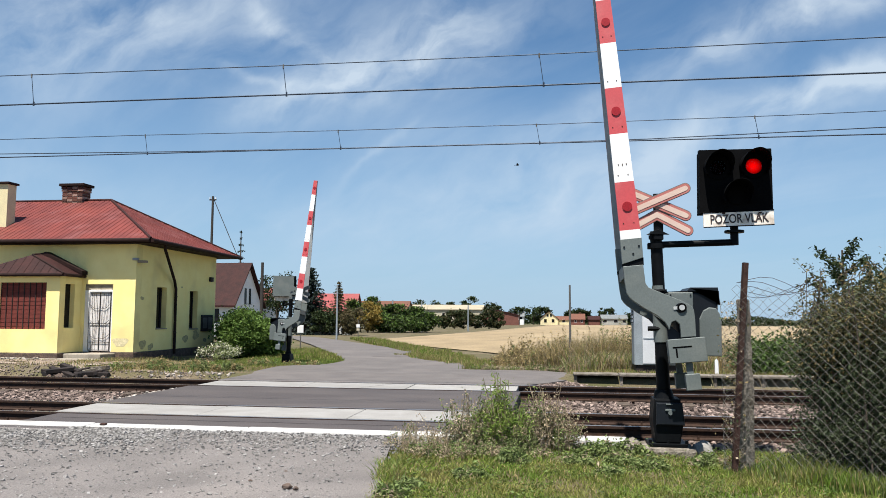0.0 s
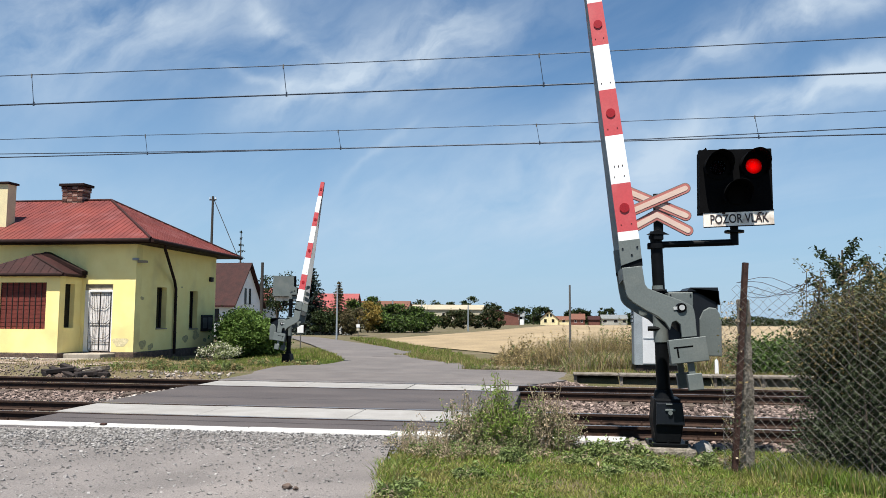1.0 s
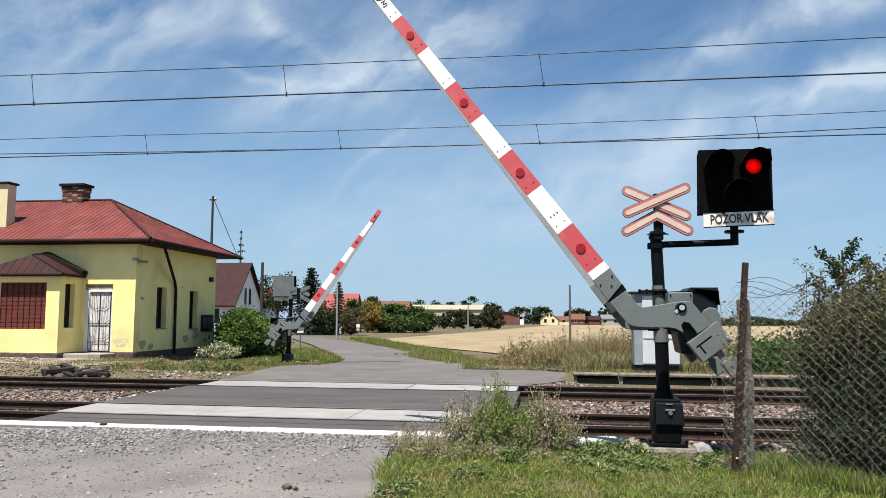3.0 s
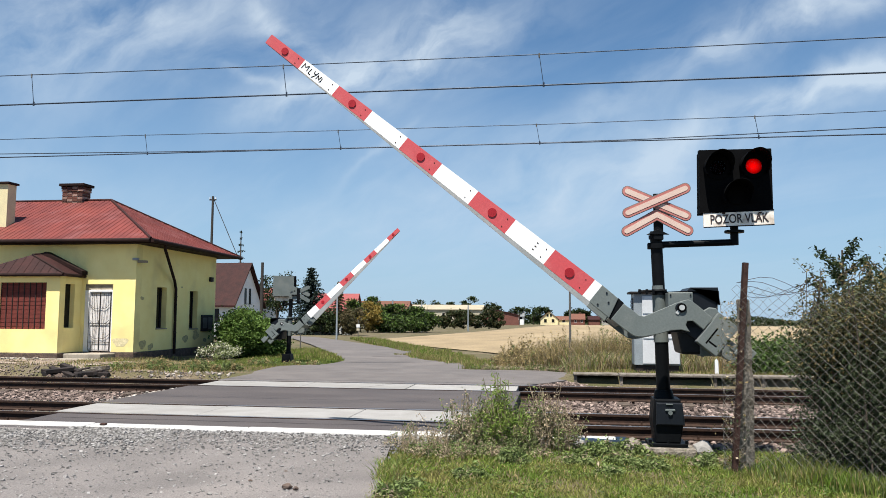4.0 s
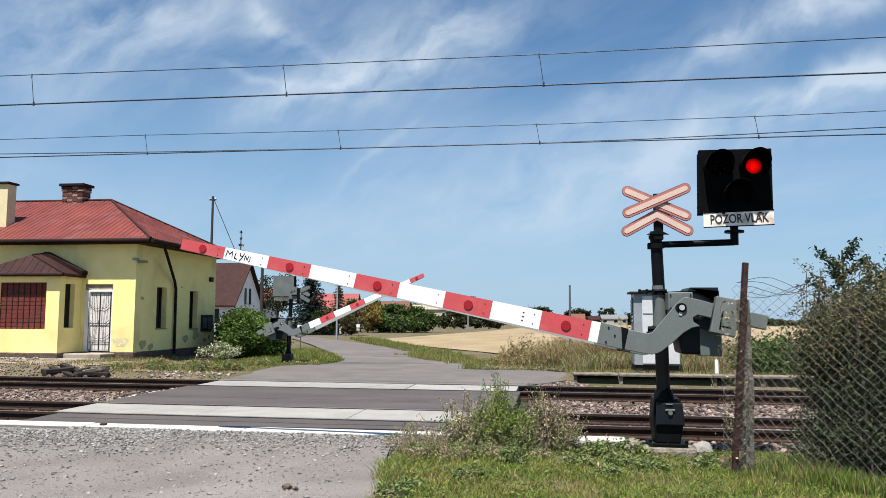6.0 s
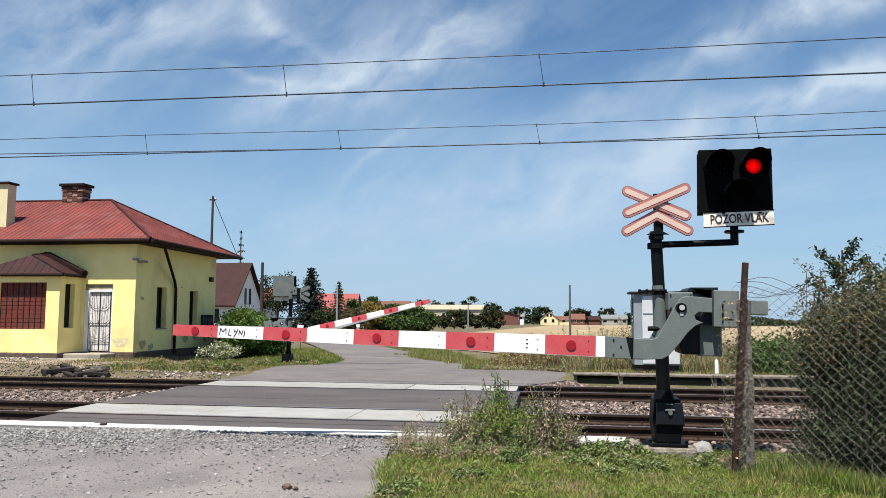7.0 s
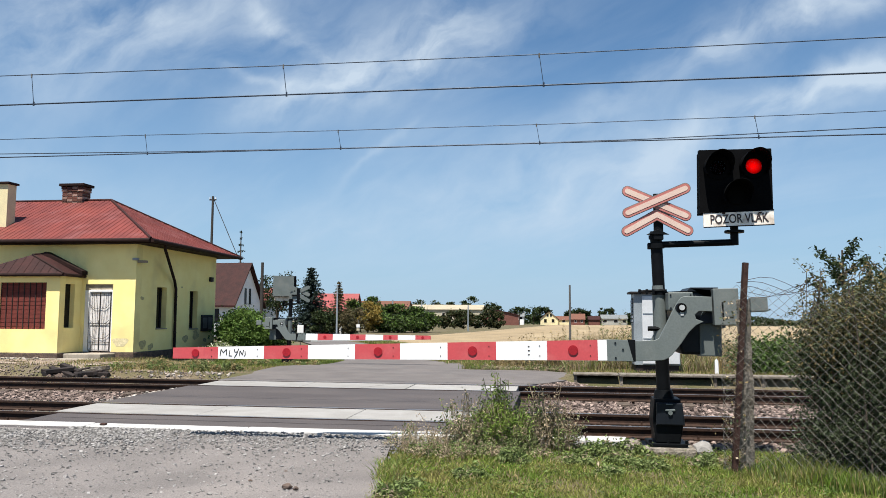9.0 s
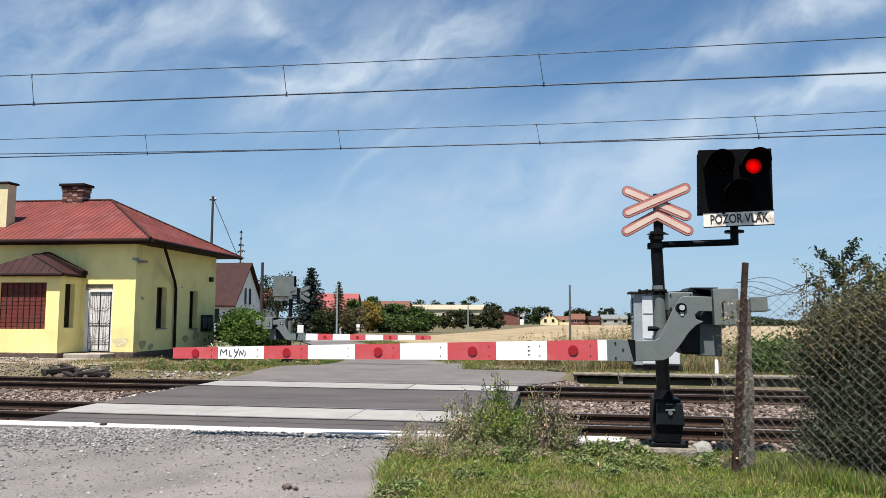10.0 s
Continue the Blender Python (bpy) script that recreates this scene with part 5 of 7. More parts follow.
def rubble_line():
    pts = [(RNG.uniform(-24, -8.9), 19.75 + abs(RNG.normal(0, 0.55)), 0.0) for _ in range(1250)]
    pts = [(x, y, ground_z(x, y) - 0.01) for x, y, z in pts]
    sp = [(x, y, ground_z(x, y) - 0.01) for x, y in zip(RNG.uniform(0.35, 9.5, 2600), RNG.uniform(19.3, 20.17, 2600))]
    wy = RNG.uniform(18.6, 20.3, 700)
    wx = -0.72 + (wy - 18.52) * 0.55 + np.abs(RNG.normal(0, 0.35, 700))
    sp += [(x, y, -0.20 + 0.13 * max(0, 1 - abs(x + 0.72 - (y - 18.52) * 0.55)) + RNG.uniform(-0.03, 0.03)) for x, y in zip(wx, wy)]
    tagged(stones_mesh("platform_ballast", sp, 0.075, M["ballast"]), "brown ballast stones below the platform edge", "ballast", kind="stuff")
    pts += [(x, y, ground_z(x, y) - 0.01) for x, y in zip(RNG.uniform(-20, -15, 260), RNG.uniform(22.5, 24.3, 260))]
    edge = [(x, y, -0.17 + RNG.uniform(0, 0.10)) for x, y in zip(-8.42 - np.abs(RNG.normal(0, 0.16, 900)), RNG.uniform(13.5, 17.0, 900))]
    tagged(stones_mesh("deck_edge_stones", edge, 0.07, M["pale_stone"]), "pale loose stones heaped along the deck's edge", "gravel", kind="stuff")
    rub = [(x, y, ground_z(x, y) + 0.02) for x, y in zip(RNG.uniform(-19.6, -17.4, 90), RNG.uniform(23.6, 24.3, 90))]
    rub += [(x, y, ground_z(x, y) - 0.01) for x, y in zip(RNG.uniform(-11.5, -8.9, 60), RNG.uniform(20.3, 21.0, 60))]
    tagged(stones_mesh("pale_rubble", rub, 0.095, M["pale_stone"]), "pale broken plaster and stones by the house", "rubble", kind="stuff")
    tagged(stones_mesh("stony_verge", pts, 0.062, M["verge_stone"]), "broken stones and lumps along the grassy verge", "rubble", kind="stuff")


rubble_line()


def bare_earth():
    """Trodden brown earth between the house and the tracks, with a ragged edge."""
    xs, ys = steps(-26, -10.5, 124), steps(20.55, 24.4, 40)
    verts = [(x, y, sheet_z(x, y) + 0.022) for y in ys for x in xs]
    nx = len(xs)
    faces = []
    for j in range(len(ys) - 1):
        for i in range(nx - 1):
            x, y = xs[i], ys[j]
            if noise.noise((x * 0.5, y * 0.9, 4)) + 0.5 * noise.noise((x * 2, y * 2.4, 8)) > 0.055 * (x + 16.5) - 0.25:
                faces.append((j * nx + i, j * nx + i + 1, (j + 1) * nx + i + 1, (j + 1) * nx + i))
    tagged(mesh_ob("bare_earth", verts, faces, M["bare_earth"]), "trodden brown earth with a ragged edge", "ground", kind="structure")


bare_earth()


def relay_cabinet():
    t = thing("relay_cabinet", pose(2.45, 22.4, 0.26), "tall pale grey steel relay cabinet beside the track", "cabinet")
    part("body", box(-0.25, 1.0, -0.02, 0.7, 0.02, 2.02, 0.012), M["cabinet_side"], t)
    part("plinth", box(-0.22, 0.97, 0.02, 0.66, -0.4, 0.02, 0.01), M["iron"], t)
    d = part("door", box(-0.02, 0.98, -0.05, -0.024, 0.06, 1.96, 0.01), M["cabinet"], t, "white steel door")
    part("handle", box(0.85, 0.89, -0.09, -0.05, 1.0, 1.2, 0.008), M["iron"], d)
    for z in (0.75, 1.45):
        part("bar", box(0.0, 0.96, -0.062, -0.05, z, z + 0.03, 0.003), M["cabinet_side"], d)
    part("roof", box(-0.36, 1.1, -0.12, 0.8, 2.02, 2.08, 0.012), M["iron"], t)
    v = part("vent", box(-0.262, -0.25, 0.1, 0.55, 1.2, 1.9, 0.0), M["iron"], t)
    for i in range(6):
        part("louvre", box(-0.285, -0.262, 0.1, 0.55, 1.22 + i * 0.11, 1.29 + i * 0.11, 0.003), M["cabinet_side"], v)


relay_cabinet()
mk = thing("marker_stake", pose(4.24, 21.5, 0.0), "short white marker stake beside the track", "stake")
part("stake", prism([(-0.05, -0.2), (0.05, -0.2), (0.045, 0.47), (0.0, 0.53), (-0.045, 0.47)], -0.02, 0.02, 0.004), M["white"], mk)


def pole(x, y, z, h, r, material, label, insul=0, group=""):
    t = thing("utility_pole", pose(x, y, z), label, "pole", group)
    part("shaft", cyl((0, 0, -0.5), (0, 0, h), r, r * 0.7, 10), material, t, smooth=True)
    if insul:
        part("crossarm", box(-0.3, 0.3, -0.05, 0.05, h - 0.35, h - 0.25, 0.01), M["iron"], t)
        for dx in (-0.25, 0.25):
            part("insulator", cyl((dx, 0, h - 0.25), (dx, 0, h - 0.05), 0.05, 0.03, 8), M["cabinet"], t)
    return t


pole(0.48, 25.4, -0.1, 2.75, 0.045, M["galv"], "thin rusty steel post in the dry grass")
t = pole(-28.2, 60.3, -0.2, 11.7, 0.13, M["pole_wood"], "dark wooden utility pole with a strut", 1)
part("strut", cyl((2.35, 0.2, 6.4), (0.1, 0, 11.4), 0.03, 0.03, 8), M["pole_wood"], t)
pole(-17.35, 60.3, -0.3, 4.4, 0.08, M["cabinet_side"], "pale concrete street pole", 0)
pole(-18.7, 108, -0.5, 4.3, 0.12, M["cabinet_side"], "pale concrete utility pole at the field edge", 0, "field poles")
pole(-22.9, 108, -0.5, 4.4, 0.12, M["cabinet_side"], "pale concrete utility pole at the field edge", 0, "field poles")
pole(-13.2, 118, -0.5, 3.9, 0.12, M["cabinet_side"], "pale concrete utility pole at the field edge", 0, "field poles")
t = pole(-22.42, 57, -0.25, 5.95, 0.15, M["pole_wood"], "weathered wooden pole beside a white house")


# ---- village ----
def gable_house(name, x, y, z, w, d, hw, hr, rz, wall, roof, label, windows=(), chimney=None, over=0.35, gable_windows=()):
    """Walls w by d and hw high, ridge along its x; windows: (x, z, w, h) on the -y face."""
    t = thing(name, pose(x, y, z, 0, 0, rz), label, "house", "village houses")
    pts = [(-d / 2, -1.5), (d / 2, -1.5), (d / 2, hw), (0, hw + hr), (-d / 2, hw)]
    bm = prism(pts, -w / 2, w / 2)
    bmesh.ops.rotate(bm, matrix=Matrix.Rotation(radians(-90), 3, "Z"), verts=bm.verts)
    part("wall", bm, wall, t)
    k = hr / (d / 2)
    for s in (-1, 1):
        lo = Vector((0, s * (d / 2 + over), hw - k * over + 0.03))
        hi = Vector((0, 0, hw + hr + 0.03))
        X0, X1 = -w / 2 - over, w / 2 + over
        up = Vector((0, 0, 0.16))
        vs = [Vector((X0, lo.y, lo.z)), Vector((X1, lo.y, lo.z)), Vector((X1, 0, hi.z)), Vector((X0, 0, hi.z))]
        vs += [v + up for v in vs]
        r = mesh_ob("roof", vs, [(3, 2, 1, 0), (4, 5, 6, 7), (0, 1, 5, 4), (1, 2, 6, 5), (2, 3, 7, 6), (3, 0, 4, 7)], roof, t)
    for wx, wz, ww, wh in windows:
        wo = part("window", box(wx - ww / 2, wx + ww / 2, -d / 2 - 0.02, -d / 2 + 0.05, wz, wz + wh), M["dark_glass"], t)
        part("window_frame", box(wx - ww / 2 - 0.06, wx + ww / 2 + 0.06, -d / 2 - 0.015, -d / 2 + 0.04, wz - 0.06, wz + wh + 0.06), M["white_wall"], wo)
    for wy, wz, ww, wh in gable_windows:
        wo = part("window", box(w / 2 - 0.05, w / 2 + 0.03, wy - ww / 2, wy + ww / 2, wz, wz + wh), M["dark_glass"], t)
        part("window_sill", box(w / 2, w / 2 + 0.08, wy - ww / 2 - 0.05, wy + ww / 2 + 0.05, wz - 0.08, wz), M["grey_wall"], wo)
    if chimney:
        part("chimney", box(chimney - 0.3, chimney + 0.3, -0.3, 0.3, hw + hr - 0.4, hw + hr + 0.9, 0.02), M["brick"], t)
    return t


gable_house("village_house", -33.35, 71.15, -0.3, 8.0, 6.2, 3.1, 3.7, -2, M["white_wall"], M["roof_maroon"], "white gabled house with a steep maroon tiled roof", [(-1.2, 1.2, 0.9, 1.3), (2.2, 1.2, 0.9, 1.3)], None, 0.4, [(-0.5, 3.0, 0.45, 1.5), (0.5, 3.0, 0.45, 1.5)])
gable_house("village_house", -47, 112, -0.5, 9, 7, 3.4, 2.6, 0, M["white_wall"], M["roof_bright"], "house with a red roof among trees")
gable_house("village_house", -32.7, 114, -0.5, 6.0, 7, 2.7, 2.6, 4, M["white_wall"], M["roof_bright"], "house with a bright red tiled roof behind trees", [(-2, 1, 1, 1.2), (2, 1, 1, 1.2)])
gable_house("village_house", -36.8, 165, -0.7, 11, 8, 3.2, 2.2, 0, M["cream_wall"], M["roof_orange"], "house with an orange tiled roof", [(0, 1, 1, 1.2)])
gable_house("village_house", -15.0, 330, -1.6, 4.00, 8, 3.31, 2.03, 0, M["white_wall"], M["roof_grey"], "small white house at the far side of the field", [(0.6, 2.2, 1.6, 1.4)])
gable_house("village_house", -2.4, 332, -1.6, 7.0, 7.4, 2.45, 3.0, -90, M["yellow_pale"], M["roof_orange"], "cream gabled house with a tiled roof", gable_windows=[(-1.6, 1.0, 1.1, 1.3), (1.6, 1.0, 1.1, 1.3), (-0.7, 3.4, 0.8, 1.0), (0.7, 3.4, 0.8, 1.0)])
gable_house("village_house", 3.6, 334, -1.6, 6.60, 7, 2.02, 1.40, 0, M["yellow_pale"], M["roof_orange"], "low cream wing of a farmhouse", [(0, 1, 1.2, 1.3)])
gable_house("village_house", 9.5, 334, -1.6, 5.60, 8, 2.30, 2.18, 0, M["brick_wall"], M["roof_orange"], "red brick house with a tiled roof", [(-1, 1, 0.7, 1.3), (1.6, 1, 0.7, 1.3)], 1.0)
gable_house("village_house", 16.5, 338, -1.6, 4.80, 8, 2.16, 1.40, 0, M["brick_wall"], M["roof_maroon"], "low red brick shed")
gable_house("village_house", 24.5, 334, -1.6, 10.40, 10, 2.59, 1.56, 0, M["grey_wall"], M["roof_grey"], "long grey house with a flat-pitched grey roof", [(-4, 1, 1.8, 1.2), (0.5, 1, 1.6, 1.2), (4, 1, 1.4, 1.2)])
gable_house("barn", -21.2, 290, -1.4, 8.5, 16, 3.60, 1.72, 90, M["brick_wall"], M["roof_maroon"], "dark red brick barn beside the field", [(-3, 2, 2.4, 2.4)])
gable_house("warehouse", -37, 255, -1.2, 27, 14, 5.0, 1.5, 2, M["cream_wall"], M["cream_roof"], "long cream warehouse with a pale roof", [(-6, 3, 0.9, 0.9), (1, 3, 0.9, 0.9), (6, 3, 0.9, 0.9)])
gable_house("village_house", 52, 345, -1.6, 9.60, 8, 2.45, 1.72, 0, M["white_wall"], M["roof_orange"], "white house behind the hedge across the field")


# ---- trees and shrubs ----
def clump_points(n_clumps, per, rx, ry, rz, cz, rc, lower=-1.0):
    """Leaf centres in many uneven clumps over an egg-shaped crown, with gaps between them."""
    out = []
    for _ in range(n_clumps):
        v = RNG.normal(size=3)
        v /= np.linalg.norm(v)
        k = RNG.uniform(0.45, 1.0) ** 0.6
        c = np.array([v[0] * rx * k, v[1] * ry * k, cz + max(lower, v[2]) * rz * k])
        r = rc * RNG.uniform(0.6, 1.3)
        p = RNG.normal(size=(per, 3)) * r * np.array([0.6, 0.6, 0.42])
        out.append(c + p)
    return np.concatenate(out)


def tree(x, y, z, h, r, material, label, trunk=0.28, n=46, per=70, leaf=0.34, name="tree", category="tree", group="village trees", mats=None):
    t = thing(name, pose(x, y, z), label, category, group)
    bm = cyl((0, 0, -0.3), (0.1, 0, h * 0.55), 0.035 * h * 0.8, 0.015 * h, 9)
    for i in range(6):
        a = 2.4 * i
        z0 = h * (trunk + 0.05 * i)
        add_cyl(bm, (0, 0, z0), (r * 0.6 * math.cos(a), r * 0.6 * math.sin(a), z0 + h * 0.22), 0.012 * h, 0.004 * h, 6)
    part("trunk", bm, M["bark"], t)
    cz = h * (1 + trunk) / 2
    pts = clump_points(n, per, r, r, h * (1 - trunk) / 2, cz, r * 0.34)
    pts = pts[(pts[:, 2] > h * trunk * 0.5) & (pts[:, 2] < h * 1.02)]
    leaves_mesh("crown", pts, leaf, material, t, mats=mats)
    return t


def spruce(x, y, z, h, r, material, label, n=22, per=190, leaf=0.22, dense=1.0):
    t = thing("spruce_tree", pose(x, y, z), label, "tree", "village trees")
    part("trunk", cyl((0, 0, -0.3), (0, 0, h * 0.98), 0.02 * h, 0.004 * h, 8), M["bark"], t)
    pts = []
    for i in range(n):
        k = i / (n - 1)
        zz = h * (0.06 + 0.92 * k)
        rr = r * (1 - k) ** 0.85 + 0.05
        nb = max(4, int(9 * (1 - k) + 3))
        for b in range(nb):
            a = 2 * math.pi * (b + RNG.uniform(-0.3, 0.3)) / nb + i
            q = RNG.uniform(0.75, 1.15) * rr
            m = max(6, int(per * (1 - 0.7 * k) / nb * dense))
            s = RNG.uniform(0.1, 1, m)
            pts.append(np.stack([np.cos(a) * q * s + RNG.normal(0, 0.07 * r, m) * s, np.sin(a) * q * s + RNG.normal(0, 0.07 * r, m) * s, zz - 0.22 * q * s + RNG.normal(0, 0.05, m)], 1))
    leaves_mesh("foliage", np.concatenate(pts), leaf, material, t, aspect=0.4)
    return t


spruce(-26.6, 82, -0.35, 7.2, 3.0, M["spruce"], "dark blue-green spruce in a village garden", leaf=0.36, per=420, n=24)
spruce(-37.2, 87.5, -0.4, 12.2, 1.5, M["spruce"], "slender young spruce with sparse branches", n=16, per=120, dense=0.9)
tree(-39, 105, -0.5, 8.6, 3.2, M["leaf"], "tall dark green broadleaf tree behind the houses")
spruce(-23.7, 83, -0.35, 5.7, 1.7, M["leaf_brown"], "pointed dark conifer with reddish brown foliage", n=18, per=230, leaf=0.28)
tree(-24.3, 80, -0.35, 2.8, 1.5, M["leaf"], "low dark garden shrub", 0.05, 34, 70, 0.26, "shrub", "shrub")
tree(-21.4, 80, -0.35, 2.9, 1.4, M["leaf_brown"], "low dark garden shrub with brown leaves", 0.05, 34, 70, 0.26, "shrub", "shrub")
tree(-23.8, 97, -0.45, 3.9, 1.5, M["leaf_yellow"], "small tree with yellow autumn leaves", 0.06, 40, 70, 0.3)
for x, y, h, r in ((-25.2, 106, 4.7, 1.4), (-28.3, 107, 4.5, 1.3), (-23.0, 102, 3.2, 1.6), (-21.3, 101, 3.6, 1.8), (-19.9, 102, 2.9, 1.5), (-18.7, 102, 3.3, 1.6), (-17.1, 103, 2.6, 1.3), (-22.4, 99, 2.3, 1.5), (-20.2, 99, 2.2, 1.6), (-18.0, 100, 1.9, 1.4)):
    tree(x, y, -0.45, h, r, M["leaf"], "dense green shrub at the edge of the field", 0.03, 44, 80, 0.3, "shrub", "shrub", mats=[M["leaf"], M["leaf_bright"]])
for x, y, h, r in ((-21.4, 149, 2.7, 1.1), (-19.5, 150, 3.9, 1.6), (-17.6, 150, 3.6, 1.6), (-15.4, 151, 2.6, 1.4), (-12.9, 152, 4.3, 1.6), (-11.2, 152, 3.5, 1.3)):
    tree(x, y, -0.7, h, r, M["leaf"], "dark green tree in a row by the field", 0.03, 36, 60, 0.38, mats=[M["leaf"], M["leaf"], M["leaf_brown"]])
for x, y, h, r in ((-52, 300, 9.5, 3.4), (-46, 302, 9.3, 2.6), (-40.5, 302, 9.0, 2.6), (-35.5, 301, 9.9, 2.6), (-31, 300, 10.8, 3.6), (-24, 300, 9.2, 3.0), (-16, 330, 8.0, 3.2), (-9.4, 345, 8.0, 4.4), (-5.6, 347, 7.6, 3.6), (6.3, 346, 6.6, 2.2), (9.6, 350, 7.2, 3.2), (13, 348, 6.0, 2.6), (21, 352, 7.4, 1.8), (24.5, 352, 7.3, 1.8), (33, 350, 5.0, 2.8), (37, 350, 5.6, 3.2), (43, 352, 6, 3.6), (49, 352, 6, 3.2), (58, 352, 7, 4)):
    tree(x, y, -1.6, h, r, M["leaf"], "distant dark green tree behind the village", 0.2, 26, 40, 0.9)


def far_wood():
    pts = []
    for _ in range(9000):
        x = RNG.uniform(-130, 160)
        y = RNG.uniform(372, 400)
        h = 3.4 + 2.2 * noise.noise((x * 0.05, 0, 5)) + 1.6 * noise.noise((x * 0.21, 2, 5))
        pts.append((x, y, -2.0 + RNG.uniform(0, max(0.8, h))))
    tagged(leaves_mesh("far_woods", pts, 1.7, M["leaf"]), "low distant line of dark green woods", "woods", kind="stuff")


far_wood()


def shrub(name, x, y, z, rx, ry, h, material, label, n, per, leaf, mats=None, rc=0.3):
    t = thing(name, pose(x, y, z), label, "shrub", "garden shrubs")
    bm = bmesh.new()
    for i in range(7):
        a = 0.9 * i
        add_cyl(bm, (0.15 * math.cos(a), 0.15 * math.sin(a), -0.1), (rx * 0.6 * math.cos(a), ry * 0.6 * math.sin(a), h * 0.8), 0.03, 0.01, 6)
    part("stem_tangle", bm, M["bark"], t)
    pts = clump_points(n, per, rx, ry, h * 0.5, h * 0.5, rc)
    pts = pts[pts[:, 2] > 0.02]
    leaves_mesh("foliage", pts, leaf, material, t, mats=mats)
    return t


shrub("laurel_bush", -12.95, 31.3, -0.2, 1.15, 1.1, 1.95, M["leaf_bright"], "rounded dense green bush beside the yellow house", 130, 150, 0.115)
shrub("laurel_bush", -12.35, 32.0, -0.2, 0.8, 0.9, 1.6, M["leaf_bright"], "rounded dense green bush behind the barrier", 120, 140, 0.115)
shrub("laurel_bush", -13.9, 33.2, -0.2, 1.0, 1.0, 2.0, M["leaf_bright"], "dense green bush at the house corner", 90, 140, 0.115)
shrub("flowering_shrub", -12.95, 28.6, -0.15, 0.8, 0.5, 0.62, M["weed"], "low shrub with pale flower heads by the verge", 40, 70, 0.09, [M["weed"], M["flower"]], 0.16)


# garden fence by the road
def garden_fence():
    t = thing("garden_fence", pose(0, 0, 0), "dark garden fence between pale posts on a low wall", "fence")
    p0, p1 = Vector((-28.5, 80.8, -0.35)), Vector((-22.0, 82.0, -0.35))
    n = 7
    for i in range(n):
        q = p0.lerp(p1, i / (n - 1))
        part("post", box(q.x - 0.16, q.x + 0.16, q.y - 0.16, q.y + 0.16, q.z, q.z + 1.15, 0.02), M["white_wall"], t)
    for i in range(n - 1):
        a, b = p0.lerp(p1, i / (n - 1)), p0.lerp(p1, (i + 1) / (n - 1))
        part("panel", box(a.x + 0.17, b.x - 0.17, a.y + 0.1, a.y + 0.16, a.z + 0.15, a.z + 1.0), M["roof_dark"], t)
        part("plinth_wall", box(a.x + 0.17, b.x - 0.17, a.y, a.y + 0.2, a.z - 0.1, a.z + 0.15), M["grey_wall"], t)


garden_fence()
s = thing("road_sign", pose(-13.3, 39.4, -0.25), "small white board on a post by the road", "sign")
part("sign_post", cyl((0, 0, -0.2), (0, 0, 1.3), 0.03, seg=8), M["galv"], s)
part("sign_board", box(-0.17, 0.17, -0.05, -0.025, 0.95, 1.36, 0.01), M["white"], s)
s = thing("road_sign", pose(-18.6, 72, -0.3), "distant white road sign on a post", "sign")
part("sign_post", cyl((0, 0, -0.2), (0, 0, 1.5), 0.04, seg=8), M["galv"], s)
part("sign_board", box(-0.17, 0.17, -0.08, -0.05, 0.8, 1.1, 0.02), M["white"], s)
part("sign_plate", box(-0.15, 0.15, -0.08, -0.05, 0.5, 0.72, 0.02), M["cream_wall"], s)


# ---- chain-link fence and hedge ----
FENCE_A, FENCE_B = Vector((2.0, 9.02, -0.09)), Vector((5.6, 6.3, -0.09))


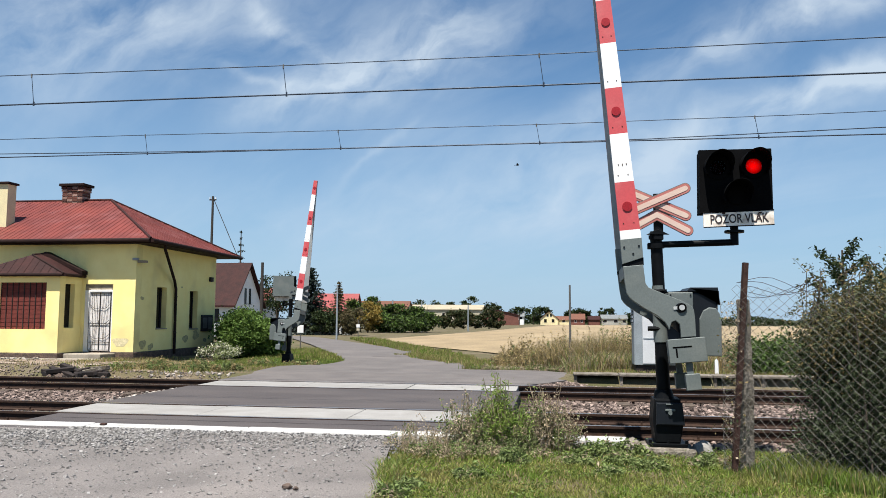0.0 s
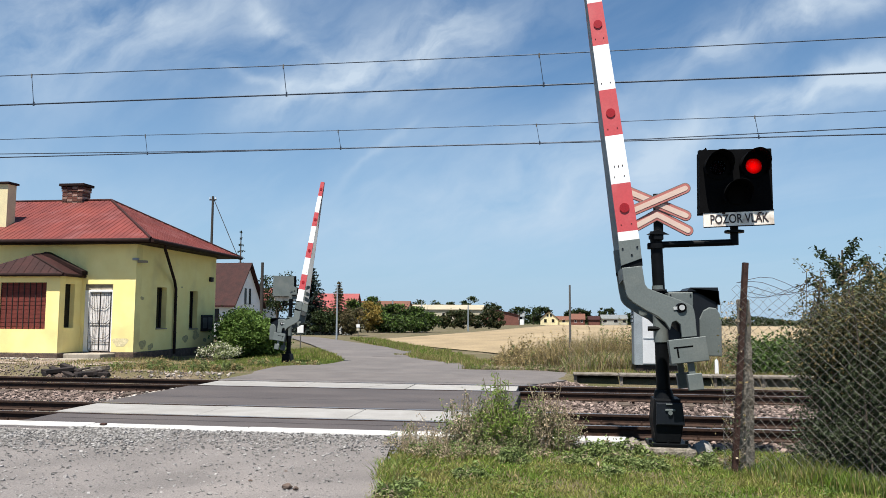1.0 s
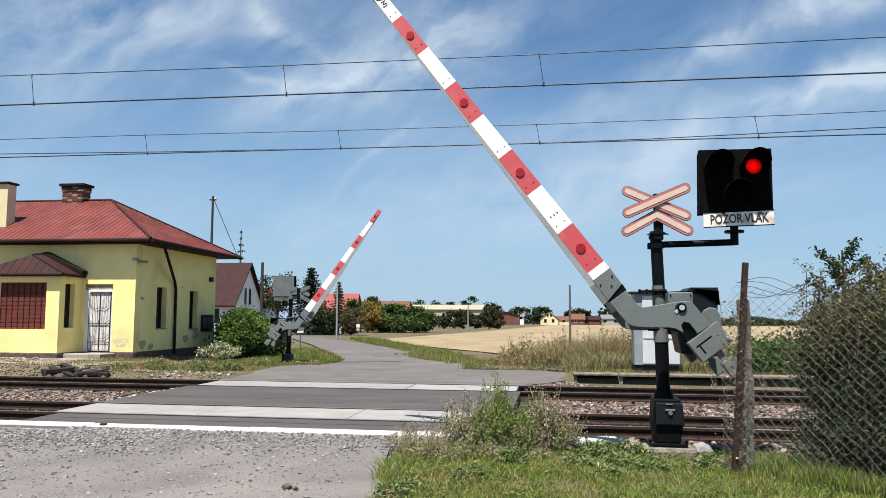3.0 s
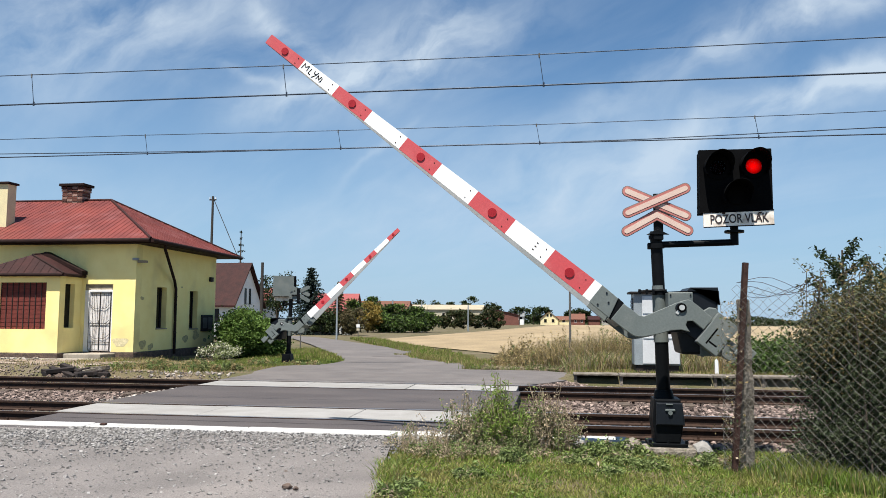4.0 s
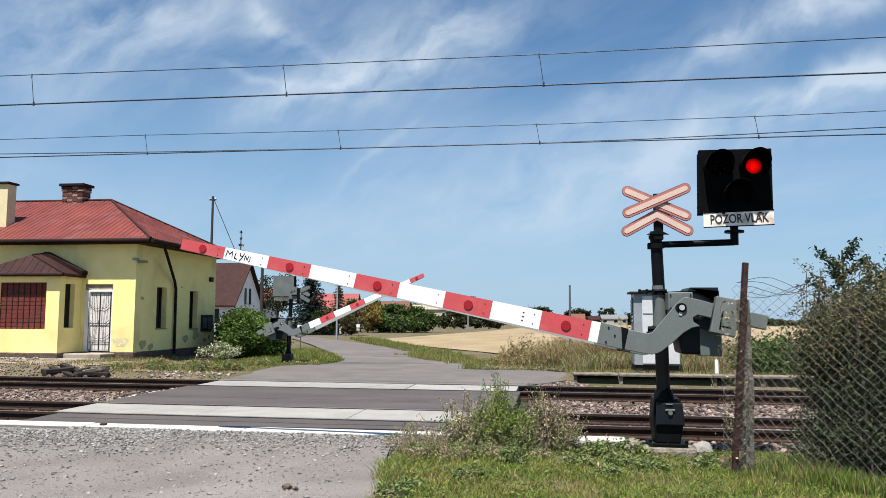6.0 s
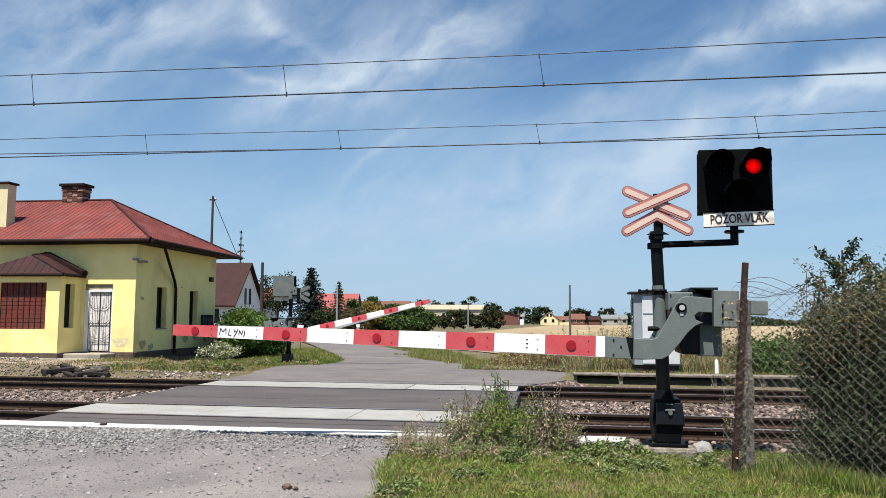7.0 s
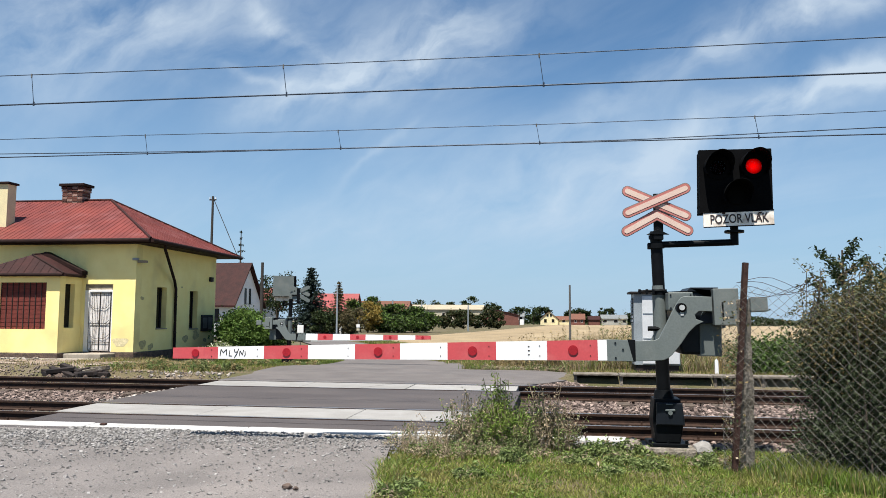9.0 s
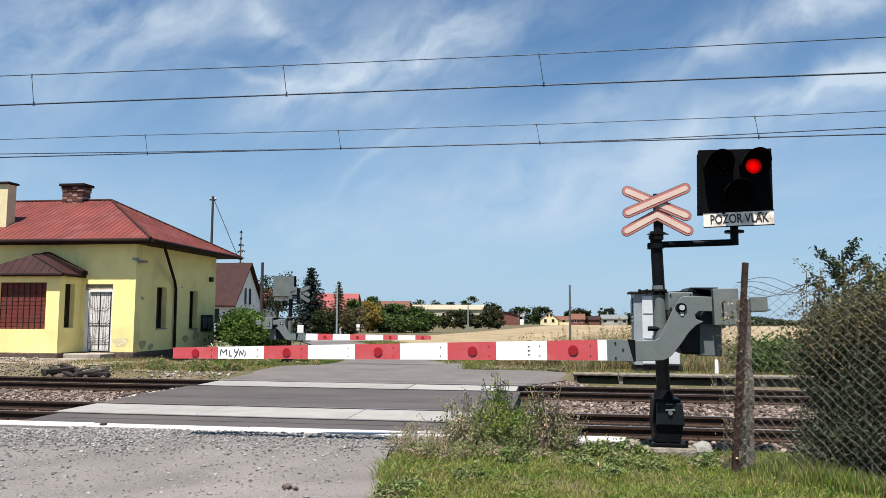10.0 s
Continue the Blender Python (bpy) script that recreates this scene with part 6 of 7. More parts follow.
def chain_fence():
    t = thing("chain_link_fence", pose(0, 0, 0), "sagging rusty chain-link fence on a crumbling concrete post", "fence")
    d = (FENCE_B - FENCE_A).normalized()
    po = box(-0.062, 0.062, -0.062, 0.062, -0.4, 1.92, 0.02)
    bmesh.ops.subdivide_edges(po, edges=[e for e in po.edges if abs(e.verts[0].co.z - e.verts[1].co.z) > 1], cuts=24)
    for v in po.verts:
        v.co.x += 0.02 * noise.noise(v.co * 6)
        v.co.y += 0.02 * noise.noise(v.co * 6 + Vector((5, 0, 0)))
    o = part("concrete_post", po, M["post_concrete"], t, "crumbling concrete post overgrown at its foot")
    o.matrix_local = pose(2.085, 9.03, -0.1, 0, 0, 20)
    a = bmesh.new()
    add_box(a, -0.027, 0.027, -0.004, 0.004, 0, 2.33)
    add_box(a, -0.027, -0.019, 0, 0.05, 0, 2.33)
    o = part("steel_angle", a, M["rust"], t, "leaning rusty steel angle")
    o.matrix_local = pose(1.915, 8.87, -0.1, 0, 4.6, 10)
    # mesh: zigzag wires that cross into diamonds
    L = (FENCE_B - FENCE_A).length
    s = 0.056
    top = 2.08
    bm_v, bm_e = [], []

    def place(u, z):
        sag = 0.10 * math.sin(u * 1.3) * (z / top) + 0.05 * noise.noise((u * 1.5, z * 1.5, 0)) + 0.05 * noise.noise((u * 5, z * 5, 2))
        p = FENCE_A + d * (u + 0.02 * noise.noise((u * 6, z * 6, 7)))
        n = Vector((-d.y, d.x, 0))
        drop = -0.12 * max(0, math.sin(u * 0.9)) * (z / top) ** 3
        return p + n * (-0.09 + sag * 0.6) + Vector((0, 0, z + drop + 0.02 * noise.noise((u * 6, z * 6, 3))))

    n_u, n_z = int(L / s), int(top / s)
    segs = []
    for i in range(n_u):
        for j in range(n_z):
            if (i + j) % 2 == 0:
                segs.append((i, j, i + 1, j + 1))
            else:
                segs.append((i + 1, j, i, j + 1))
    verts, faces = [], []
    r = 0.0019
    for i0, j0, i1, j1 in segs:
        a, b = place(i0 * s, j0 * s), place(i1 * s, j1 * s)
        w = (b - a).cross(Vector((-d.y, d.x, 0))).normalized() * r
        q = Vector((-d.y, d.x, 0)) * r
        k = len(verts)
        verts += [a + w, a + q, a - w, a - q, b + w, b + q, b - w, b - q]
        faces += [(k + m, k + (m + 1) % 4, k + 4 + (m + 1) % 4, k + 4 + m) for m in range(4)]
    # the rolled end of the mesh hangs round the post
    for i in range(12):
        for j in range(int(1.86 / s)):
            for sgn in (1, -1):
                def wrap(ii, jj):
                    ang = 2 * math.pi * ii / 12
                    rr = 0.14 + 0.02 * noise.noise((ii * 0.7, jj * 0.3, 4))
                    return Vector((1.97 + rr * math.cos(ang), 9.0 + rr * math.sin(ang), -0.06 + jj * s))
                if (i + j) % 2 == (0 if sgn > 0 else 1):
                    a, b = (wrap(i, j), wrap(i + 1, j + 1)) if sgn > 0 else (wrap(i + 1, j), wrap(i, j + 1))
                    w = Vector((0, 0, 1)) * r
                    q = Vector((a.x - 1.97, a.y - 9.0, 0)).normalized() * r
                    k = len(verts)
                    verts += [a + w, a + q, a - w, a - q, b + w, b + q, b - w, b - q]
                    faces += [(k + m, k + (m + 1) % 4, k + 4 + (m + 1) % 4, k + 4 + m) for m in range(4)]
    o = mesh_ob("wire_mesh", verts, faces, M["galv"], t, "rusty diamond wire mesh")
    tagged(o, kind="stuff")
    lp = np.stack([1.95 + RNG.normal(0, 0.075, 620), 9.0 + RNG.normal(0, 0.10, 620), RNG.uniform(0, 1, 620) ** 1.4 * 1.85 - 0.05], 1)
    leaves_mesh("climbing_weed", lp, 0.036, M["hedge"], t, label="straggling climbing weed on the post", mats=[M["hedge"], M["hedge_brown"], M["weed_dry"]])["kind"] = "stuff"
    for k in range(5):
        p0 = Vector((2.0 + 0.02 * k, 8.95, 2.0 - 0.03 * k))
        pts = [p0 + Vector((0.12 * i + 0.03 * noise.noise((i, k, 1)), -0.03 * i, 0.12 * math.sin(i * 0.8 + k) * (0.3 + 0.1 * i))) for i in range(8)]
        tube("loose_wire", pts, 0.003, M["rust"], t)
    part("fence_post", cyl((4.4, 7.2, -0.3), (4.4, 7.2, 2.2), 0.03, seg=10), M["rust"], t)


chain_fence()


def hedge():
    t = thing("overgrown_hedge", pose(0, 0, 0), "tall overgrown hedge with browning tips behind wire mesh", "hedge")
    n = Vector((0.60, 0.80, 0))
    d = (FENCE_B - FENCE_A).normalized()
    stems = bmesh.new()
    pts, tips = [], []
    for i in range(1500):
        u = RNG.uniform(0.52, 4.6)
        k = RNG.uniform(0, 1) ** 0.8
        v = 0.18 + RNG.uniform(0, 1.3)
        edge = min(1, (u - 0.45) / 0.5)
        h = (2.02 + 0.22 * noise.noise((u * 2, v * 2, 0)) + 0.10 * math.sin(u * 5)) * (0.93 + 0.07 * edge)
        z = RNG.uniform(0.05, 1) ** 0.8 * h
        c = FENCE_A + d * u + n * v
        p = RNG.normal(size=(104, 3)) * np.array([0.11, 0.11, 0.10]) + np.array([c.x, c.y, z - 0.1])
        (tips if z > 1.0 and RNG.uniform() < 0.3 + 0.7 * (z - 1.0) else pts).append(p)
    for i in range(46):
        u, v = RNG.uniform(0.6, 4.5), RNG.uniform(0.15, 1.2)
        c = FENCE_A + d * u + n * v
        add_cyl(stems, (c.x, c.y, -0.2), (c.x + RNG.uniform(-0.2, 0.2), c.y + RNG.uniform(-0.2, 0.2), RNG.uniform(1.4, 2.1)), 0.014, 0.004, 5)
    for i in range(26):
        u = RNG.uniform(0.55, 1.6)
        c = FENCE_A + d * u + n * RNG.uniform(0.2, 0.7)
        a = np.array([c.x, c.y, 1.5])
        b = a + np.array([RNG.uniform(-0.12, 0.12), 0, RNG.uniform(0.3, 0.62)])
        e = b + np.array([RNG.uniform(-0.2, 0.22), RNG.uniform(-0.1, 0.1), RNG.uniform(0.03, 0.25)])
        add_cyl(stems, tuple(a), tuple(b), 0.005, 0.0035, 4)
        add_cyl(stems, tuple(b), tuple(e), 0.0035, 0.0015, 4)
        k = RNG.uniform(0, 1, (40, 1))
        tips.append(np.where(k < 0.6, a + (b - a) * k / 0.6, b + (e - b) * (k - 0.6) / 0.4) + RNG.normal(size=(40, 3)) * 0.025)
    part("stem_tangle", stems, M["bark"], t)
    leaves_mesh("foliage", np.concatenate(pts), 0.047, M["hedge"], t, aspect=0.42)
    leaves_mesh("browning_foliage", np.concatenate(tips), 0.042, M["hedge_brown"], t, aspect=0.45, label="olive and brown leaf tips", mats=[M["hedge_brown"], M["hedge"]])


hedge()
for x, y, h, r in ((3.52, 10.1, 2.66, 0.62), (4.06, 10.15, 2.50, 0.62), (4.9, 10.2, 2.7, 0.8)):
    t = thing("elder_tree", pose(x, y, -0.1), "dark young tree with drooping feathered branches behind a hedge", "tree", "young trees")
    bm = cyl((0, 0, -0.2), (0, 0, h * 0.96), 0.06, 0.012, 8)
    pts = []
    for i in range(24):
        zz = h * (0.25 + 0.72 * i / 24)
        a = i * 2.4
        rr = r * (1.05 - 0.75 * (i / 24)) * RNG.uniform(0.7, 1.1)
        tip = np.array([math.cos(a) * rr, math.sin(a) * rr, zz + 0.12])
        add_cyl(bm, (0, 0, zz - 0.1), tuple(tip), 0.012, 0.003, 5)
        for k in range(11):
            q = np.array([0, 0, zz - 0.1]) + (tip - np.array([0, 0, zz - 0.1])) * (0.25 + 0.75 * k / 8)
            pts.append(q + RNG.normal(size=(13, 3)) * np.array([0.045, 0.045, 0.018]) - np.array([0, 0, 0.03]))
    part("trunk", bm, M["bark"], t)
    leaves_mesh("crown", np.concatenate(pts), 0.060, M["leaf"], t, aspect=0.4)
for x, y, h, rx in ((5.9, 22.7, 1.15, 0.95), (7.7, 23.2, 1.3, 1.3), (9.6, 23.4, 1.4, 1.3)):
    shrub("wild_bush", x, y, -0.1, rx, 0.9, h, M["leaf_mid"], "wild green bush beside the tracks", 60, 100, 0.1)


# ---- grass, weeds ----
def in_lawn(x, y):
    return x > -1.74 - 0.186 * (y - 7.34) + 0.16 * noise.noise((x * 2, y * 2, 7)) + 0.10 * noise.noise((x * 7, y * 7, 3))


def lawn():
    pts, hs = [], []
    while len(pts) < 105000:
        y = 4.6 + 5.75 * RNG.uniform() ** 1.1
        x = RNG.uniform(-2.3, 4.6)
        if not in_lawn(x, y):
            continue
        dens = 0.50 + 0.95 * noise.noise((x * 1.3, y * 1.3, 2))
        bare = max(0, 1 - abs(y - 9.7) / 0.8) * (1 if x > 0.2 else 0.4)
        if RNG.uniform() > dens + 0.35 - 0.55 * bare:
            continue
        pts.append((x, y, ground_z(x, y) - 0.02))
        hs.append(0.042 + 0.05 * max(0, noise.noise((x * 2.3, y * 2.3, 9))))
    o = blades_mesh("lawn_grass", pts, np.array(hs), 0.0042, M["grass"], lean=1.3, mats=[M["grass"], M["dry_grass"]], wts=[0.84, 0.16])
    tagged(o, "short green grass with bare and dry spots", "grass", kind="stuff")
    # broad-leaved weeds in the lawn
    lp = []
    for _ in range(1500):
        x, y = RNG.uniform(-2.0, 3.6), RNG.uniform(5.6, 10.3)
        if noise.noise((x * 1.8, y * 1.8, 21)) < -0.05 - 0.2 * (y > 9.3):
            continue
        if in_lawn(x - 0.2, y):
            lp.append(np.array([x, y, ground_z(x, y) + 0.03]) + RNG.normal(size=(9, 3)) * np.array([0.06, 0.06, 0.02]))
    tagged(leaves_mesh("lawn_weeds", np.concatenate(lp), 0.032, M["clover"], flat=0.1, aspect=0.45, mats=[M["clover"], M["clover"], M["weed"]]), "low broad-leaved weeds in the grass", "weeds", kind="stuff")


lawn()


def weed_clump(x, y, rx, ry, h, stems, label, leaf=0.045, dry=0.35, drymat=None, green=None, slim=0.55):
    t = thing("weed_clump", pose(x, y, ground_z(x, y) - 0.02), label, "weeds", "tall weeds")
    bm_v, bm_f = [], []
    lp, dp = [], []
    for _ in range(stems):
        a, q = RNG.uniform(0, 2 * math.pi), RNG.uniform() ** 0.6
        bx, by = rx * q * math.cos(a), ry * q * math.sin(a)
        hh = h * RNG.uniform(0.35, 1.0) * (1.05 - 0.55 * q)
        tx, ty = bx + RNG.normal(0, 0.10 * h), by + RNG.normal(0, 0.08 * h)
        p0, p1, p2 = np.array([bx, by, 0]), np.array([(bx + tx) / 2 + RNG.normal(0, 0.01), (by + ty) / 2, hh * 0.55]), np.array([tx, ty, hh])
        for a0, b0 in ((p0, p1), (p1, p2)):
            k = len(bm_v)
            r = 0.0042
            for c in (a0, b0):
                bm_v += [tuple(c + np.array([r, 0, 0])), tuple(c + np.array([-r * 0.5, r, 0])), tuple(c + np.array([-r * 0.5, -r, 0]))]
            bm_f += [(k, k + 1, k + 4, k + 3), (k + 1, k + 2, k + 5, k + 4), (k + 2, k, k + 3, k + 5)]
        isdry = RNG.uniform() < dry
        m = 44
        s = RNG.uniform(0.12, 1.0, (m, 1))
        c = np.where(s < 0.5, p0 + (p1 - p0) * s * 2, p1 + (p2 - p1) * (s * 2 - 1)) + RNG.normal(size=(m, 3)) * 0.035
        (dp if isdry else lp).append(c)
    tagged(mesh_ob("stalk_tangle", bm_v, bm_f, M["weed_dry"], t), kind="stuff")
    if lp:
        leaves_mesh("foliage", np.concatenate(lp), leaf, green or M["weed"], t, aspect=slim)
    if dp:
        leaves_mesh("dry_leaves", np.concatenate(dp), leaf * 0.95, drymat or M["weed_dry"], t, aspect=0.35, label="withered brown leaves and seed heads")
    return t


weed_clump(-0.68, 9.95, 0.27, 0.25, 0.98, 190, "tall bright green weed clump at the lawn's edge", 0.058, 0.06, None, M["weed_bright"], 0.24)
weed_clump(-0.60, 9.9, 0.42, 0.3, 0.6, 90, "mid-green weeds round a taller clump", 0.045, 0.3, None, M["weed"], 0.3)
weed_clump(-1.12, 9.95, 0.36, 0.3, 0.95, 120, "withered brown weeds with bare pale stalks", 0.036, 0.75)
weed_clump(-1.75, 9.85, 0.42, 0.3, 0.50, 75, "low straggling brown weeds beside the road", 0.028, 0.8)
weed_clump(-0.12, 10.05, 0.38, 0.22, 0.98, 120, "dry tall weeds with seed heads", 0.036, 0.62)
weed_clump(-1.0, 9.55, 0.9, 0.3, 0.26, 110, "low mixed weeds in front of a taller clump", 0.034, 0.5)
weed_clump(0.75, 10.0, 0.6, 0.2, 0.16, 60, "low weeds at the foot of a white beam", 0.05, 0.15)


def rough_grass(name, label, n, xr, yr, h, mats, wts, w=0.006, cond=None, lean=0.5, grow=None):
    pts, hs = [], []
    tries = 0
    while len(pts) < n and tries < n * 12:
        tries += 1
        x, y = RNG.uniform(*xr), RNG.uniform(*yr)
        if cond and not cond(x, y):
            continue
        k = 0.5 + noise.noise((x * 0.9, y * 0.9, 11))
        if RNG.uniform() > k + 0.25:
            continue
        pts.append((x, y, ground_z(x, y) - 0.03))
        hs.append(h * (0.6 + 0.8 * max(0, k)) * (grow(x, y) if grow else 1))
    o = blades_mesh(name, pts, np.array(hs), w, mats[0], lean=lean, mats=mats, wts=wts)
    return tagged(o, label, "grass", kind="stuff")


for i in range(46):
    x = -2.3 + 5.0 * RNG.uniform()
    y = RNG.uniform(25.2, 28.2)
    if x < -2.0 + 0.3 * (27 - y):
        continue
    weed_clump(x, y, 0.45, 0.4, RNG.uniform(1.15, 1.9) * (0.8 + 0.10 * (x + 1)), 20, "tall dry weed clump in the trackside meadow", 0.075, 0.93 if x < 1.4 else 0.55, M["dry_grass"], None, 0.3)
for i in range(10):
    x = -2.4 + 0.32 * i
    weed_clump(x, 24.75 + 0.1 * RNG.uniform(), 0.4, 0.25, RNG.uniform(0.16, 0.34), 26, "low green and dry weeds fringing the road", 0.06, 0.5, None, None, 0.3)
for x, y, h in ((-12.2, 22.3, 0.42), (-11.6, 21.8, 0.36), (-11.0, 22.6, 0.45), (-10.3, 21.9, 0.40), (-9.8, 22.5, 0.34), (-13.0, 22.0, 0.30), (-12.6, 23.4, 0.38), (-9.9, 25.7, 0.30), (-9.0, 26.0, 0.26), (-8.5, 26.4, 0.22), (-10.4, 26.3, 0.34)):
    weed_clump(x, y, 0.42, 0.35, h, 34, "low green and straw-coloured weeds on the verge", 0.075, 0.4, M["dry_grass"], None, 0.3)
G, DG, W_ = M["grass"], M["dry_grass"], M["weed"]
rough_grass("verge_grass", "rough green and dry grass between house and tracks", 8500, (-15.5, -8.7), (20.4, 27.8), 0.085, [G, DG], [0.35, 0.65], cond=lambda x, y: x < -8.9 - 0.25 * max(0, y - 24) * 0 and (x < -9.3 or y < 25.3 or x < -8.6))
rough_grass("verge_grass", "tufts of rough grass round the far barrier", 20000, (-12.5, -8.0), (25.3, 30.2), 0.10, [G, W_], [0.8, 0.2], cond=lambda x, y: x < -8.05 - 0.25 * max(0, y - 29) - 0.5 * max(0, 27 - y))
rough_grass("verge_grass", "sparse dry grass along the trackside", 1500, (-24, -13), (20.2, 24.2), 0.08, [DG, G], [0.6, 0.4])
dry_c = lambda x, y: x > -1.9 + 0.5 * max(0, 27 - y) - 0.2 * max(0, y - 27)
rough_grass("dry_meadow", "tall dry straw-coloured grass beyond the platform", 42000, (-6, 6.5), (24.9, 30), 0.75, [DG, G, M["weed_dry"]], [0.66, 0.06, 0.28], 0.007, dry_c, 0.6, lambda x, y: min(1.0, 0.42 + 0.2 * (x + 1.9)))
rough_grass("green_reeds", "tall green weeds by the cabinet", 9000, (0.3, 4.6), (23.6, 27), 0.5, [W_, G, DG, M["weed_dry"]], [0.26, 0.08, 0.36, 0.30], 0.009, None, 0.8)
rough_grass("verge_grass", "low green grass fringe along the road", 14000, (-8, 1.0), (24.3, 36), 0.17, [G, DG], [0.55, 0.45], 0.008, lambda x, y: (-2.6 - 0.5 * max(0, y - 27) - 0.55) < x + 0.7 * noise.noise((x * 1.1, y * 0.9, 5)) < (-1.2 - 0.5 * max(0, y - 27) + 0.5) and y > 24.6)
rough_grass("field_edge_grass", "green strip of grass between road and field", 16000, (-19, -2), (33, 64), 0.2, [G, DG], [0.7, 0.3], 0.014, lambda x, y: abs(x - (-4.5 - 0.385 * (y - 33.5))) < 1.0)
rough_grass("verge_grass", "green verge along the inside of the road bend", 12000, (-16, -8.2), (30, 40), 0.15, [G, DG], [0.75, 0.25], 0.009, lambda x, y: -4 < x + 8.3 + 0.42 * (y - 30) < 0.15)
rough_grass("lawn_edge_grass", "ragged dry and green grass at the edge of the gravel", 3600, (-2.6, -0.9), (4.6, 9.9), 0.11, [G, DG, W_], [0.6, 0.2, 0.2], 0.004, lambda x, y: abs(x + 1.62 + 0.186 * (y - 7.34) + 0.12 * noise.noise((y * 3, 1, 5))) < 0.13, 1.0)
rough_grass("platform_grass", "dry low grass on the old platform", 8000, (0.3, 9), (20.9, 24), 0.10, [DG, G], [0.65, 0.35])
rough_grass("hedge_foot_grass", "tangled grass at the foot of the fence", 7000, (1.6, 4.6), (6.4, 9.6), 0.15, [G, W_, DG], [0.6, 0.25, 0.15], 0.005, lambda x, y: abs((y - 9.02) + 0.755 * (x - 2.0)) < 0.35)


# ---- marks and litter on the road ----
def crack(name, pts, w, material, label, z):
    """A thin dark repaired crack in the road surface."""
    verts, faces = [], []
    for i, (x, y) in enumerate(pts):
        ww = w * (0.5 + 0.6 * abs(noise.noise((x * 3, y * 3, 0))) + 0.2)
        verts += [(x, y - ww, z(x, y)), (x, y + ww, z(x, y))]
    faces = [(2 * i, 2 * i + 2, 2 * i + 3, 2 * i + 1) for i in range(len(pts) - 1)]
    return tagged(mesh_ob(name, verts, faces, material), label, "road crack", "road cracks", "structure")


def wander(x0, x1, y, amp, n):
    return [(x0 + (x1 - x0) * i / n, y + amp * noise.noise((i * 0.35, y, 3))) for i in range(n + 1)]


road_z = lambda x, y: ground_z(-5, y) + 0.039
crack("road_crack", wander(-7.4, -3.6, 26.2, 0.25, 30), 0.035, M["asphalt_dark"], "dark crack across the light asphalt", road_z)
crack("road_crack", wander(-6.0, -1.8, 23.4, 0.3, 30), 0.02, M["asphalt_dark"], "thin dark crack in the asphalt", road_z)
crack("road_crack", wander(-7.9, -4.5, 33.0, 0.4, 24), 0.05, M["asphalt_dark"], "wide tarred crack on the bend", road_z)
crack("road_crack", wander(-7.7, -1.0, 11.35, 0.05, 40), 0.010, M["black"], "hairline crack beside the rail", lambda x, y: -0.003)
crack("slab_crack", [(-4.35 + 0.06 * i + 0.05 * noise.noise((i, 0, 1)), 17.14 + 0.118 * i) for i in range(11)], 0.018, M["black"], "jagged crack through a pale concrete slab", lambda x, y: 0.003)


def clod(x, y, r):
    bm = bmesh.new()
    bmesh.ops.create_icosphere(bm, subdivisions=2, radius=r)
    for v in bm.verts:
        v.co *= 1 + 0.45 * noise.noise(v.co / r * 1.3 + Vector((x * 9, y, 0)))
        v.co.z *= 0.6
    o = part("earth_clod", bm, M["plinth"])
    o.matrix_world = pose(x, y, ground_z(-5, y) + 0.04 + r * 0.3)
    return tagged(o, "dark clod of earth lying on the gravel apron", "clod", "road litter")


for x, y, h, n in ((1.05, 9.05, 0.13, 26), (0.75, 9.35, 0.12, 22), (0.25, 9.2, 0.12, 26), (-1.55, 7.3, 0.14, 22), (-1.45, 7.75, 0.11, 18), (-0.5, 9.15, 0.18, 30), (0.55, 8.6, 0.09, 20), (-0.9, 8.3, 0.10, 18), (1.7, 9.3, 0.15, 26)):
    weed_clump(x, y, 0.17, 0.14, h, n, "low rosette of broad weed leaves in the grass", 0.055, 0.12, None, M["weed"], 0.4)
for x, y, r in ((-2.62, 7.45, 0.05), (-2.52, 7.42, 0.03), (-5.2, 9.35, 0.05), (-5.1, 8.9, 0.035), (-3.6, 8.3, 0.025), (-2.9, 8.2, 0.022), (-3.1, 7.7, 0.02)):
    clod(x, y, r)


# ---- a bird crossing the sky ----
def bird():
    t = thing("bird", pose(0, 0, 0), "small dark bird flying past", "bird")
    b = bmesh.new()
    bmesh.ops.create_uvsphere(b, u_segments=10, v_segments=7, radius=0.05)
    for v in b.verts:
        v.co.x *= 2.0
        v.co.z *= 0.8
    part("body", b, M["black"], t)
    part("tail", prism([(-0.09, -0.006), (-0.2, -0.01), (-0.2, 0.004), (-0.09, 0.008)], -0.03, 0.03), M["black"], t)
    for s in (-1, 1):
        w = bmesh.new()
        vs = [w.verts.new(q) for q in ((0.05, s * 0.03, 0.01), (-0.04, s * 0.03, 0.01), (-0.07, s * 0.2, 0.07), (0.0, s * 0.17, 0.06))]
        up = [w.verts.new(v.co + Vector((0, 0, 0.008))) for v in vs]
        w.faces.new(vs)
        w.faces.new(up[::-1])
        for i in range(4):
            w.faces.new((vs[i], vs[(i + 1) % 4], up[(i + 1) % 4], up[i]))
        part("wing", w, M["black"], t)
    return t


bird_thing = bird()


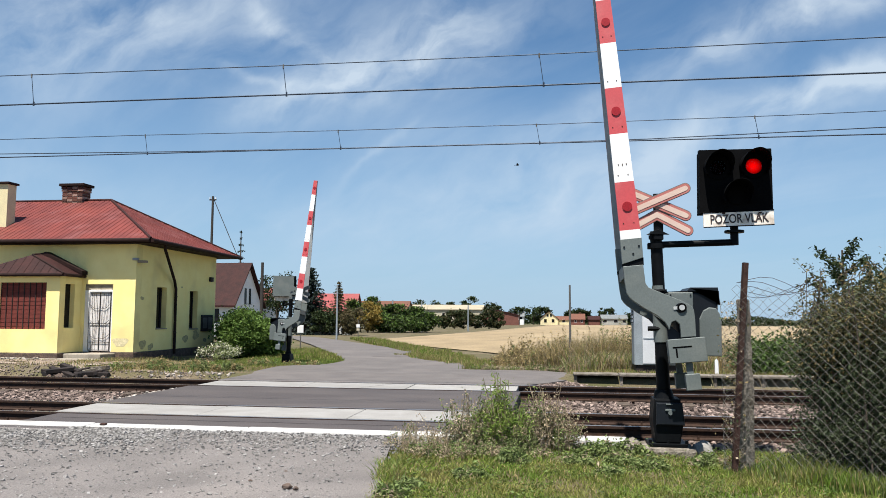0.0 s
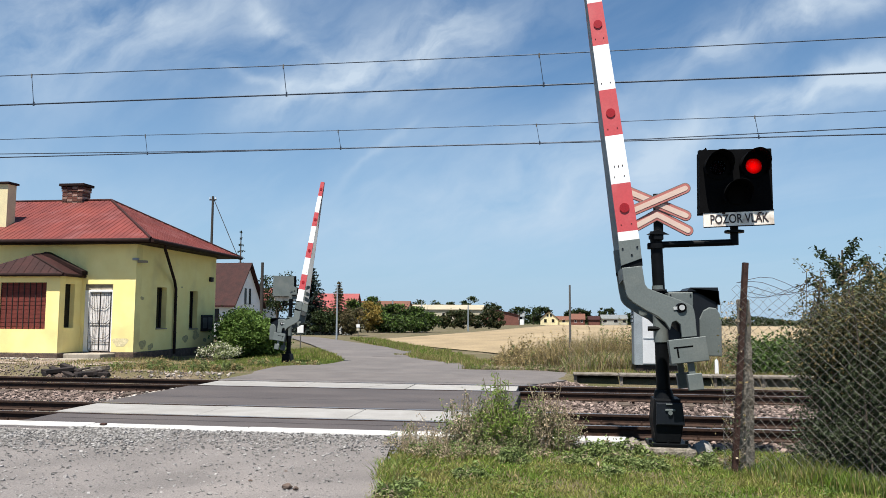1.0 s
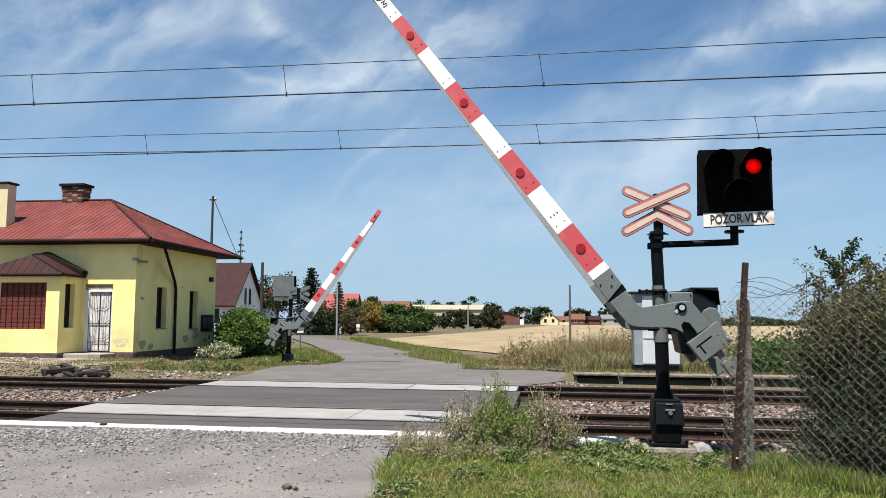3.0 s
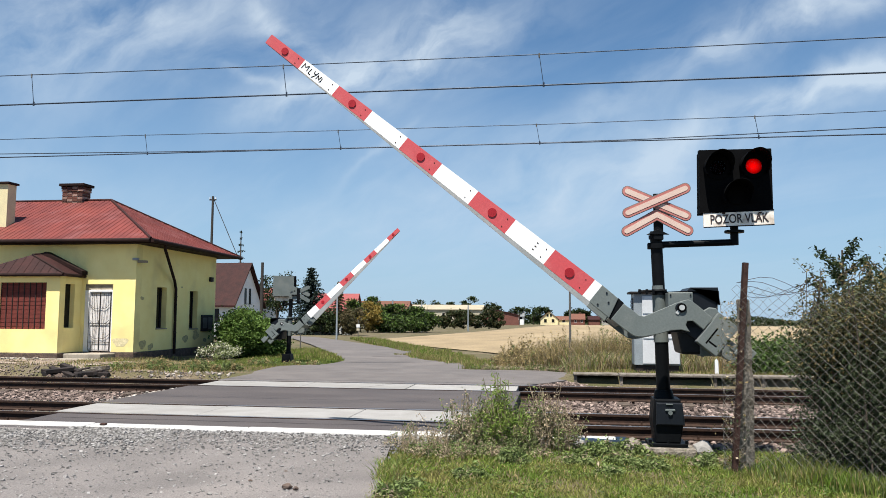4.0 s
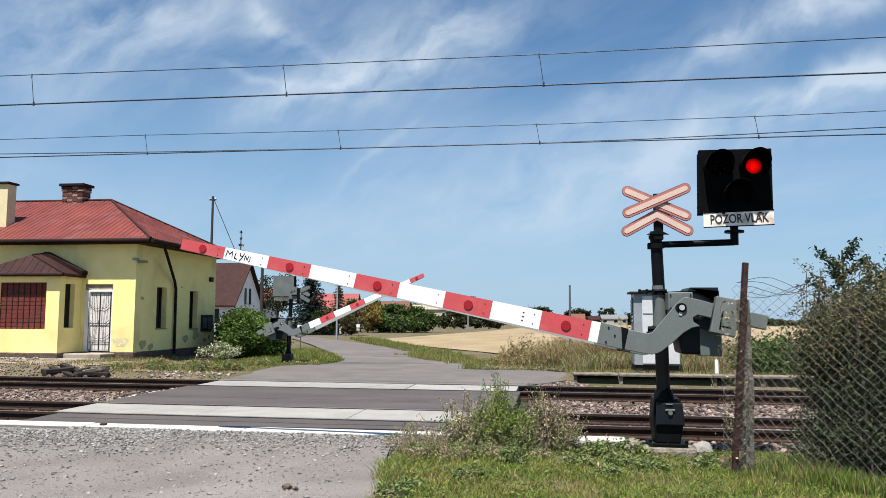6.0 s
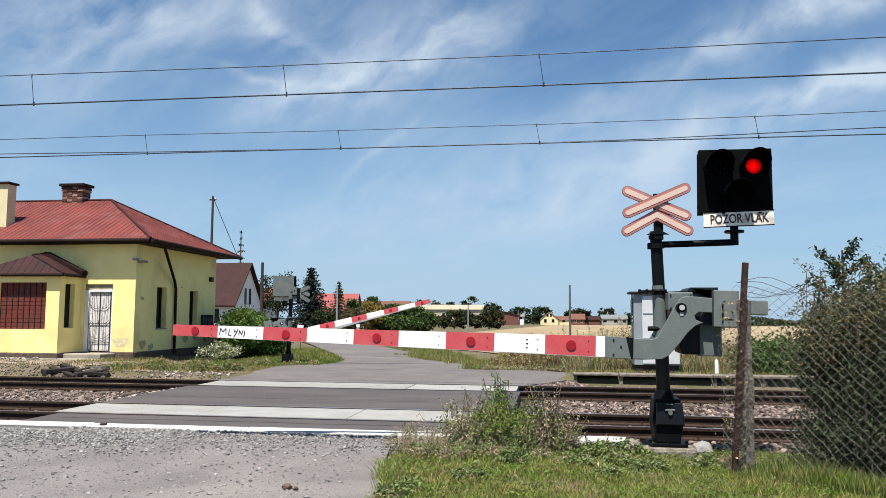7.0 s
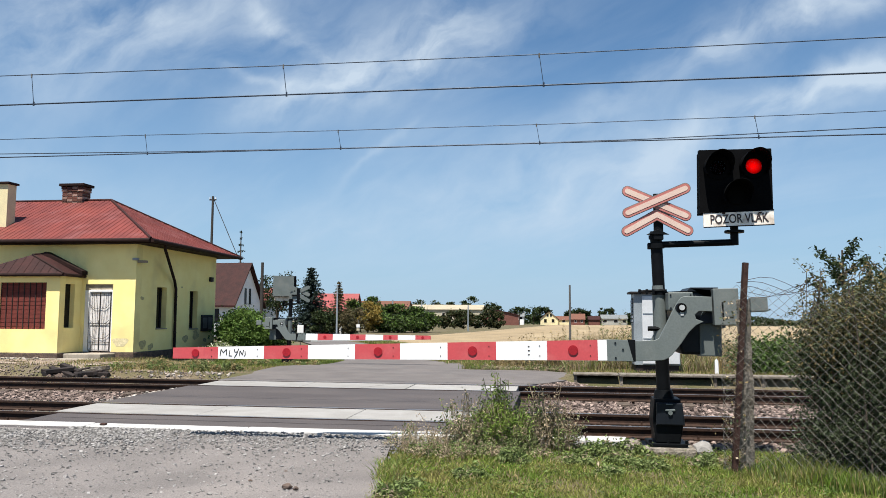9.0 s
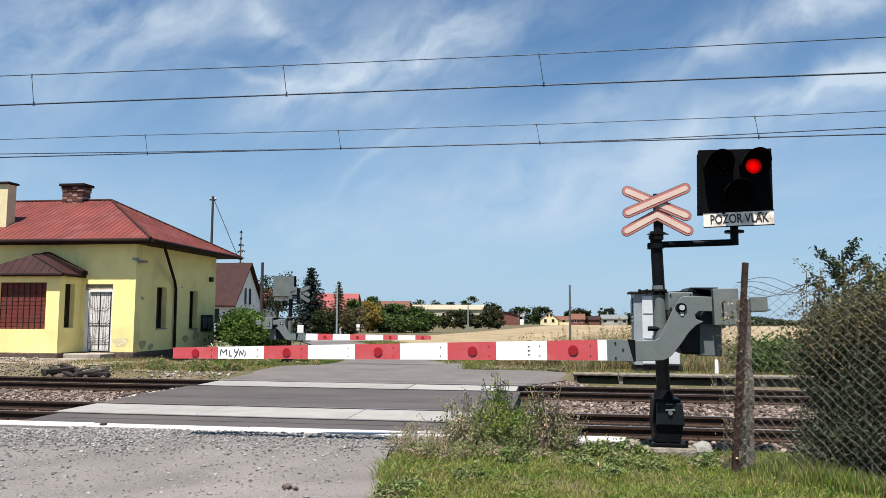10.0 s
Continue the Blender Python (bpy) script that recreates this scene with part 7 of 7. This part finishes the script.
# ---- what moves ----
NEAR_ANGLES = [(0, 84.72), (0.85, 84.72), (1.0, 83.18), (1.5, 73.56), (2.0, 66.6), (2.5, 59.77), (3.8, 41.4), (4.0, 38.75), (4.5, 31.91), (5.0, 24.83), (5.5, 18.17), (5.7, 15.58), (6.8, 3.2), (7.0, 1.6), (7.35, -1.08), (7.6, -1.08), (10, -1.08)]
FAR_ANGLES = [(0, 84.34), (0.8, 84.34), (1, 81.44), (1.5, 72.48), (2, 66.68), (2.5, 61.19), (4, 44.74), (4.5, 39.8), (5, 34.1), (5.5, 29.3), (5.7, 27.3), (7.0, 14.0), (7.5, 9.1), (8.0, 3.9), (8.4, 0.3), (8.7, 0.09), (10, 0.09)]
LEFT_FLASHES = [0.62 + 1.45 * k for k in range(7)]


def motions():
    hinge = Matrix.Translation((0.173, 0, 1.706)) @ Euler((radians(-3.24), 0, radians(-0.2))).to_matrix().to_4x4()
    walk(near_arm, [(t, hinge @ pose(0, 0, 0, 0, a, 0)) for t, a in NEAR_ANGLES])
    hinge = Matrix.Translation((0.153, 0, 1.728)) @ Euler((radians(5.22), 0, radians(3.83))).to_matrix().to_4x4()
    walk(far_arm, [(t, hinge @ pose(0, 0, 0, 0, a, 0)) for t, a in FAR_ANGLES])
    for lamp, at in ((near_lamp, NEAR_HEAD), (far_lamp, FAR_HEAD)):
        right, left, mid = (Matrix.Translation(at) @ p for p in (pose(1.125, 0, 3.545), pose(0.69, 0, 3.535), pose(0.907, 0, 3.54)))
        rows = [(0, right)]
        for c in LEFT_FLASHES:
            rows += [(c - 0.26, right), (c - 0.22, mid), (c - 0.18, left), (c + 0.09, left), (c + 0.12, mid), (c + 0.14, mid), (c + 0.185, right)]
        rows.append((10, right))
        walk(lamp, rows)

    flight = [(0, -2.1, 44.6, 10.45), (0.4, 2.1, 45.2, 10.5), (0.7, 5.25, 45.6, 10.7), (1.1, 10.0, 46.2, 11.75), (1.5, 15.1, 46.8, 13.5), (1.9, 20.25, 47.4, 15.25), (10, 122, 60, 50)]
    walk(bird_thing, [(t, pose(x, y, z, 0, -14 if t > 0.6 else -4, 8)) for t, x, y, z in flight])


motions()
